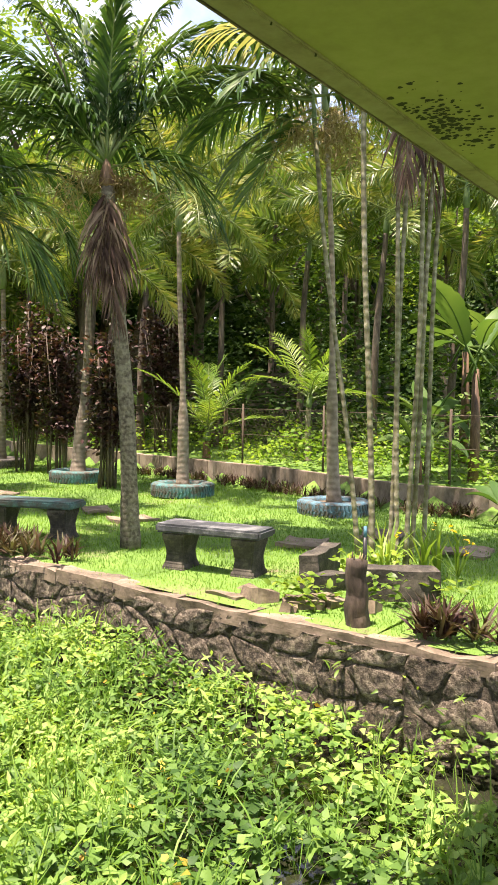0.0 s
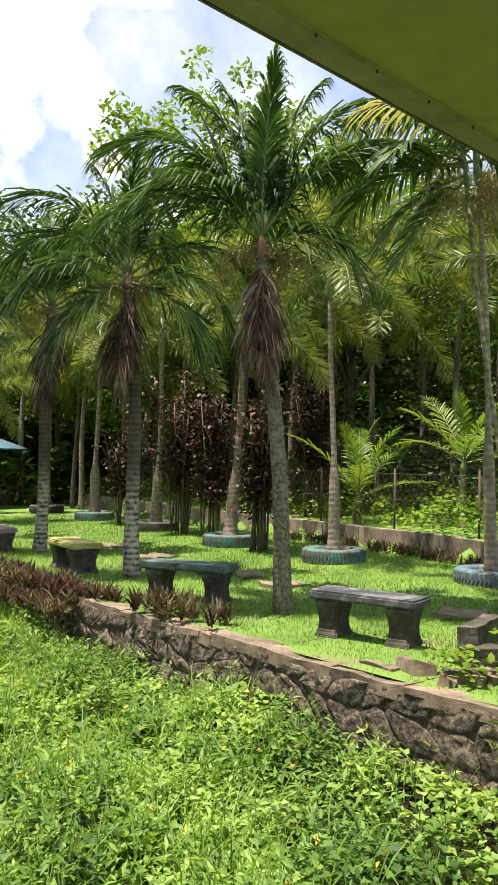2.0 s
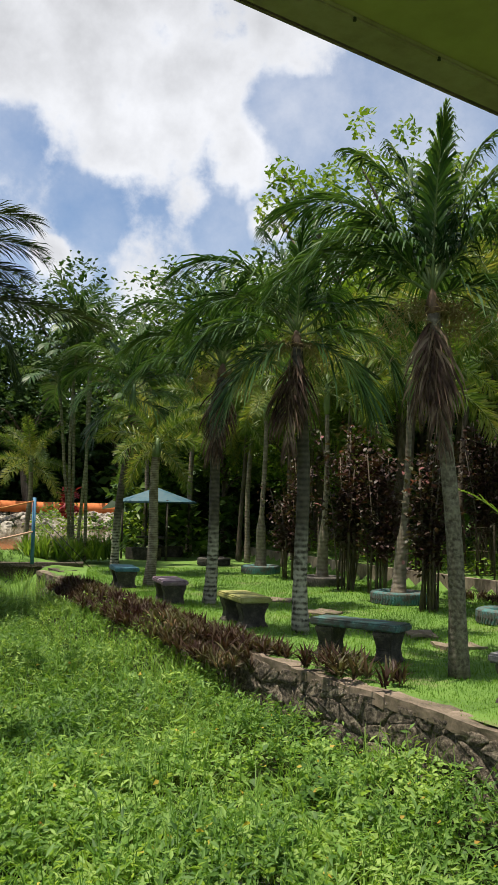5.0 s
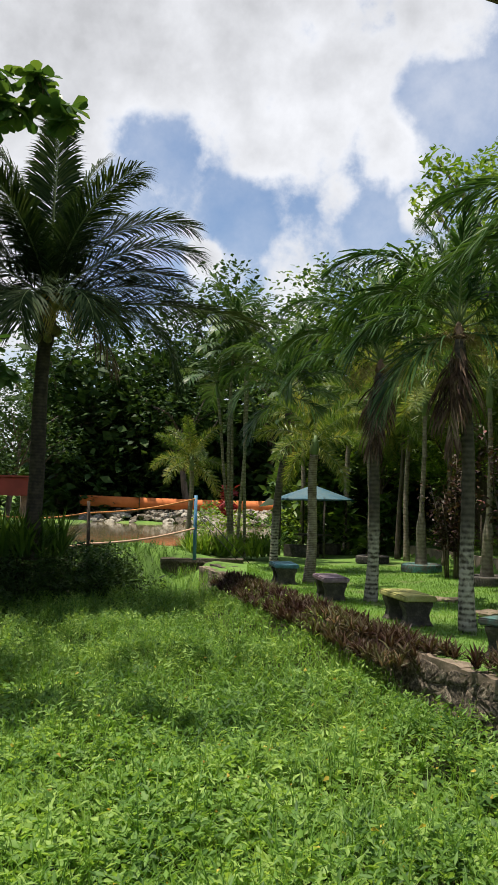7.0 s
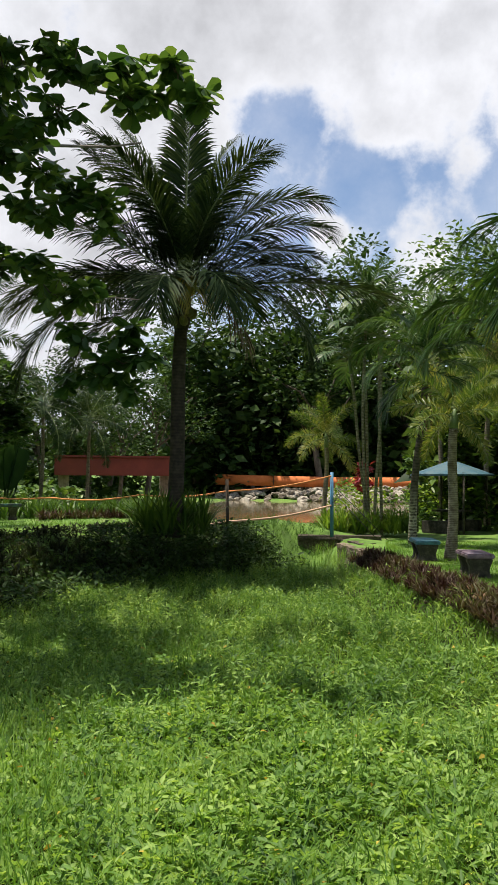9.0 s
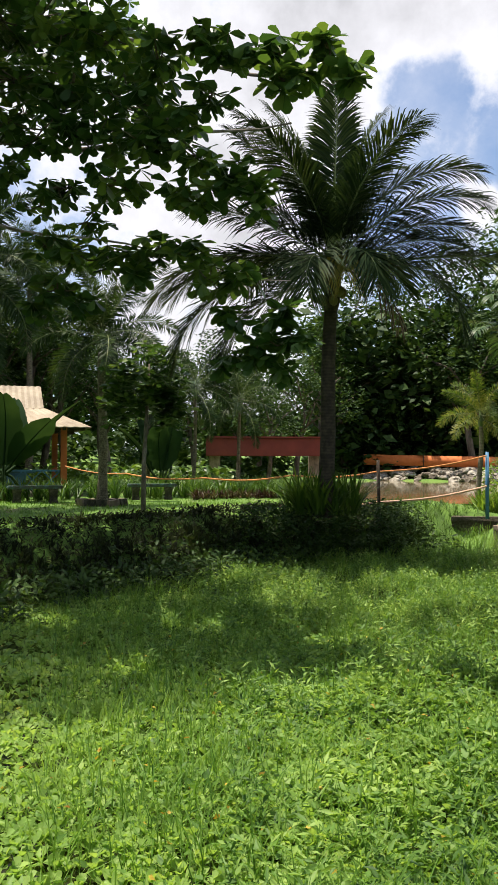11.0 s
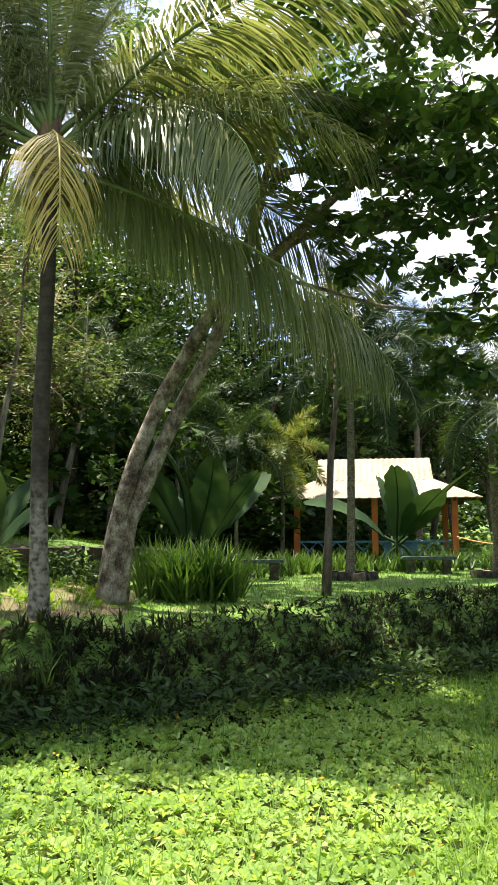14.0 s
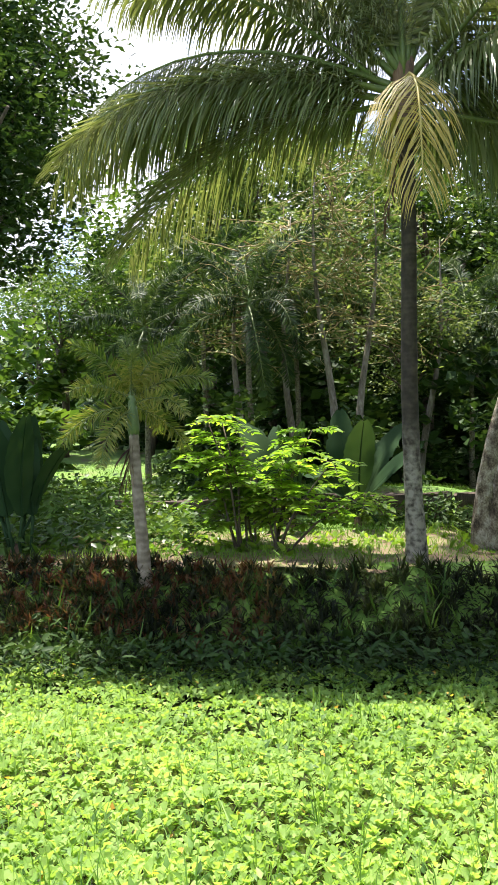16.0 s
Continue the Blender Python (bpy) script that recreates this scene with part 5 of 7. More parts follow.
def build_stump():
    root = thing("tree_stump", pose(.77, 6.55, 0, 0, -2, 0), "short rotten wooden stump with a splintered top", "stump")
    v, f = tube(np.column_stack([.008 * np.sin(np.arange(15)), .006 * np.cos(np.arange(15) * 1.7), np.linspace(-.05, .49, 15)]), np.linspace(.108, .09, 15), 26)
    for q in v:
        n = noise.noise(Vector((q[0] * 22, q[1] * 22, q[2] * 5))) * .1 + noise.noise(Vector(q) * 60) * .06
        q[:2] *= 1 + n
        if q[2] > .45:
            q[2] += noise.noise(Vector((q[0] * 40, q[1] * 40, 3))) * .035
    part("stump", mesh_of("stump", v * np.array([.84, .84, 1]), f, M["wood"]), root)
    for k in range(6):
        a = k * 1.05
        part("splinter", tube_mesh("splinter", [(.05 * math.cos(a), .05 * math.sin(a), .47), (.06 * math.cos(a) + .01, .06 * math.sin(a), .53 + .01 * (k % 3))], [.013, .002], M["fruit"] if k % 2 else M["wood"], 5), root)


build_planter()
build_stump()
# orchids and leafy plants in the planter
bag = Bag()
rosettes(bag, np.array([[1.75, 8.3, .05], [1.9, 8.1, .05], [1.6, 8.2, .1], [1.3, 8.3, .1], [1.2, 8.1, .08]]), (.35, .6), 12, (.5, 1.4), .7)
build_stuff("orchid_clump", bag, "lily", "green strap-leaved orchid clump under the areca canes", "plants")
bag = Bag()
pp = np.array([[1.95, 8.0, .42], [2.0, 8.1, .36], [1.7, 8.2, .5], [1.35, 8.2, .42], [1.8, 8.0, .52], [1.92, 7.95, .3]])
leaves(bag, HEART, np.repeat(pp, 4, axis=0) + rng.normal(0, .02, (24, 3)), (.025, .045), tilt=(-.8, .8))
build_stuff("orchid_flowers", bag, "yellow", "small yellow orchid flowers above the strap leaves", "flowers")
bag = Bag()
pp = np.concatenate([rng.uniform((.15, 6.85, .05), (.7, 7.3, .22), (60, 3)), rng.uniform((.85, 7.0, .05), (1.2, 7.2, .3), (26, 3)), rng.uniform((1.4, 7.1, .02), (1.9, 7.3, .2), (24, 3)), rng.uniform((.75, 7.6, .1), (1.4, 8.2, .3), (60, 3))])
leaves(bag, LEAF, np.repeat(pp, 2, axis=0) + rng.normal(0, .03, (len(pp) * 2, 3)), (.05, .11), tilt=(-.3, .8))
build_stuff("planter_weeds", bag, "tree_lit", "small green weeds round the broken planter", "plants")
bag = Bag()
pp = np.array([[.62, 6.28, -.2], [1.0, 6.0, -.35], [.2, 6.6, -.45], [1.35, 5.75, -.3]])
leaves(bag, LEAF, np.repeat(pp, 14, axis=0) + rng.normal(0, .07, (56, 3)), (.06, .12), tilt=(-.4, 1.0), wide=.45)
build_stuff("wall_sprigs", bag, "lily", "green sprigs growing out of the stone wall", "plants")
pipe = thing("water_pipe", pose(1.02, 8.0, 0), "short black standpipe with a pale blue cap", "pipe")
part("pipe", tube_mesh("pipe", [(0, 0, 0), (0, 0, .42)], [.02, .02], M["pipe"], 8), pipe)
part("cap", tube_mesh("cap", [(0, 0, .4), (0, 0, .52)], [.016, .016], M["bench_blue"], 8), pipe, "pale blue cap")

# stepping stones in the lawn
for k, (x, y, s) in enumerate([(-.5, 10.9, .5), (-1.6, 11.6, .45), (.6, 10.0, .5), (-2.9, 12.9, .5), (-4.2, 14.1, .5), (-5.5, 15.6, .5), (-.1, 7.5, .34), (1.6, 10.6, .5), (-2.2, 12.4, .4), (2.3, 9.6, .5)]):
    me = block("stepping_stone", (s * 1.3, s, .04), M["flag"], 0, .05, k, 4)
    ob = thing("stepping_stone", pose(x, y, .012, 0, 0, 37 * k), "brown flagstone set flush in the grass", "stepping stone", "stepping stones", data=me)


# purple rosette plants along the coping
def build_rhoeo(line, n, half, label, mat="rhoeo", size=(.16, .3), z=None, count=16):
    bag = Bag()
    rosettes(bag, strip_of(line, n, half, z) + np.array([0, 0, .05]), size, count)
    return build_stuff("rosette_plants", bag, mat, label, "plants")


R = "purple and green rosette plants edging the lawn"
build_rhoeo([(-1.75, 8.5), (-2.9, 9.35)], 26, .2, R, z=.02)
build_rhoeo([(1.2, 6.3), (1.75, 5.95)], 16, .14, R, z=.02)
build_rhoeo([(2.2, 5.6), (3.2, 4.9)], 16, .16, R, z=.02)
build_rhoeo([(-3.45, 9.6), (-4.5, 10.6), (-6.5, 12.45), (-9.4, 15.25), (-10.8, 16.5)], 300, .26, "long hedge of purple rosette plants along the lawn edge", z=-.04, size=(.14, .27))
build_rhoeo([(-3.75, 9.5), (-4.75, 10.4), (-6.75, 12.25), (-9.65, 15.05), (-11.0, 16.4)], 260, .16, "long hedge of purple rosette plants hanging over the pond wall", z=-.2, size=(.14, .27))
build_rhoeo([(3.2, 12.1), (1.9, 12.9), (.4, 15.2), (-.3, 16.0), (-2.3, 18.1)], 150, .25, "low reddish rosette plants at the foot of the wall", size=(.12, .22), z=0)

# tall dark red shrubs
def build_cordyline(x, y, h, wide, seed, n=1500):
    r = random.Random(seed)
    z = float(ground_height(x, y))
    root = thing("cordyline_shrub", pose(x, y, z), "tall dark red leafed shrub with many thin stems", "shrub", "red shrubs")
    pts = []
    for i in range(16):
        a, k = r.uniform(0, 6.28), r.uniform(.1, 1) * wide
        top = Vector((math.cos(a) * k, math.sin(a) * k, h * r.uniform(.6, 1)))
        part("stem", tube_mesh("stem", [(math.cos(a) * .18, math.sin(a) * .18, -.05), (top * .5 + Vector((0, 0, .05)))[:], top[:]], [.022, .018, .01], M["bark_mossy"], 5), root)
        for s in np.linspace(.38, 1, 14):
            pts.append(((top * s) + Vector((r.gauss(0, .1), r.gauss(0, .1), 0)))[:])
    bag = Bag()
    p = np.array(pts)
    p = np.repeat(p, max(1, n // len(p)), axis=0) + rng.normal(0, .1, (len(p) * max(1, n // len(p)), 3))
    leaves(bag, LEAF, p, (.075, .15), tilt=(-.8, .9))
    part("foliage", bag.mesh("foliage", M["cordyline"]), root)


for k, (x, y, h, w) in enumerate([(-4.83, 18.1, 3.5, .75), (-2.64, 15.5, 3.1, .45), (-4.0, 17.6, 2.9, .5), (-6.9, 20.6, 3.0, .6), (-2.0, 19.3, 3.4, .6)]):
    build_cordyline(x, y, h, w, k, 2500)

# lawn grass
def build_lawn():
    bag = Bag()
    n = 230000
    az, r = np.radians(rng.uniform(-24, 36, n)), 5.8 + 19 * rng.uniform(0, 1, n) ** 1.25
    x, y = -r * np.sin(az), r * np.cos(az)
    ok = ~inside(POND, x, y) & (dist_to(WALL, x, y) > .3) & ~inside(REAR + [(-20, 60), (60, 60), (60, 5)], x, y)
    x, y, r = x[ok], y[ok], r[ok]
    # the strip behind the coping
    ex, ey = [], []
    for wx, wy, a, ln in along(WALL[1:], .1):
        side = 1 if -math.sin(a) * wx + math.cos(a) * wy > 0 else -1
        o, s = rng.uniform(.08, 1.15, 90), rng.uniform(-.06, .06, 90)
        ex.append(wx - math.sin(a) * side * o + math.cos(a) * s)
        ey.append(wy + math.cos(a) * side * o + math.sin(a) * s)
    x, y = np.append(x, np.concatenate(ex)), np.append(y, np.concatenate(ey))
    r = np.hypot(x, y)
    near = (np.abs(np.degrees(np.arctan2(-x, y)) - 2) < 30)
    x, y, r = x[near], y[near], r[near]
    p = np.column_stack([x, y, np.maximum(ground_height(x, y), .0)])
    m = turns(rng.uniform(0, 6.28, len(p)), rng.uniform(.5, 1.4, len(p)), rng.normal(0, .4, len(p)))
    s = rng.uniform(.018, .038, len(p)) * (1 + r / 22)
    bag.scatter(np.array([[0, -.09, 0], [0, .09, 0], [1, 0, .1]]), [np.array([[0, 2, 1]])], m * s[:, None, None], p)
    build_stuff("lawn_grass", bag, "turf", "short bright green lawn grass under the palms", "grass")
    bag = Bag()
    n = 60000
    az, r = np.radians(rng.uniform(36, 122, n)), 11.5 + 16 * rng.uniform(0, 1, n)
    x, y = -r * np.sin(az), r * np.cos(az)
    ok = ~inside(POND, x, y) & (dist_to(BANK, x, y) > 1.0) & ~inside(FAR_POND, x, y)
    p = np.column_stack([x, y, ground_height(x, y)])[ok]
    m = turns(rng.uniform(0, 6.28, len(p)), rng.uniform(.5, 1.4, len(p)), rng.normal(0, .4, len(p)))
    s = rng.uniform(.05, .1, len(p))
    bag.scatter(np.array([[0, -.09, 0], [0, .09, 0], [1, 0, .1]]), [np.array([[0, 2, 1]])], m * s[:, None, None], p)
    build_stuff("lawn_grass", bag, "turf", "short green lawn grass on the garden bank", "grass")


build_lawn()


# ---- pond weeds ----
def pond_points(n, a0, a1, r0, r1, power=1.0, margin=0.05):
    az, r = np.radians(rng.uniform(a0, a1, n)), r0 + (r1 - r0) * rng.uniform(0, 1, n) ** power
    x, y = -r * np.sin(az), r * np.cos(az)
    ok = inside(POND, x, y) & (dist_to(WALL, x, y) > margin)
    x, y = x[ok], y[ok]
    hum = .12 * np.sin(x * 2.1 + .6 * y) * np.sin(y * 1.7 - x) + .07 * np.sin(x * 5.3) * np.sin(y * 4.7) + .06 * np.sin(x * 9.1 + y) * np.sin(y * 8.3)
    hum *= 1 - .65 * np.clip((np.degrees(np.arctan2(-x, y)) - 42) / 8, 0, 1)
    heap = np.clip((-3.4 - x) / 2.5, 0, 1) * np.clip(1 - dist_to(WALL, x, y) / 1.7, 0, 1) * .36
    return np.column_stack([x, y, WEEDS - .1 + hum + heap])


def build_weeds():
    # creeping heart-leaved plants, with gaps of dark water near the wall
    p = np.concatenate([pond_points(24000, -22, 18, 3.0, 10, .9), pond_points(20000, 8, 53, 3.4, 11, .9), pond_points(12000, 14, 60, 6, 18, 1)])
    gap = np.sin(p[:, 0] * 3.1 + 1) * np.sin(p[:, 1] * 2.7) + .5 * np.sin(p[:, 0] * 7 + p[:, 1] * 5)
    p = p[(gap > -.8) | (p[:, 0] < -2.0)]
    p[:, 2] += rng.uniform(0, .16, len(p))
    bag = Bag()
    far = np.hypot(p[:, 0], p[:, 1]) > 8.0
    leaves(bag, FOLD, p[~far], (.04, .095), tilt=(-.5, .65), roll=.45, wide=1.05)
    leaves(bag, FLAT, p[far], (.05, .1), tilt=(-.5, .65), roll=.4, wide=1.2)
    build_stuff("pond_creeper", bag, "weed", "bright green heart-leaved creeper covering the pond", "plants")
    # narrow-leaved weeds on upright stems
    base = np.concatenate([pond_points(9500, 1, 53, 3.7, 20, .85), pond_points(3600, 14, 58, 9, 20, 1)])
    thick = np.sin(base[:, 0] * 1.3 + 2) * np.sin(base[:, 1] * 1.1) + rng.uniform(-.7, .7, len(base))
    base = base[thick > -.45]
    bag = Bag()
    hgt = rng.uniform(.14, .36, len(base))
    for k in range(10):
        q = base + np.column_stack([rng.normal(0, .03, (len(base), 2)), hgt * (k + 1) / 10])
        leaves(bag, FLAT, q, (.045, .11), az=k * 2.4 + rng.uniform(0, 6.28, len(base)), tilt=(-.1, .9), wide=.62)
    build_stuff("pond_herbs", bag, "weed", "upright narrow-leaved green weeds standing in the pond", "plants")
    # long grass
    base = np.concatenate([pond_points(5600, 8, 52, 3.8, 24, .85), pond_points(2200, 50, 64, 5, 20, .9), pond_points(4000, 22, 46, 9, 24, .9), pond_points(3000, -20, 120, 3.6, 14, 1)])
    bag = Bag()
    for k in range(4):
        q = base + np.column_stack([rng.normal(0, .04, (len(base), 2)), np.zeros(len(base))])
        leaves(bag, BLADE, q, (.16, .46), tilt=(.5, 1.45), roll=.3, wide=.34)
    build_stuff("pond_grass", bag, "reed", "long green grass blades growing through the pond weeds", "grass")
    # water lettuce: rounded leaves standing up in rosettes
    base = np.concatenate([pond_points(18500, 44, 126, 2.6, 14.5, .9), pond_points(2000, 14, 48, 3.4, 8.5, .9), pond_points(3600, 30, 50, 3.4, 9, .85)])
    bag = Bag()
    far = np.hypot(base[:, 0], base[:, 1]) > 5.7
    for k in range(5):
        for some, shape in ((base[~far], ROUND), (base[far], KITE)):
            q = some + np.array([0, 0, .04]) + np.column_stack([np.zeros((len(some), 2)), rng.uniform(0, .05, len(some))])
            leaves(bag, shape, q, (.045, .082), az=k * 1.26 + rng.uniform(-.3, .3, len(some)) + (np.arange(len(some)) % 7), tilt=(.2, 1.1), roll=.3, wide=1.0)
    leaves(bag, KITE, pond_points(21000, 44, 126, 2.6, 14.5, .9) + np.array([0, 0, .03]), (.06, .105), tilt=(-.1, .5), roll=.3, wide=1.1)
    build_stuff("water_lettuce", bag, "lettuce", "pale yellow-green floating water lettuce rosettes", "plants")
    p = pond_points(8000, 48, 124, 3, 14, .9)
    p[:, 2] += rng.uniform(.08, .2, len(p))
    bag = Bag()
    leaves(bag, FOLD, p, (.045, .09), tilt=(-.3, 1.0), roll=.5, wide=.75)
    build_stuff("pond_creeper", bag, "weed", "light green creeper leaves among the water lettuce", "plants")
    p = pond_points(900, -5, 120, 3.4, 12, 1)
    p[:, 2] += rng.uniform(.12, .2, len(p))
    bag = Bag()
    leaves(bag, FOLD, p, (.025, .065), tilt=(-.6, .9), roll=.6)
    build_stuff("yellowed_leaves", bag, "wilted", "scattered yellowed dying leaves on the pond weeds", "leaves")


build_weeds()


# ---- behind the low wall ----
def bed_points(n, d0, d1, a0=-24, a1=32):
    az, r = np.radians(rng.uniform(a0, a1, n * 3)), rng.uniform(12, 34, n * 3)
    x, y = -r * np.sin(az), r * np.cos(az)
    d = dist_to(REAR, x, y)
    ok = inside(REAR + [(-20, 60), (60, 60), (60, 5)], x, y) & (d > d0) & (d < d1)
    x, y = x[ok][:n], y[ok][:n]
    return np.column_stack([x, y, ground_height(x, y)])


def build_bed():
    p = bed_points(15000, .25, 3.4)
    p[:, 2] += rng.uniform(0, .75, len(p)) * (.5 + .5 * np.sin(p[:, 0] * 1.7) ** 2)
    bag = Bag()
    leaves(bag, PAD, p, (.07, .15), tilt=(-.6, .6), roll=.4)
    build_stuff("ground_cover", bag, "shrub", "bright green leafy ground cover behind the low wall", "plants")
    # bushes at the forest edge; sun and shade are toned into two leaf colours
    c = bed_points(170, 2.4, 10)
    c[:, 2] += rng.uniform(0, 1, len(c)) ** 1.1 * (1.2 + .35 * np.clip(dist_to(REAR, c[:, 0], c[:, 1]), 0, 8))
    rad = rng.uniform(.45, 1.05, len(c))
    for pick, mat, label in ((np.arange(len(c)) % 5 < 2, "tree", "green bushes at the forest edge, leaves toned as sunlit"), (np.arange(len(c)) % 5 >= 2, "tree_dark", "dense undergrowth at the forest edge, leaves toned dark for shade")):
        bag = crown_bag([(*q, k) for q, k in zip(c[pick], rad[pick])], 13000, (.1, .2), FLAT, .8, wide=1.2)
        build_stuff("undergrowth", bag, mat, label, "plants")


build_bed()
FOX = "foxtail palm with bushy bottlebrush fronds at the forest edge"
for k, (az, r, h, s) in enumerate([(-3, 19.5, 4.3, 1.15), (-8, 18, 4.6, 1.2), (2.5, 20.5, 4.4, 1.2), (7.5, 20, 4.5, 1.2), (11, 21.5, 4.3, 1.2), (15, 23, 4.6, 1.3), (-13, 17, 4.8, 1.1), (19, 25.5, 4.4, 1.3), (-17, 18, 4.2, 1.2),
                                 (5, 24, 5.6, 1.3), (-1, 24, 5.8, 1.3), (13, 26, 5.6, 1.3), (-6, 23, 6.0, 1.3), (22, 29, 5.2, 1.3), (9.5, 24.5, 6.2, 1.3)]):
    b = spot(az, r)
    b.z = float(ground_height(b.x, b.y))
    build_palm("foxtail_palm", b[:], (b.x + .2, b.y, b.z + h), .09, "foxtail", 12, FOX, "palm", "forest edge palms", "bark_mossy", s, 0, 0, .7, "shaft", 80 + k, (-.4, 1.4), .05, 1.3, .6, 8)
b = spot(3.0, 18.2)
build_palm("coconut_seedling", (b.x, b.y, .4), (b.x, b.y, .75), .09, "young", 9, "young bright green coconut seedling behind the wall", "palm", "", "shaft_brown", 1.0, 0, 0, .3, "shaft", 99, (.35, 1.45))
b = spot(-3.8, 17.4)
build_palm("coconut_seedling", (b.x, b.y, .4), (b.x, b.y, 1.5), .07, "young", 8, "young green palm behind the wall", "palm", "", "bark_cane", .9, 0, 0, .3, "shaft", 98, (.1, 1.4))
for k, (x, y, s, st) in enumerate([(3.5, 13.6, 1.15, 2.6), (4.3, 14.4, 1.2, 2.4), (2.9, 14.2, .8, 1.0), (2.6, 13.4, .7, .6), (3.9, 15.8, 1.2, 3.0), (-.6, 19.8, .8, 1.5), (-2.6, 20.4, .8, 1.0), (-.2, 20.6, .9, 1.2)]):
    build_banana(x, y, s * .62, "banana plant with broad split green leaves behind the wall", n=7 if k < 5 else 5, stem=st / s * 1.1, seed=k, rise=(-.1, 1.0))
build_banana(3.3, 11.3, .3, "leafy green plant in a pot by the wall", z=0, n=9, stem=.6, seed=31, name="leafy_plant", category="plant")

T = random.Random(11)
for k, (az, r, h, kind) in enumerate([(-19, 24, 11, "tree"), (-13, 27, 13, "tree_lit"), (-7, 25, 12, "tree"), (-2, 28, 14.5, "tree_lit"), (3, 26, 12.5, "tree"), (7, 29, 15, "tree_lit"), (11, 27, 13, "tree"), (14.5, 30, 14, "tree_lit"),
                                     (18, 33, 12.5, "tree"), (22, 36, 13.5, "tree"), (25, 39, 12.5, "tree_dark"), (-16, 32, 14, "tree"), (-4, 33, 15, "tree"), (5, 34, 16, "tree"), (10, 35, 16, "tree_lit"), (16, 37, 14, "tree"),
                                     (28, 42, 13, "tree"), (20, 42, 15, "tree_dark"), (-10, 34, 15, "tree"), (0, 37, 15, "tree"), (23, 32, 6.5, "tree_lit"), (19, 29, 5.5, "tree_lit"), (27, 36, 6, "tree_lit"), (15, 26, 4.6, "tree_lit")]):
    p = spot(az, r)
    build_tree(p.x, p.y, h * (1.0 if az >= 20 else .78 if h > 8 else 1), kind, k % 3 + (3 if r > 32 else 0), T.uniform(0, 360))
p = spot(11.5, 24)
build_tree(p.x, p.y, 12.2, "sparse", 0, 40, "tall thin tree with sparse airy foliage", .7)
for az, r, h in ((14.2, 27, 13.8), (16.6, 29, 13.0), (8.5, 26, 12.0)):
    p = spot(az, r)
    build_tree(p.x, p.y, h, "sparse", int(az) % 3, az * 40, "tall thin tree with sparse airy foliage", .85)
slats = thing("slatted_shed", pose(*spot(-2.5, 23.5), 0, 0, 12), "dark slatted timber shed wall deep in the trees", "shed")
for k in range(14):
    part("slat", block("slat", (6.5, .03, .09), M["slat"], .004), slats, at=pose(0, 0, .5 + k * .14))
for sx in (-3, 0, 3):
    part("post", block("post", (.1, .1, 2.8), M["slat"], .005), slats, at=pose(sx, .08, 1.3))


# ---- the far pond ----
def build_umbrella(x, y):
    root = thing("picnic_shelter", pose(x, y, 0), "picnic shelter with a faded teal canopy over a dark table", "shelter")
    n, rad, top, low = 8, 1.4, 2.45, 1.95
    v = [(0, 0, top)] + [(rad * math.cos(2 * math.pi * (i + .5) / n), rad * math.sin(2 * math.pi * (i + .5) / n), low) for i in range(n)]
    v += [(0, 0, top - .04)] + [(p[0], p[1], p[2] - .05) for p in v[1:n + 1]]
    f = [[0, 1 + i, 1 + (i + 1) % n] for i in range(n)] + [[n + 1, n + 2 + (i + 1) % n, n + 2 + i] for i in range(n)]
    q = [[1 + i, n + 2 + i, n + 2 + (i + 1) % n, 1 + (i + 1) % n] for i in range(n)]
    part("canopy", mesh_of("canopy", np.array(v), [np.array(f), np.array(q)], M["canvas"], False), root)
    for i in range(4):
        a = math.pi / 4 + i * math.pi / 2
        part("post", tube_mesh("post", [(1.2 * math.cos(a), 1.2 * math.sin(a), 0), (1.2 * math.cos(a), 1.2 * math.sin(a), 2.0)], [.04, .04], M["bench_leg"], 8), root)
    part("table", block("table", (1.1, .8, .06), M["bench_leg"], .01), root, at=pose(0, 0, .72))
    part("pedestal", tube_mesh("pedestal", [(0, 0, 0), (0, 0, .7)], [.12, .1], M["bench_leg"], 8), root)
    for s in (-1, 1):
        part("seat", block("seat", (1.2, .3, .4), M["bench_leg"], .01), root, at=pose(0, s * .85, .2))


build_umbrella(-13.7, 26.2)
for k, (x, y, h, rad) in enumerate([(-13.3, 28.0, 4.5, .12), (-12.4, 28.2, 4.2, .13), (-10.2, 26.0, 4.6, .1), (-15.2, 28.0, 4.5, .1), (-8.6, 27.5, 4.8, .1)]):
    build_palm("foxtail_palm", (x, y, float(ground_height(x, y))), (x + .1, y, h), rad, "foxtail", 10, FOX, "palm", "forest edge palms", "bark_smooth", 1.15, 0, 0, .7, "shaft", 120 + k, (-.6, 1.3), .04, 1.2, .7, 8)
for k, (x, y, tx, ty, h) in enumerate([(-15.2, 23.4, -15.1, 22.9, 6.0), (-14.3, 22.7, -14.2, 22.4, 6.6), (-14.9, 23.0, -15.5, 22.8, 5.2), (-14.5, 22.6, -14.0, 22.2, 5.6), (-15.0, 22.8, -14.8, 22.6, 6.9)]):
    build_palm("areca_palm", (x, y, .1), (tx, ty, h), .05, "areca", 8, "tall slender areca palm in a clump beside the pond", "palm", "pond areca canes", "bark_cane", 1.25, 0, 0, .8, "shaft", 140 + k, (-.3, 1.3), .03, 1.1, .9, 7)
build_palm("foxtail_palm", (-16.3, 22.4, .4), (-16.2, 22.4, 2.8), .09, "foxtail", 11, "short yellowish foxtail palm beside the pond", "palm", "", "bark_smooth", .8, 0, 0, .5, "shaft", 150, (-.6, 1.3))

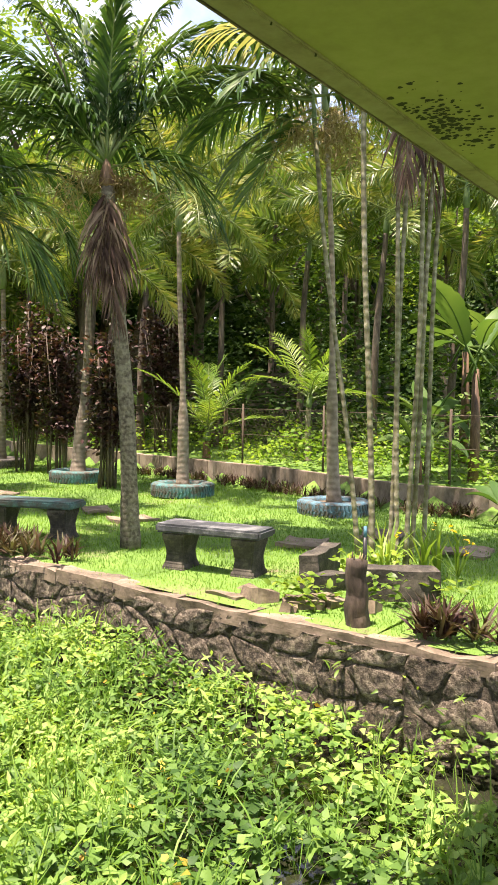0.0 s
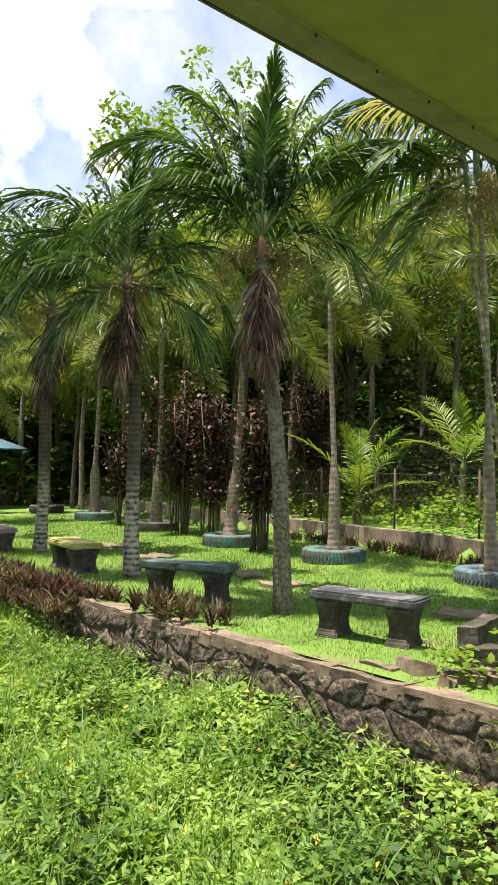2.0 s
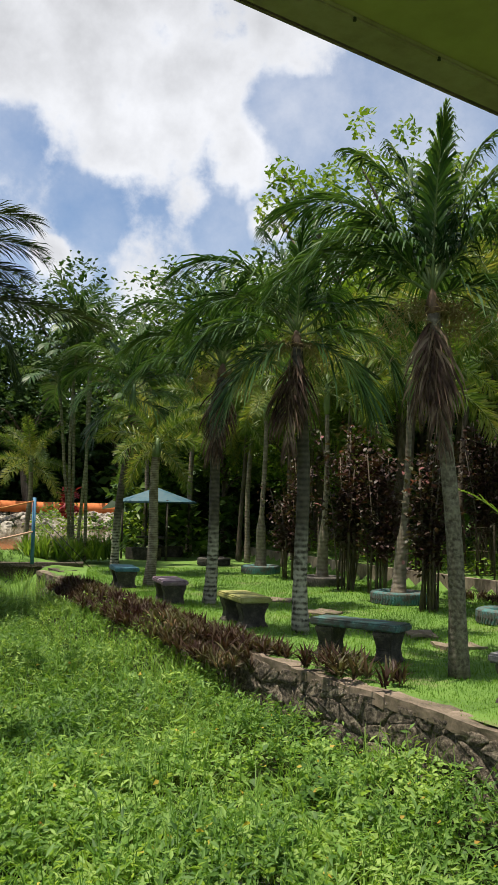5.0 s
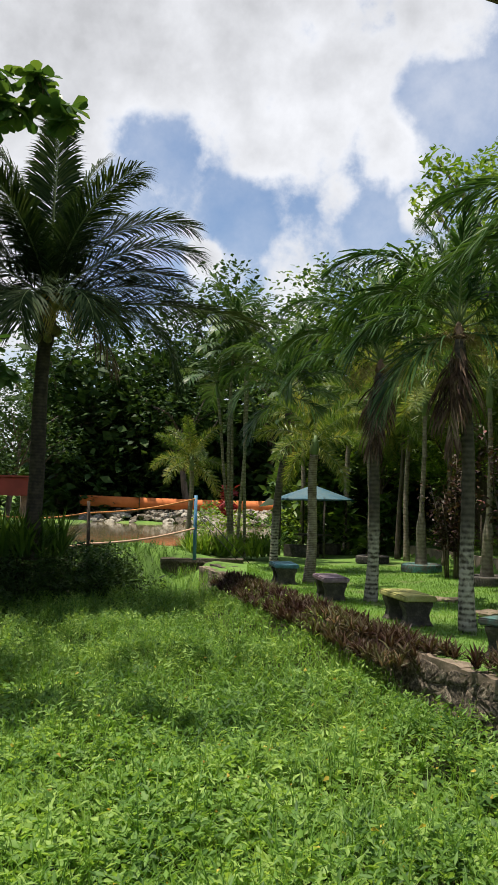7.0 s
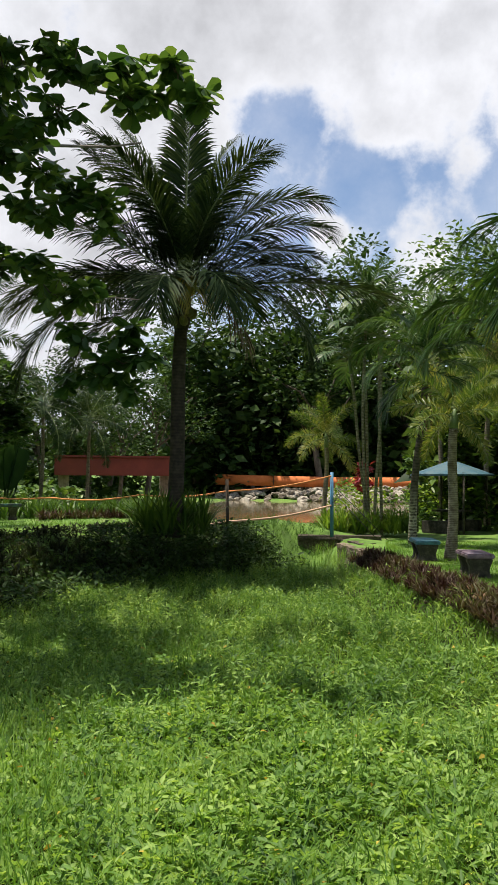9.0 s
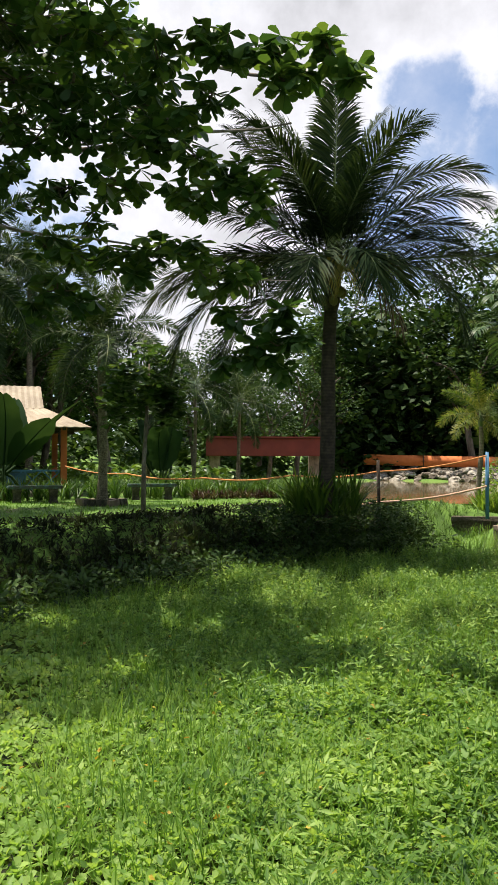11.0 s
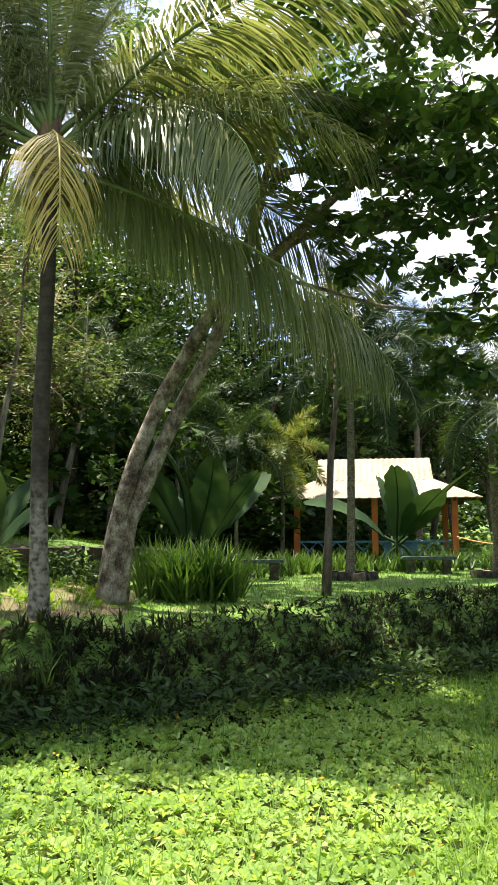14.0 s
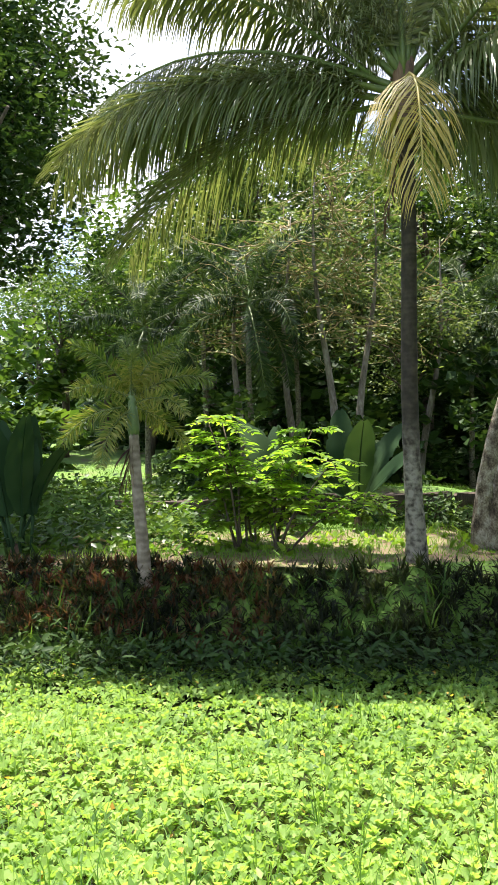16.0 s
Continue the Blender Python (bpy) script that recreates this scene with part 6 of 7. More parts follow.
bag = Bag()
rosettes(bag, strip_of([(-15.6, 21.4), (-14.6, 22.6), (-13.6, 23.4)], 70, .5, .1), (.5, .95), 12, (.6, 1.4), .9)
build_stuff("strap_leaf_lilies", bag, "lily", "clump of green strap-leaved lilies by the pond", "plants")
bag = crown_bag([(-16.2, 24.6, 2.1, .3), (-16.5, 25.0, 1.6, .35)], 170, (.14, .3), LEAF)
build_stuff("red_shrub", bag, "red", "bright red leafed shrub behind the pond", "shrub")
bag = crown_bag([(-17.5, 26.5, .9, 1.2), (-15.8, 27.5, .9, 1.0), (-19, 28, 1.0, 1.2)], 1500, (.1, .22), FLAT)
build_stuff("low_shrubs", bag, "tree_lit", "rounded green shrubs behind the pond", "shrub")

# concrete sluice ledge at the end of the weeds
ledge = thing("concrete_ledge", Matrix(), "low dark concrete sluice ledge at the pond end", "ledge")
for k, (x, y, ln, a, z) in enumerate([(-14.3, 20.4, 2.4, 35, .06), (-13.1, 19.6, 1.6, -40, -.02)]):
    part("slab", block("slab", (ln, .5, .12), M["mortar"], 0, .04, k, 3), ledge, at=pose(x, y, z, 0, 0, a))
    part("side", block("side", (ln, .3, .8), M["mortar"], 0, .05, k + 5, 3), ledge, at=pose(x, y, z - .45, 0, 0, a))

# rocks of the far bank
RK = random.Random(4)
rocks = thing("rock_bank", Matrix(), "bank of pale broken rocks across the muddy pond", "rocks")
shapes = []
for k in range(5):
    bm = bmesh.new()
    bmesh.ops.create_icosphere(bm, subdivisions=2, radius=.5)
    for v in bm.verts:
        v.co = v.co * (1 + .5 * noise.noise(v.co * 2.2 + Vector((k * 7, 0, 0))))
        v.co.z *= .6
    me = bpy.data.meshes.new("rock")
    bm.to_mesh(me)
    bm.free()
    me.materials.append(M["rock"])
    shapes.append(me)
for k in range(290):
    t, o = RK.uniform(0, 1), RK.uniform(0, 1)
    x, y = -41 + 17.5 * t - o * 2.2, 43.5 + 3.2 * t + o * 3.0
    s = RK.uniform(.3, .85)
    part("rock", shapes[k % 5], rocks, at=pose(x, y, .35 + o * .95, RK.uniform(-30, 30), RK.uniform(-30, 30), RK.uniform(0, 360)) @ Matrix.Scale(s, 4))
net = [(-42, 44.5, 1.45), (-38, 46.3, 1.35), (-33, 48, 1.25), (-28, 49.2, 1.25), (-22.5, 49.5, 1.3)]
me = mesh_of("net", np.array([(x, y + d, z + h) for x, y, z in net for d, h in ((0, 0), (0, .75), (.03, .75), (.03, 0))]),
             [np.array([[i * 4 + j, i * 4 + (j + 1) % 4, i * 4 + 4 + (j + 1) % 4, i * 4 + 4 + j] for i in range(4) for j in range(4)])], M["net"])
netting = thing("safety_net", Matrix(), "orange plastic safety netting along the far bank", "netting")
part("net", me, netting)
for x, y, z in net:
    part("stake", tube_mesh("stake", [(x, y - .03, z - .9), (x, y - .03, z + .8)], [.03, .03], M["wood"], 5), netting)
bridge = thing("red_bridge", Matrix(), "red painted steel bridge beam beyond the garden", "bridge")
ba = math.degrees(math.atan2(4.3, 3.5))
part("beam", block("beam", (5.6, .25, .85), M["red_steel"], .03), bridge, at=pose(-32.4, 24.2, 2.35, 0, 0, ba) @ pose(2.2, 0, 0))
part("flange", block("flange", (5.6, .5, .08), M["red_steel"], .01), bridge, at=pose(-32.4, 24.2, 2.82, 0, 0, ba) @ pose(2.2, 0, 0))
for s in (-.2, 4.6):
    part("pier", block("pier", (.5, .5, 2.6), M["concrete"], .03), bridge, at=pose(-32.4, 24.2, .7, 0, 0, ba) @ pose(s, .45, 0))

# poles and ropes
pole = thing("rope_pole", Matrix(), "blue painted pole with orange ropes tied to it", "pole")
part("pole", tube_mesh("pole", [(-14.25, 19.95, .1), (-14.25, 19.95, 1.95)], [.055, .05], M["blue_paint"], 10), pole)
part("brace", tube_mesh("brace", [(-14.2, 20.1, 1.5), (-12.8, 20.6, .05)], [.012, .012], M["pipe"], 5), pole)
part("brace", tube_mesh("brace", [(-14.2, 20.1, 1.3), (-13.0, 20.4, .05)], [.012, .012], M["pipe"], 5), pole)
stake = thing("rope_stake", Matrix(), "thin dark wooden stake holding the ropes", "stake")
part("stake", tube_mesh("stake", [(-14.53, 15.85, -.1), (-14.55, 15.82, 1.72)], [.045, .04], M["wood"], 8), stake)


def rope(points, rad, mat, label):
    pts = []
    for a, b in zip(points[:-1], points[1:]):
        for i in range(8):
            t = i / 8
            p = Vector(a).lerp(Vector(b), t)
            p.z -= .09 * math.sin(math.pi * t)
            pts.append(p[:])
    pts.append(points[-1])
    part("strand", tube_mesh("strand", pts, [rad] * len(pts), M[mat], 6), thing("rope", Matrix(), label, "rope", "boundary ropes"))


rope([(-14.25, 19.93, 1.85), (-14.6, 15.8, 1.42), (-15.3, 13.6, 1.34), (-17.5, 12.6, 1.25), (-22, 13.0, 1.3), (-25, 12.5, 1.5)], .022, "rope", "thin orange rope strung between poles")
rope([(-14.25, 19.93, 1.0), (-14.57, 15.83, .66), (-15.5, 13.4, .6)], .03, "rope_pale", "thick faded pink rope strung between poles")

# ---- the left bank ----
H = "dark-leaved rosette hedge on the pond bank, deepened for shade"
TOP = [(-11.1, -10), (-11.0, -5.7), (-11.15, -1.9), (-11.6, .6), (-12.3, 2.3), (-13.75, 6.2), (-15.1, 10.6), (-15.4, 13.0), (-15.0, 15.6), (-15.0, 17.5)]
# hedge leaves carry the shade of the tree crowns in their colour
build_rhoeo(TOP[1:5], 330, .45, H, "rhoeo_shade", (.16, .3), count=14)
build_rhoeo(TOP[4:], 460, .45, H, "rhoeo_shade", (.1, .19), count=14)
build_rhoeo([(x + .6, y) for x, y in TOP[2:]], 620, .4, H, "rhoeo_shade", (.15, .3), count=12)
build_rhoeo([(x + .7, y) for x, y in TOP[:4]], 420, .5, "dark rosette hedge hanging over the pond bank, deepened for shade", "rhoeo_shade", (.13, .25), count=12)
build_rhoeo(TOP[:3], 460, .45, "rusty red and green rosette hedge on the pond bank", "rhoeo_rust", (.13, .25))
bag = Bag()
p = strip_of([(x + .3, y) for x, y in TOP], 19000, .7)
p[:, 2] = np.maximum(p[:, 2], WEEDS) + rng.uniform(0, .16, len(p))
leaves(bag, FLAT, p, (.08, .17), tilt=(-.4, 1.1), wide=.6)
build_stuff("hedge_leaves", bag, "rhoeo_shade", "dense dark leaves of the bank hedge, deepened for shade", "hedge")
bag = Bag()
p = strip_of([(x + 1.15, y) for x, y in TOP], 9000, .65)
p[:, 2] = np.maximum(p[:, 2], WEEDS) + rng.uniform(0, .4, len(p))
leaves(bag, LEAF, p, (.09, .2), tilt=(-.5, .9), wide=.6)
# weeds use the dark leaf tone, so the bank's shade is in their colour
build_stuff("bank_weeds", bag, "tree_dark", "green weeds on the pond bank, leaf colour darkened for shade", "plants")
bag = Bag()
p = strip_of([(-10.5, -9), (-10.7, -4), (-11.2, -1), (-11.6, 1.5)], 90, .4)
p[:, 2] = np.maximum(p[:, 2], WEEDS)
leaves(bag, BLADE, np.repeat(p, 6, axis=0) + rng.normal(0, .04, (len(p) * 6, 3)), (.2, .55), tilt=(.5, 1.4), wide=.7)
build_stuff("bank_grass", bag, "lily_dark", "tufts of long green grass on the pond bank", "grass")
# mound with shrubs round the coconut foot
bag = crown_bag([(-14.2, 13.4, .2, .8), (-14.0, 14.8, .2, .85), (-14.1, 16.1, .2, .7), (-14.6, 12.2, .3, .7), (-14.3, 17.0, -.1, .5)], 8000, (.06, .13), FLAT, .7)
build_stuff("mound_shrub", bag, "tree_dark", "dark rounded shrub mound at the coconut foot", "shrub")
bag = Bag()
rosettes(bag, strip_of([(-14.3, 12.8), (-14.0, 14.2)], 46, .5, .5), (.6, 1.2), 10, (.6, 1.4), .8)
build_stuff("strap_leaf_lilies", bag, "tree", "dark green strap-leaved lilies round the coconut foot", "plants")

COCO_LEFT = [(90, 1.5, 4.0, .2), (-95, 1.5, 3.6, .3), (172, 1.24, 4.1, .75), (178, 1.06, 3.7, .5), (165, 1.36, 3.8, .6), (180, .78, 2.9, .45), (186, .6, 3.4, .8), (183, .3, 4.4, 1.5), (188, .02, 4.5, 1.7), (178, -.2, 3.4, 1.4), (172, .3, 4.0, 1.3),
             (12, 1.28, 3.6, .9), (25, 1.4, 3.7, .6), (0, .98, 3.9, 1.3), (-8, .75, 3.6, 1.25), (8, .6, 3.2, 1.05), (-3, .42, 2.8, .9), (0, .17, 4.7, .55), (-20, .15, 3.7, 2.0), (-62, .4, 2.0, 2.3), (-110, .3, 2.2, 2.2),
             (60, 1.1, 3.8, .9), (120, 1.1, 3.8, .9), (90, .8, 3.6, 1.0), (60, .4, 3.4, 1.2), (130, .4, 3.4, 1.2), (-140, 1.1, 3.4, 1.0), (-45, 1.15, 3.4, 1.0)]
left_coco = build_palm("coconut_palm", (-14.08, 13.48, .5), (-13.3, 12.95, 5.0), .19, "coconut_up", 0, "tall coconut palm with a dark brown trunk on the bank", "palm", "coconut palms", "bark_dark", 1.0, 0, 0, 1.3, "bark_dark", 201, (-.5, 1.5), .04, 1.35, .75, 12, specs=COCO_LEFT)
own_frond(left_coco, "yellow_frond", "coconut_old", 43, -70, .5, 1.5, 2.3, Vector((.8, -.55, 5.3)), 5, "yellowing drooping frond")
own_frond(left_coco, "dead_frond", "dead", 43, -20, -.3, 2.2, 1.3, Vector((.8, -.55, 5.4)), 6, "brown dried hanging frond")
COCO_RIGHT = [(178, .5, 5.4, 1.35), (187, .3, 5.0, 1.2), (174, .85, 5.2, 1.1), (186, 1.05, 5.2, 1.0), (170, 1.28, 5.0, .7), (-40, .28, 4.0, 2.0), (-15, -.35, 5.4, .6), (14, .85, 5.2, .9), (90, 1.45, 4.8, .4),
              (-100, 1.42, 4.4, .5), (60, 1.0, 4.8, 1.0), (120, 1.05, 4.8, 1.0), (90, .5, 4.4, 1.1), (40, .2, 4.4, 1.0), (-80, 1.52, 4.6, .35), (178, 1.46, 4.8, .35), (8, 1.42, 4.8, .45), (150, 1.3, 4.8, .7), (30, 1.25, 4.8, .7)]
coco = build_palm("coconut_palm", (-12.4, -.12, .35), (-11.5, -.08, 6.2), .13, "coconut", 0, "coconut palm with long arching fronds over the pond bank", "palm", "coconut palms", "bark_coco", 1.05, 0, 0, .9, "shaft_brown", 202, (-.35, 1.4), .03, 1.3, .7, 12, specs=COCO_RIGHT)
own_frond(coco, "yellow_frond", "coconut_old", 90, -80, .4, 3.3, 3.4, Vector((.95, -.16, 5.85)), 7, "yellowing drooping frond", pairs=66, width=.011, lift=-.1, sag=1.1, leaflet=.7, sweep=.75)
own_frond(coco, "dead_frond", "dead", 90, 195, -1.3, 1.3, .2, Vector((.9, 0, 5.9)), 8, "brown dried hanging frond", leaflet=.16)
for az, el, sc in ((1.5, .55, 1.15), (1.75, .12, 1.2), (1.15, .3, 1.05), (-1.5, .28, 1.2), (-1.35, .75, 1.1), (-1.75, .05, 1.1), (.95, .62, 1.3)):
    hang(coco, "frond", "coconut", el, az, Vector((.9, .04, 6.35)), sc, random.Random(int(az * 100)))


def dress_coconut(palm, at, height, count, seed):
    """Fibrous leaf bases round the growing point, and nuts under the crown."""
    r = random.Random(seed)
    v, f = tube(np.column_stack([.02 * np.sin(np.arange(12)), .02 * np.cos(np.arange(12) * 1.4), np.linspace(-.25, height, 12)]), np.interp(np.arange(12) / 11, [0, .25, .6, 1], [.15, .23, .19, .05]), 16)
    for q in v:
        q[:2] *= 1 + .3 * noise.noise(Vector((q[0] * 14, q[1] * 14, q[2] * 3 + seed)))
    part("fibre_sheath", mesh_of("fibre_sheath", v, f, M["shaft_brown"]), palm, "brown fibrous leaf bases", Matrix.Translation(at))
    bm = bmesh.new()
    bmesh.ops.create_icosphere(bm, subdivisions=2, radius=.1)
    for q in bm.verts:
        q.co.z *= 1.25
    nut = bpy.data.meshes.new("coconut")
    bm.to_mesh(nut)
    bm.free()
    nut.materials.append(M["husk"])
    for k in range(count):
        a = k * 2.4
        part("coconut", nut, palm, "green-brown coconut", Matrix.Translation(at + Vector((math.cos(a) * .25, math.sin(a) * .25, -.22 - .1 * (k % 3)))) @ Euler((r.uniform(-.5, .5), r.uniform(-.5, .5), 0)).to_matrix().to_4x4())


dress_coconut(left_coco, Vector((.78, -.53, 5.05)), .9, 7, 1)
dress_coconut(coco, Vector((.9, .04, 6.15)), 1.0, 5, 2)
OBOV = (np.array([[0, 0, 0], [.4, .17, .03], [.8, .27, .05], [1, .1, .0], [1, -.1, 0], [.8, -.27, .05], [.4, -.17, .03], [.5, 0, -.02], [.85, 0, -.01]]),
        [[[0, 7, 1], [0, 6, 7], [3, 8, 4]], [[1, 7, 8, 2], [6, 5, 8, 7]], [[2, 8, 3], [5, 4, 8]]])


def build_almond():
    root = thing("almond_tree", Matrix(), "leaning twin-trunked almond tree with big glossy leaves", "tree")
    trunks = [([(-14.13, .84, .3), (-14.0, .95, 1.54), (-13.85, 1.31, 2.8), (-13.69, 1.66, 3.69), (-13.52, 2.02, 4.47), (-13.35, 2.32, 5.05), (-12.9, 3.0, 6.2), (-12.2, 3.2, 7.4)], [.19, .145, .13, .12, .115, .11, .10, .05]),
            ([(-14.11, 1.05, .3), (-13.98, 1.2, 1.71), (-13.81, 1.7, 2.97), (-13.63, 2.11, 3.94), (-13.45, 2.46, 4.71), (-13.2, 2.75, 5.3), (-12.6, 3.5, 6.1), (-10.8, 4.2, 6.7)], [.17, .14, .13, .12, .115, .11, .09, .05])]
    limbs = [([(-12.6, 3.5, 6.1), (-11.5, 5.0, 6.2), (-10.4, 6.6, 6.1), (-9.2, 8.0, 6.6)], [.07, .045, .03, .012]),
            ([(-12.7, 2.9, 5.6), (-12.2, 4.4, 5.3), (-11.6, 6.0, 4.9), (-10.9, 7.6, 4.8), (-9.9, 8.8, 4.4)], [.035, .026, .018, .012, .006]),
            ([(-12.2, 3.2, 7.0), (-11.0, 5.4, 7.6), (-9.6, 7.4, 7.3), (-8.2, 8.6, 6.6)], [.06, .04, .025, .008]),
            ([(-12.2, 3.2, 7.4), (-12.6, 2.0, 8.6), (-12.6, .6, 9.2)], [.07, .05, .02])]
    for k, (p, rad) in enumerate(trunks + limbs):
        s = np.linspace(0, 1, len(p))
        u = np.linspace(0, 1, 14)
        path = np.stack([np.interp(u, s, np.array(p)[:, i]) for i in range(3)], -1) + (.03 if k < 2 else .13) * np.sin(u[:, None] * (9 + k) + np.array([0, 2, 4]) + k)
        part("trunk" if k < 2 else "limb", tube_mesh("limb", path, np.interp(u, s, rad) * (1 + .07 * np.sin(u * 31 + k)), M["bark_almond" if k < 2 else "bark_tree"], 10), root)
    # clumps of foliage: az, distance, elevation in degrees, radius
    clumps = []
    crown_mass = [
        (70.9, 12, 26.3, 0.56), (67.3, 11.8, 26.3, 0.56), (63.6, 11.4, 26.2, 0.52), (60.3, 11, 26, 0.5), (57.3, 10.6, 24.7, 0.41), (54.7, 10.2, 26.3, 0.29),
        (53, 10, 25.2, 0.32), (53.8, 10.1, 23.1, 0.24), (70.2, 12, 23.3, 0.53), (66.6, 11.6, 23.3, 0.52), (62.9, 11.2, 23.4, 0.51), (59.2, 10.8, 22.8, 0.49),
        (56.2, 10.5, 21.7, 0.37), (70.5, 12.2, 19.8, 0.4), (68, 11.8, 20.4, 0.47), (64.8, 11.4, 20.6, 0.48), (61.4, 11, 20.4, 0.46), (57.7, 10.6, 20.1, 0.4),
        (54.9, 10.3, 19.5, 0.3), (52.5, 10, 18.4, 0.24), (51, 9.8, 17.3, 0.22), (50.6, 9.8, 16.2, 0.14), (67.7, 11.8, 17.7, 0.3), (63.8, 11.4, 17.3, 0.31),
        (59.9, 10.9, 17.9, 0.37), (55.9, 10.4, 17.4, 0.24), (53.3, 10.1, 17.4, 0.22), (54.7, 10.2, 16.5, 0.14), (69.8, 12.2, 17.3, 0.26),
    ]
    boughs = [
        (49.6, 9.5, 25.4, 0.21), (49.1, 9.4, 23.7, 0.21), (46.1, 9.2, 25.4, 0.24), (44.6, 9.1, 24, 0.22), (47.6, 9.3, 23.9, 0.14), (51, 9.7, 25.3, 0.16),
        (64.4, 12, 13.7, 0.34), (62.4, 11.8, 13.2, 0.33), (59.9, 11.5, 13.2, 0.31), (57.4, 11.2, 13.7, 0.33), (55.1, 10.9, 13.7, 0.29), (58.5, 11.3, 12, 0.2),
        (53.8, 10.7, 11.9, 0.3), (52, 10.5, 12.2, 0.25), (63.8, 12, 11.2, 0.3), (62.2, 11.8, 10, 0.24), (64.8, 12.2, 9.9, 0.22), (52.5, 10.6, 9.5, 0.2),
        (49.6, 10.3, 9.5, 0.24), (51.1, 10.4, 7.1, 0.23), (49.1, 10.2, 7.8, 0.21), (47.8, 10.1, 8.2, 0.15), (52.6, 10.6, 6.6, 0.17), (49.1, 10.3, 6, 0.14),
    ]
    inner = [
        (77.3, 13.5, 29.1, 0.58), (75.3, 13.2, 25.9, 0.55), (74, 13, 30.6, 0.57), (73.2, 12.8, 21.5, 0.37), (76.1, 13.2, 23.2, 0.44), (77.7, 13.6, 26.2, 0.52),
        (72.2, 12.6, 27.5, 0.48), (71.8, 12.5, 23.9, 0.42),
        # next four rows: behind or above the seen crown, added to cast shade
        (66, 11, 32, .9), (60, 10.4, 31.5, .8), (72, 11.8, 34, .9), (63, 10.4, 36, .9), (55, 10, 31, .5), (70, 12, 40, 1.0), (79, 14.5, 32, .9), (84, 16, 30, .9),
        (69, 14.5, 24, .8), (66, 14.5, 21.5, .7), (63, 14, 24, .8), (60, 13.5, 22.5, .7), (57.5, 13, 21.5, .5), (71, 15.5, 27, .8), (65, 13.5, 27, .8), (61, 13, 26, .6), (68, 13.4, 26.5, .7), (58, 12.4, 24, .4),
        (70, 16.5, 28, 1.0), (66, 17, 27, 1.0), (62, 16.5, 27.5, 1.0), (74, 17, 29, 1.0), (78, 17.5, 29, 1.0), (68, 18.5, 25, .9), (64, 18.5, 24, .9), (72, 19, 26, .9), (59.5, 15.5, 26, .8), (76, 19, 26, .9), (82, 18, 29, 1.0), (63, 15, 31, .9), (69, 15, 32, .9),
        (67, 20, 29, 1.2), (71, 21, 31, 1.2), (75, 20.5, 28, 1.2), (79, 21, 31, 1.2), (83, 20.5, 28.5, 1.2), (87, 21, 31, 1.2), (69, 23, 27, 1.3), (73, 23, 29, 1.3), (77, 23.5, 31.5, 1.3), (81, 23.5, 29, 1.3), (85, 23, 32, 1.3), (90, 22, 33, 1.2),
        (65, 14, 16.2, .35), (62, 13.5, 15.4, .35), (67.5, 14, 18.6, .4), (60.5, 13, 17, .3)]
    # unseen clumps overhead, added only to shade the bank, hedge and lawn
    high = [(az + (2 if k % 2 else -1), r, el + k % 3, 1.25) for k, (az, r, el) in enumerate((a, q, e) for q, e, span in ((12.6, 37, (50, 56, 62, 68)), (15, 39, (58, 65, 72, 79)), (17.4, 39, (60, 66, 72, 78, 84, 91)), (19.8, 39, (62, 68, 74, 80, 86, 92, 98))) for a in span)]
    for az, r, el, rad in crown_mass + boughs + inner + high:
        p = spot(az, r)
        clumps.append((p.x, p.y, EYE + r * math.tan(radians(el)), rad))
    bag, twigs = Bag(), Bag()
    for x, y, z, rad in clumps:
        k = int((46 if math.hypot(x, y) < 12.35 else 24) * rad ** 1.5) + 3
        v = rng.normal(0, 1, (k, 3))
        v /= np.linalg.norm(v, axis=1)[:, None]
        c = np.array([x, y, z]) + v * (rad * rng.uniform(.3, 1.05, k) ** .7)[:, None] * np.array([1, 1, .62])
        q = np.repeat(c, 8, axis=0)
        a = np.tile(np.arange(8) * .785, k) + rng.uniform(-.25, .25, 8 * k)
        near = math.hypot(x, y) < 14
        leaves(bag, OBOV if near else KITE, q, (.15, .26), az=a, tilt=(-1.15, .45), roll=.45, wide=1.05 if near else .75)
        for cc in c[::2]:
            twigs.add(*tube([[x, y, z - .1 * rad], (np.array([x, y, z]) * .5 + cc * .5 + np.array([0, 0, -.05])), cc], [.014, .01, .006], 4, False))
    part("twig_work", twigs.mesh("twig_work", M["bark_mossy"]), root)["kind"] = "stuff"
    part("crown", bag.mesh("crown", M["almond"]), root, "big glossy dark green leaves in rosettes")


build_almond()

# slim trees and palms on the island
S = "slim palm with dark plumed fronds on the island lawn"
for k, (b, t, rad, key, sc) in enumerate([((-20.3, 7.2, .5), (-19.9, 7.2, 5.8), .11, "foxtail_shaded", 1.15), ((-20.4, 11.3, .5), (-20.1, 11.1, 4.6), .13, "foxtail_shaded", 1.1), ((-33.4, 15.0, .5), (-33.2, 14.9, 9.0), .14, "foxtail_shaded", 1.5)]):
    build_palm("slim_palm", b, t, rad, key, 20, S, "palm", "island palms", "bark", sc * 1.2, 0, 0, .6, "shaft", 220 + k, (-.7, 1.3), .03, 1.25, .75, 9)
slim = thing("slim_tree", pose(-15.62, 5.06, .45), "slim dark-trunked tree with a small leafy crown", "tree")
part("trunk", tube_mesh("trunk", [(0, 0, -.05), (.03, .05, 1.2), (.02, .12, 2.6), (.12, .2, 3.6), (.1, .22, 4.9)], [.1, .075, .065, .05, .02], M["bark_mossy"], 9), slim)
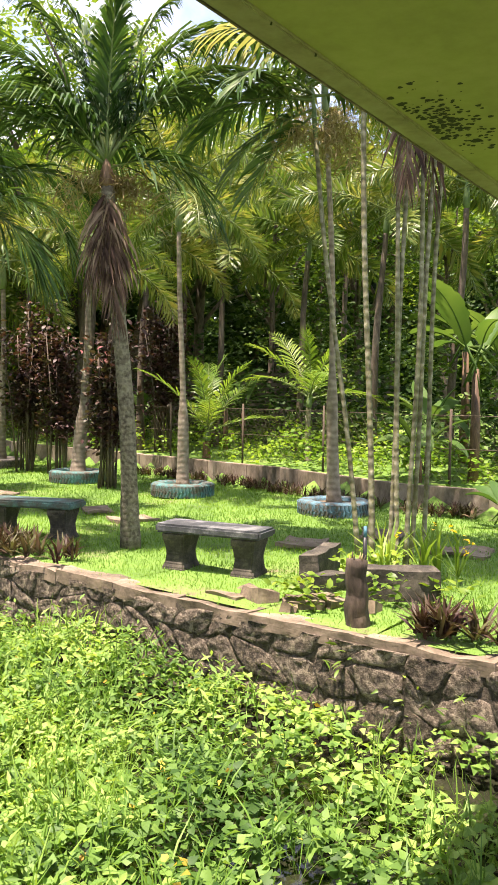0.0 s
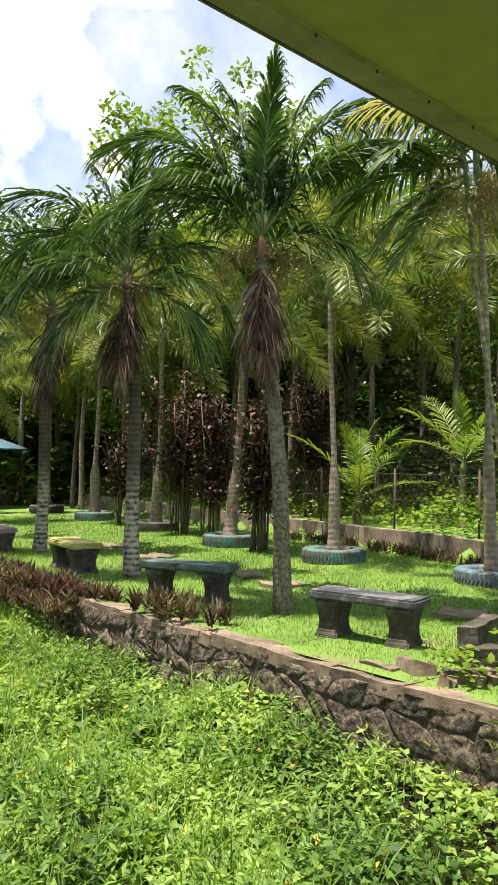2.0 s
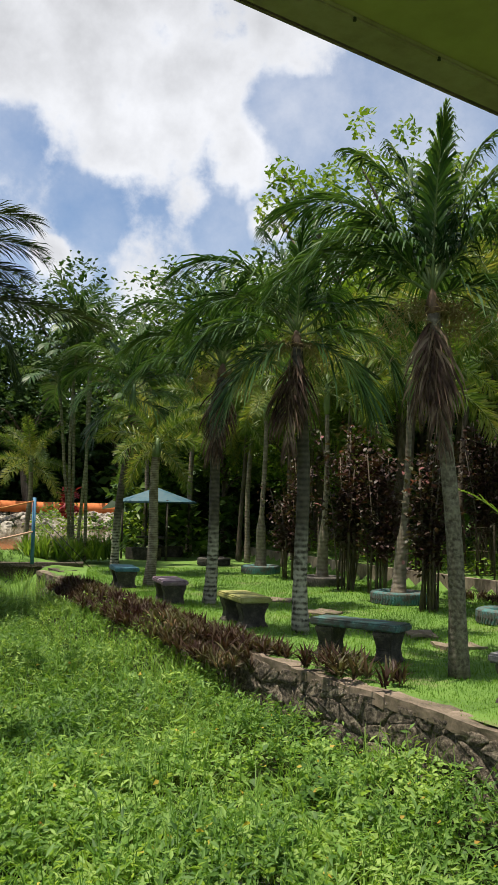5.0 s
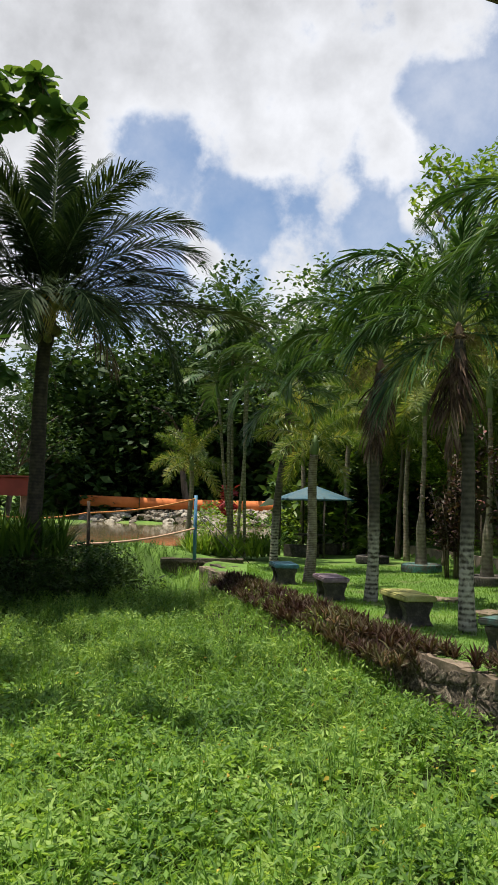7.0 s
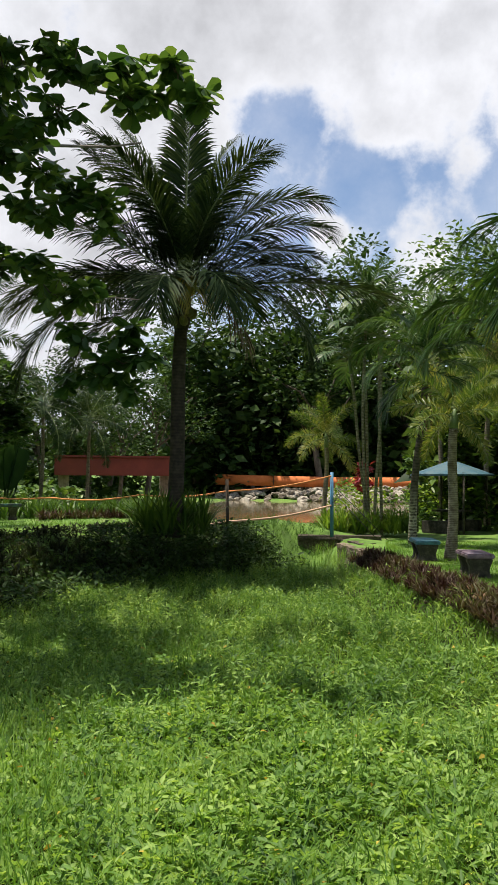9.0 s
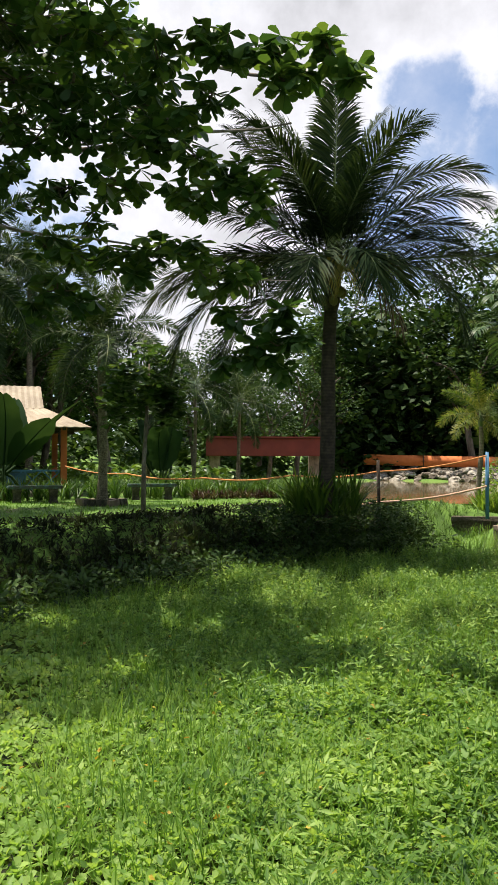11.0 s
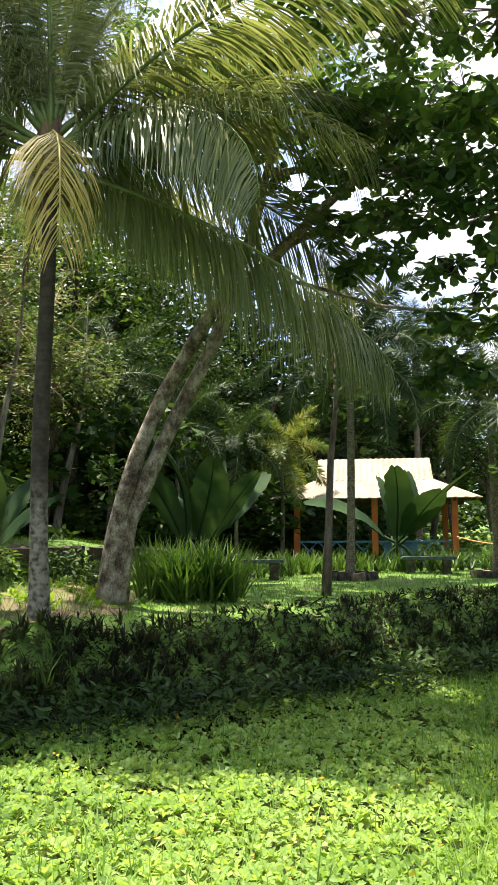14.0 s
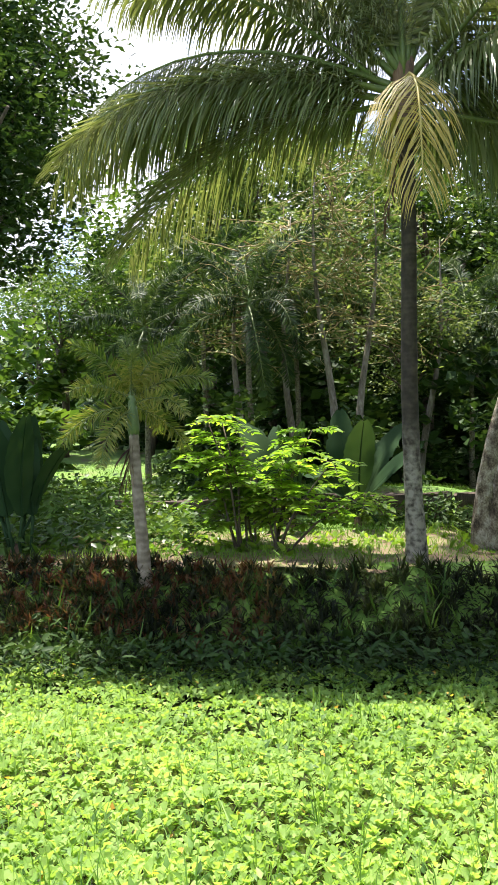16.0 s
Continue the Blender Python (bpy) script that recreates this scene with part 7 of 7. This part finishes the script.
for k in range(6):
    a = k * 2.4
    part("limb", tube_mesh("limb", [(.1, .2, 3.5 + .2 * k), (.1 + .35 * math.cos(a), .2 + .35 * math.sin(a), 3.85 + .2 * k), (.1 + .8 * math.cos(a), .2 + .8 * math.sin(a), 4.0 + .22 * k)], [.025, .016, .006], M["bark_mossy"], 5), slim)
bag = crown_bag([(.1 + .75 * math.cos(k * 2.4), .2 + .75 * math.sin(k * 2.4), 3.95 + .2 * k, .5) for k in range(6)] + [(.1, .2, 5.0, .55), (.1, .2, 4.4, .6)], 330, (.08, .17), LEAF, .8)
part("crown", bag.mesh("crown", M["tree_dark"]), slim)
root = thing("young_almond_tree", pose(-16.68, 10.31, .45), "young broad-leaved tree with a thin trunk on the island lawn", "tree")
part("trunk", tube_mesh("trunk", [(0, 0, -.05), (.1, -.05, 1.2), (.3, -.1, 2.4), (.4, -.1, 3.4)], [.06, .05, .04, .02], M["bark_tree"], 8), root)
bag = Bag()
for c in ((.4, -.1, 3.3, .8), (.1, .5, 2.9, .6), (.6, -.7, 2.8, .6), (-.1, -.5, 2.5, .5), (.6, .3, 2.4, .5)):
    v = rng.normal(0, 1, (52, 3))
    p = np.array(c[:3]) + v / np.linalg.norm(v, axis=1)[:, None] * c[3] * rng.uniform(.35, 1.1, 52)[:, None]
    leaves(bag, OBOV, np.repeat(p, 7, axis=0), (.16, .26), tilt=(-.5, .5), roll=.35)
part("crown", bag.mesh("crown", M["almond"]), root)

def build_tree_ring(x, y, radius):
    """Low kerb of rough stones round a palm foot."""
    z = float(ground_height(x, y))
    root = thing("stone_ring", pose(x, y, z), "low ring of mossy brown stones round a palm foot", "stone edging", "palm kerbs")
    n = int(radius * 2 * math.pi / .3)
    for k in range(n):
        a = 2 * math.pi * k / n
        part("stone", block("stone", (.17, .28, .2), M["bench_leg" if k % 3 else "flag"], 0, .04, k, 2), root, at=pose(radius * math.cos(a), radius * math.sin(a), .08, 0, 0, math.degrees(a)))


build_tree_ring(-20.3, 7.2, .6)
build_tree_ring(-20.4, 11.3, .6)
bag = Bag()
p = strip_of([(-15.6, 17.6), (-15.2, 19.2), (-14.9, 20.6)], 240, .7)
leaves(bag, BLADE, np.repeat(p, 6, axis=0) + rng.normal(0, .05, (len(p) * 6, 3)), (.12, .34), tilt=(.4, 1.4), wide=.7)
build_stuff("bank_grass", bag, "lily_dark", "rough green grass beside the sluice", "grass")
ISL = "concrete benches on the island"
BL = "dark teal painted concrete bench on the island lawn"
build_bench(pose(-22.2, 10.2, .5, 0, 0, 71), 1.5, .42, M["bench_teal"], BL, ISL, .48)
build_bench(pose(-22.0, 13.9, .5, 0, 0, 62), 1.5, .42, M["bench_teal"], BL, ISL, .48)
build_bench(pose(-20.8, 4.9, .5, 0, 0, 80), 1.4, .42, M["bench_teal"], BL, ISL, .5)


def build_pavilion():
    c, turn = (-28.3, 11.0), 69.0
    root = thing("pavilion", pose(*c, .5, 0, 0, turn), "open pavilion with orange posts and a cream two-tier metal roof", "pavilion")
    w, d = 6.9, 4.6
    for lo, hi, w0, d0, w1, d1, nm in ((2.28, 2.95, w / 2, d / 2, w * .29, d * .22, "lower_roof"), (2.93, 3.75, w * .29, d * .23, w * .283, .12, "upper_roof")):
        for (x0, y0), (x1, y1), (x2, y2), (x3, y3) in (((-w0, -d0), (w0, -d0), (w1, -d1), (-w1, -d1)), ((w0, -d0), (w0, d0), (w1, d1), (w1, -d1)),
                                                       ((w0, d0), (-w0, d0), (-w1, d1), (w1, d1)), ((-w0, d0), (-w0, -d0), (-w1, -d1), (-w1, d1))):
            n = 40
            v = []
            for i in range(n + 1):
                t = i / n
                o = .018 * (i % 2)
                a, b = (x0 + (x1 - x0) * t, y0 + (y1 - y0) * t, lo + o), (x3 + (x2 - x3) * t, y3 + (y2 - y3) * t, hi + o)
                v += [a, b, (a[0], a[1], a[2] - .03), (b[0], b[1], b[2] - .03)]
            f = []
            for i in range(n):
                k = i * 4
                f += [[k, k + 4, k + 5, k + 1], [k + 2, k + 3, k + 7, k + 6], [k, k + 2, k + 6, k + 4]]
            part(nm, mesh_of(nm, np.array(v), [np.array(f)], M["roof_sheet"], False), root, "cream corrugated roof sheet")
    for x in (-2.6, 0, 2.6):
        for y in (-1.8, 1.8):
            part("post", block("post", (.2, .2, 2.35), M["orange"], .012), root, "orange painted post", pose(x, y, 1.15))
    for y in (-1.8, 1.8):
        part("beam", block("beam", (6.6, .12, .16), M["wood"], .008), root, at=pose(0, y, 2.26))
    for x in (-2.6, 2.6):
        part("beam", block("beam", (.12, 3.9, .16), M["wood"], .008), root, at=pose(x, 0, 2.26))
    for s in (-1, 1):
        rail = part("railing", block("railing", (2.4, .05, .06), M["blue_paint"], .005), root, "blue painted railing", pose(s * 1.3, -1.8, .85))
        part("bottom_rail", block("bottom_rail", (2.4, .05, .05), M["blue_paint"], .005), rail, at=pose(0, 0, -.6))
        for k in range(4):
            for g in (-1, 1):
                part("brace", block("brace", (.75, .035, .035), M["blue_paint"], .004), rail, at=pose(-.9 + k * .6, 0, -.3, 0, g * 45, 0))
    part("floor", block("floor", (6.4, 4.4, .16), M["concrete"], .02), root, at=pose(0, 0, .02))
    part("table", block("table", (1.8, .8, .08), M["bench_blue"], .01), root, at=pose(.9, .2, .78))
    part("table_leg", block("table_leg", (1.2, .3, .74), M["blue_paint"], .01), root, at=pose(.9, .2, .38))


build_pavilion()
V = "traveller's palm with big upright paddle leaves on the island"
build_banana(-18.9, 3.1, 1.09, V, mat="bird", n=7, stem=.25, seed=41, name="travellers_palm", category="palm", rise=(.4, 1.4))
build_banana(-24.2, 10.1, 1.4, V, mat="bird", n=6, stem=.25, seed=42, name="travellers_palm", category="palm", rise=(.4, 1.4))
build_banana(-24.8, 16.0, 1.14, V, mat="bird", n=7, stem=.25, seed=43, name="travellers_palm", category="palm", rise=(.4, 1.4))
build_banana(-12.4, -6.2, 0.85, V, mat="bird", n=8, stem=.25, seed=44, name="travellers_palm", category="palm", rise=(1.0, 1.5))
build_banana(-15.9, -2.4, 0.81, V, mat="bird", n=5, stem=.25, seed=45, name="travellers_palm", category="palm", rise=(.4, 1.4))
build_banana(-16.2, -1.2, 0.76, V, mat="bird", n=5, stem=.25, seed=46, name="travellers_palm", category="palm", rise=(.4, 1.4))
bag = Bag()
rosettes(bag, strip_of([(-15.6, 1.6), (-14.9, 3.2)], 60, .6, .45), (.7, 1.3), 14, (.7, 1.45), .6)
build_stuff("tall_grass_clump", bag, "lily_dark", "tall clump of arching green strap leaves on the bank", "plants")
bag = Bag()
rosettes(bag, strip_of([(-20.5, 2.6), (-23.3, 7.0), (-23.9, 10.5), (-23.6, 14), (-21.6, 17.6), (-18.5, 18.6)], 330, .7, .5), (.45, .85), 12, (.6, 1.4), .7)
build_stuff("strap_leaf_lilies", bag, "lily_dark", "band of green strap-leaved lilies behind the island benches", "plants")
bag = Bag()
rosettes(bag, strip_of([(-21.8, 15.2), (-20.5, 17.6), (-18.8, 18.2)], 90, .4, .5), (.2, .4), 14)
build_stuff("rosette_plants", bag, "rhoeo", "purple rosette plants edging the island", "plants")

# ---- left corner: shrub, tall palm, terraces ----
build_palm("foxtail_palm", (-11.3, -3.75, .2), (-11.35, -3.9, 2.4), .1, "foxtail", 13, "foxtail palm with a smooth green-grey trunk on the bank", "palm", "", "bark_smooth", .62, 1, 0, .7, "shaft", 230, (-.5, 1.3), .02, 1.25, .7, 10)


def build_bright_shrub():
    root = thing("bright_shrub", pose(-13.0, -2.5, .55) @ Matrix.Scale(1.08, 4), "sunlit bright green shrub with feathery compound leaves", "shrub")
    wood, bag = Bag(), Bag()
    r = random.Random(8)
    for i in range(17):
        a, k = r.uniform(0, 6.28), r.uniform(.2, 1.35)
        top = Vector((math.cos(a) * k * .7, math.sin(a) * k * 1.2, r.uniform(.7, 2.1)))
        wood.add(*tube([(math.cos(a) * .15, math.sin(a) * .3, -.05), (top * .55)[:], top[:]], [.022, .016, .008], 5))
        for s in (.55, .72, .88, 1.0):
            c = np.array(top * s)
            for j in range(3):
                az, el = r.uniform(0, 6.28), r.uniform(-.1, .5)
                d = np.array([math.cos(az) * math.cos(el), math.sin(az) * math.cos(el), math.sin(el)])
                t = np.linspace(.15, 1, 8)
                p = c + d * t[:, None] * .5 - np.array([0, 0, .18]) * (t ** 2)[:, None]
                wood.add(*tube([c, p[3], p[7]], [.006, .005, .003], 3, False))
                for sg in (-1, 1):
                    leaves(bag, LEAF, p, (.12, .2), az=np.full(8, az + sg * 1.15), tilt=(-.35, .15), roll=.25, wide=.85)
    part("branch_work", wood.mesh("branch_work", M["bark_mossy"]), root)
    part("foliage", bag.mesh("foliage", M["bright"]), root)


build_bright_shrub()
bag = Bag()
p = strip_of([(-13.2, -6.5), (-13.6, -3.5), (-13.6, -.5), (-14.6, 1.2)], 110, 1.1)
leaves(bag, LEAF, np.repeat(p, 6, axis=0) + rng.normal(0, .05, (len(p) * 6, 3)), (.1, .25), tilt=(.1, 1.1), wide=.7)
build_stuff("bed_plants", bag, "shrub", "small green bedding plants on bare earth", "plants")
rows = []
for t in np.linspace(0, 1, 7):
    for u in np.linspace(0, 3, 30):
        a = [np.interp(u, range(4), q) for q in ((-11.75, -11.6, -11.8, -12.9), (-9.5, -4, -.5, 1.1))]
        b = [np.interp(u, range(4), q) for q in ((-15.2, -15.4, -15.8, -15.6), (-9.5, -3, 0, 1.5))]
        rows.append((a[0] + (b[0] - a[0]) * t, a[1] + (b[1] - a[1]) * t))
rows = np.array(rows)
path_faces = np.array([[i * 30 + j, i * 30 + j + 1, i * 30 + j + 31, i * 30 + j + 30] for i in range(6) for j in range(29)])
tagged(new("path", mesh_of("path", np.column_stack([rows, ground_height(rows[:, 0], rows[:, 1]) + .012]), [path_faces], M["bare"])), "bare trodden earth between beds", "path", kind="structure")
for k, (x, y, s) in enumerate([(-16.0, .2, .8), (-16.6, -1.0, .7), (-16.3, -3.8, .7), (-16.5, -5.4, .8), (-16.8, 1.5, .7)]):
    bag = crown_bag([(x, y, 1.05, s * .75), (x + .4, y + .7, .95, s * .5)], 900, (.08, .17), FLAT, .6)
    tagged(new("bed_shrub", bag.mesh("bed_shrub", M["tree" if k % 2 else "tree_dark"])), "low leafy shrub on the planted terrace", "shrub", "terrace shrubs")
bag = Bag()
p = strip_of([(-12.6, -8), (-12.5, -4), (-12.9, -1), (-13.8, .8)], 420, .5)
leaves(bag, BLADE, np.repeat(p, 5, axis=0) + rng.normal(0, .04, (len(p) * 5, 3)), (.08, .2), tilt=(.4, 1.4), wide=.9)
p = strip_of([(-14.9, -8), (-15.0, -3), (-15.2, .6)], 420, .6)
leaves(bag, BLADE, np.repeat(p, 5, axis=0) + rng.normal(0, .04, (len(p) * 5, 3)), (.08, .22), tilt=(.4, 1.4), wide=.9)
build_stuff("path_grass", bag, "turf", "rough green grass creeping over the earth path", "grass")
terr = thing("terrace_edge", Matrix(), "dark earth terrace edge with mossy top", "terrace")
for k, (x, y, a, ln, at) in enumerate([(-18.0, -1.0, 82, 3.2, 1.15), (-17.6, -4.6, 86, 3.6, 1.1), (-18.2, 1.9, 95, 2.4, 1.1)]):
    part("slab", block("slab", (ln, .6, .5), M["wood"], 0, .1, k, 4), terr, at=pose(x, y, at, 0, 0, a))
br = thing("bleached_branch", pose(-13.0, -5.3, .7), "pale bleached forked branch lying on the bank", "branch")
part("limb", tube_mesh("limb", [(-.2, 0, 0), (0, .02, .08), (.05, .2, .16), (0, .34, .12)], [.035, .04, .03, .015], M["fruit"], 6), br)
part("limb", tube_mesh("limb", [(0, .05, .1), (.02, -.12, .2), (.04, -.2, .18)], [.03, .022, .012], M["fruit"], 6), br)


def build_twiggy_tree(x, y, h, seed):
    """A thin tree with many bare pale twigs and few leaves."""
    r = random.Random(seed)
    z = float(ground_height(x, y))
    root = thing("twiggy_tree", pose(x, y, z), "thin tree with pale bare twigs and few leaves", "tree")
    part("trunk", tube_mesh("trunk", wavy_path((0, 0, -.2), (r.uniform(-.6, .6), r.uniform(-.8, .8), h), 12, .12, seed), np.linspace(.12, .008, 12), M["bark_tree"], 7), root)
    wood, pts = Bag(), []
    for i in range(44):
        zz = r.uniform(.4, 1) ** .8 * h
        a, ln = r.uniform(0, 6.28), r.uniform(.7, 1.9)
        p = np.array([r.uniform(-.1, .1), r.uniform(-.1, .1), zz])
        path = [p]
        d = np.array([math.cos(a), math.sin(a), r.uniform(-.2, .6)])
        for s in range(6):
            d = d + np.array([r.gauss(0, .28), r.gauss(0, .28), r.gauss(0, .25)])
            path.append(path[-1] + d / np.linalg.norm(d) * ln / 6)
            pts.append(path[-1])
            if s > 1:
                e = d + np.array([r.gauss(0, .9), r.gauss(0, .9), r.gauss(0, .7)])
                q = path[-1] + e / np.linalg.norm(e) * r.uniform(.2, .5)
                wood.add(*tube([path[-1], q], [.007, .003], 3, False))
                pts.append(q)
        wood.add(*tube(path, np.linspace(.02, .005, 7), 4, False))
    part("twig_work", wood.mesh("twig_work", M["fruit"]), root, "tangle of pale bare twigs")
    bag = Bag()
    leaves(bag, FLAT, np.repeat(np.array(pts), 2, axis=0) + rng.normal(0, .1, (len(pts) * 2, 3)), (.08, .16), tilt=(-.8, .5))
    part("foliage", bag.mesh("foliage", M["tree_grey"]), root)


for k, (az, r, h) in enumerate([(95.5, 19.5, 7.5), (93.8, 20, 7.0), (98, 21, 6.5), (90, 22, 6.5), (101.5, 20.5, 6.0)]):
    b = spot(az, r)
    build_twiggy_tree(b.x, b.y, h, 300 + k)
for k, (az, r, h, s) in enumerate([(86.5, 24, 4.2, 1.2), (90, 26, 4.8, 1.2), (98, 22, 4.6, 1.1), (101, 20, 4.0, 1.2), (82, 25, 3.4, 1.1), (78, 27, 3.6, 1.1), (104, 24, 5.0, 1.2), (94, 27, 4.4, 1.2), (75, 28, 3.4, 1.1), (70, 36, 4.4, 1.2), (55, 32, 3.6, 1.1), (52, 33, 3.4, 1.1), (58, 30, 3.0, 1.0), (108, 22, 3.6, 1.2)]):
    b = spot(az, r)
    b.z = float(ground_height(b.x, b.y))
    # outside these bearings the same palm takes fronds darkened for shade
    build_palm("foxtail_palm", b[:], (b.x + .15, b.y, b.z + h), .08, "foxtail" if az < 47 or 74 < az < 77 else "foxtail_shaded", 13, FOX, "palm", "forest edge palms", "bark", s, 0, 0, .7, "shaft", 250 + k, (-.8, 1.3), .05, 1.25, .7, 7)
# most woods take the dark tone, with forest shade put into the leaf colour
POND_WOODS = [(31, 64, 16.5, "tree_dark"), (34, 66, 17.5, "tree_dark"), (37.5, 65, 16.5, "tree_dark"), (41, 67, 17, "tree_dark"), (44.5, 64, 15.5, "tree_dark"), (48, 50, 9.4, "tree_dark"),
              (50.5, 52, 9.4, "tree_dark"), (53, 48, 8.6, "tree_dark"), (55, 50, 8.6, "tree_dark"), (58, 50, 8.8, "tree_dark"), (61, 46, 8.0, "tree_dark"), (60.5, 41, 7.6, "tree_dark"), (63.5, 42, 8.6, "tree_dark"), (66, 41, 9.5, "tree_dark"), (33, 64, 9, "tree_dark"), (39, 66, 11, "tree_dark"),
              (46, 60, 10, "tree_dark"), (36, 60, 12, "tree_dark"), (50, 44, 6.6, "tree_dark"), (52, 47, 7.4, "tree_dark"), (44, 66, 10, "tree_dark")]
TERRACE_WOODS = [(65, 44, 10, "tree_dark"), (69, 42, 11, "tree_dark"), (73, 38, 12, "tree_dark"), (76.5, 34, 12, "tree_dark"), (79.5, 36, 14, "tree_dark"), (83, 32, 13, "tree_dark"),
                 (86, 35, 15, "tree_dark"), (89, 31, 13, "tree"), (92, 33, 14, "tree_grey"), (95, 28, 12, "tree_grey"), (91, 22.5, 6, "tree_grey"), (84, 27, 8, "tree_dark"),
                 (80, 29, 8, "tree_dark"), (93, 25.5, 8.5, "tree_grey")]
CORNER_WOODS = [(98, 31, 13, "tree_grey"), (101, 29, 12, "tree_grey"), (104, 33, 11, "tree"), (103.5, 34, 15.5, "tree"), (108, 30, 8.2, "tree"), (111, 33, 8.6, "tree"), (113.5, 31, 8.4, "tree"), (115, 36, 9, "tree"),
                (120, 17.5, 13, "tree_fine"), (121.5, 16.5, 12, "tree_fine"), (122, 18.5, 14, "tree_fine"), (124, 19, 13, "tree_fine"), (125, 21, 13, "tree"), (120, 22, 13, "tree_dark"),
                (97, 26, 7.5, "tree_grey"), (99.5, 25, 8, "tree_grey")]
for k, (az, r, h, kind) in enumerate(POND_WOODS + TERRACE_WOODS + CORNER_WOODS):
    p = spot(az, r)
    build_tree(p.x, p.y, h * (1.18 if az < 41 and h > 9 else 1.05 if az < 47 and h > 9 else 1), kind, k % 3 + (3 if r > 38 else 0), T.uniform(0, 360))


def build_undergrowth(a0, a1, r0, r1, n, top, mat, label, size=(.25, .5)):
    az, r = np.radians(rng.uniform(a0, a1, n)), rng.uniform(r0, r1, n)
    x, y = -r * np.sin(az), r * np.cos(az)
    ok = ~inside(FAR_POND, x, y)
    x, y = x[ok], y[ok]
    if 1.5 < top < 6:
        # leaves gathered into bushes
        k = max(12, len(x) // 110)
        pick = rng.integers(0, k, len(x))
        v = rng.normal(0, 1, (len(x), 3))
        v /= np.linalg.norm(v, axis=1)[:, None]
        rad = rng.uniform(.11, .24, k)[pick] * (top + 1.2) * rng.uniform(.5, 1, len(x))
        x, y = x[:k][pick] + v[:, 0] * rad, y[:k][pick] + v[:, 1] * rad
        z = ground_height(x, y) + (rng.uniform(0, 1, k) ** 1.1 * top)[pick] + v[:, 2] * rad * .8
        p = np.column_stack([x, y, np.maximum(z, ground_height(x, y))])
    else:
        p = np.column_stack([x, y, ground_height(x, y) + rng.uniform(0, 1, len(x)) ** 1.2 * top])
    bag = Bag()
    leaves(bag, FLAT, p, size, tilt=(-.7, .7), roll=.6, wide=1.3)
    build_stuff("undergrowth", bag, mat, label, "plants")


# dark-toned leaves here hold the shade of the forest interior in their colour
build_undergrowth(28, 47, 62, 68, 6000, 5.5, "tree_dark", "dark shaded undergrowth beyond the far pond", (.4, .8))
build_undergrowth(46, 72, 49, 58, 6000, 4.5, "tree_dark", "green undergrowth beyond the far pond, toned dark for shade", (.35, .7))
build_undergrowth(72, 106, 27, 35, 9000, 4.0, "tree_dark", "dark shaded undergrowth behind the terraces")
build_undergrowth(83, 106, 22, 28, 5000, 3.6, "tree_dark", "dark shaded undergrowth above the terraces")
build_undergrowth(85, 107, 19, 24, 3000, 2.2, "tree_dark", "green undergrowth above the terraces, toned dark for shade", (.16, .32))
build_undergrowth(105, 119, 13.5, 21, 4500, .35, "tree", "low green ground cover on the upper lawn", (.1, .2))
build_undergrowth(42, 54, 44, 49, 3500, 4.0, "tree_dark", "green undergrowth on the far bank, toned dark for shade", (.25, .45))
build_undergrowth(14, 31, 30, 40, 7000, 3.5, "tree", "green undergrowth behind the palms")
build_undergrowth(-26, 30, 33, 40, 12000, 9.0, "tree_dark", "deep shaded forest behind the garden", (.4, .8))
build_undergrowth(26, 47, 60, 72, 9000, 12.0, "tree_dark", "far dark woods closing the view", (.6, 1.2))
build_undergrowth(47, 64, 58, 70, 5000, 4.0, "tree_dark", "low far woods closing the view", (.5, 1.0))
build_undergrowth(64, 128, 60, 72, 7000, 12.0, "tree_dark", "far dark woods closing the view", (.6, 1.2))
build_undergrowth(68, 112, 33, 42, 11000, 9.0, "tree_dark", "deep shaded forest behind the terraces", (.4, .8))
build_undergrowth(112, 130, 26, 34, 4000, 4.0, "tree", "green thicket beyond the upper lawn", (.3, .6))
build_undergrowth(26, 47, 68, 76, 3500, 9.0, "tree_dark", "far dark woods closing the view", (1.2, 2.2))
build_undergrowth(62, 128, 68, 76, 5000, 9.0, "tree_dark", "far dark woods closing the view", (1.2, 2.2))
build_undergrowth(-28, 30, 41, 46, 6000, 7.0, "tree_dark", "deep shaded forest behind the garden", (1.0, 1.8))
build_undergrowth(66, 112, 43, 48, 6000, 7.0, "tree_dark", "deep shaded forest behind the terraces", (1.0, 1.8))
build_undergrowth(50, 70, 31, 37, 2500, 1.0, "tree", "low green plants behind the pavilion", (.2, .4))
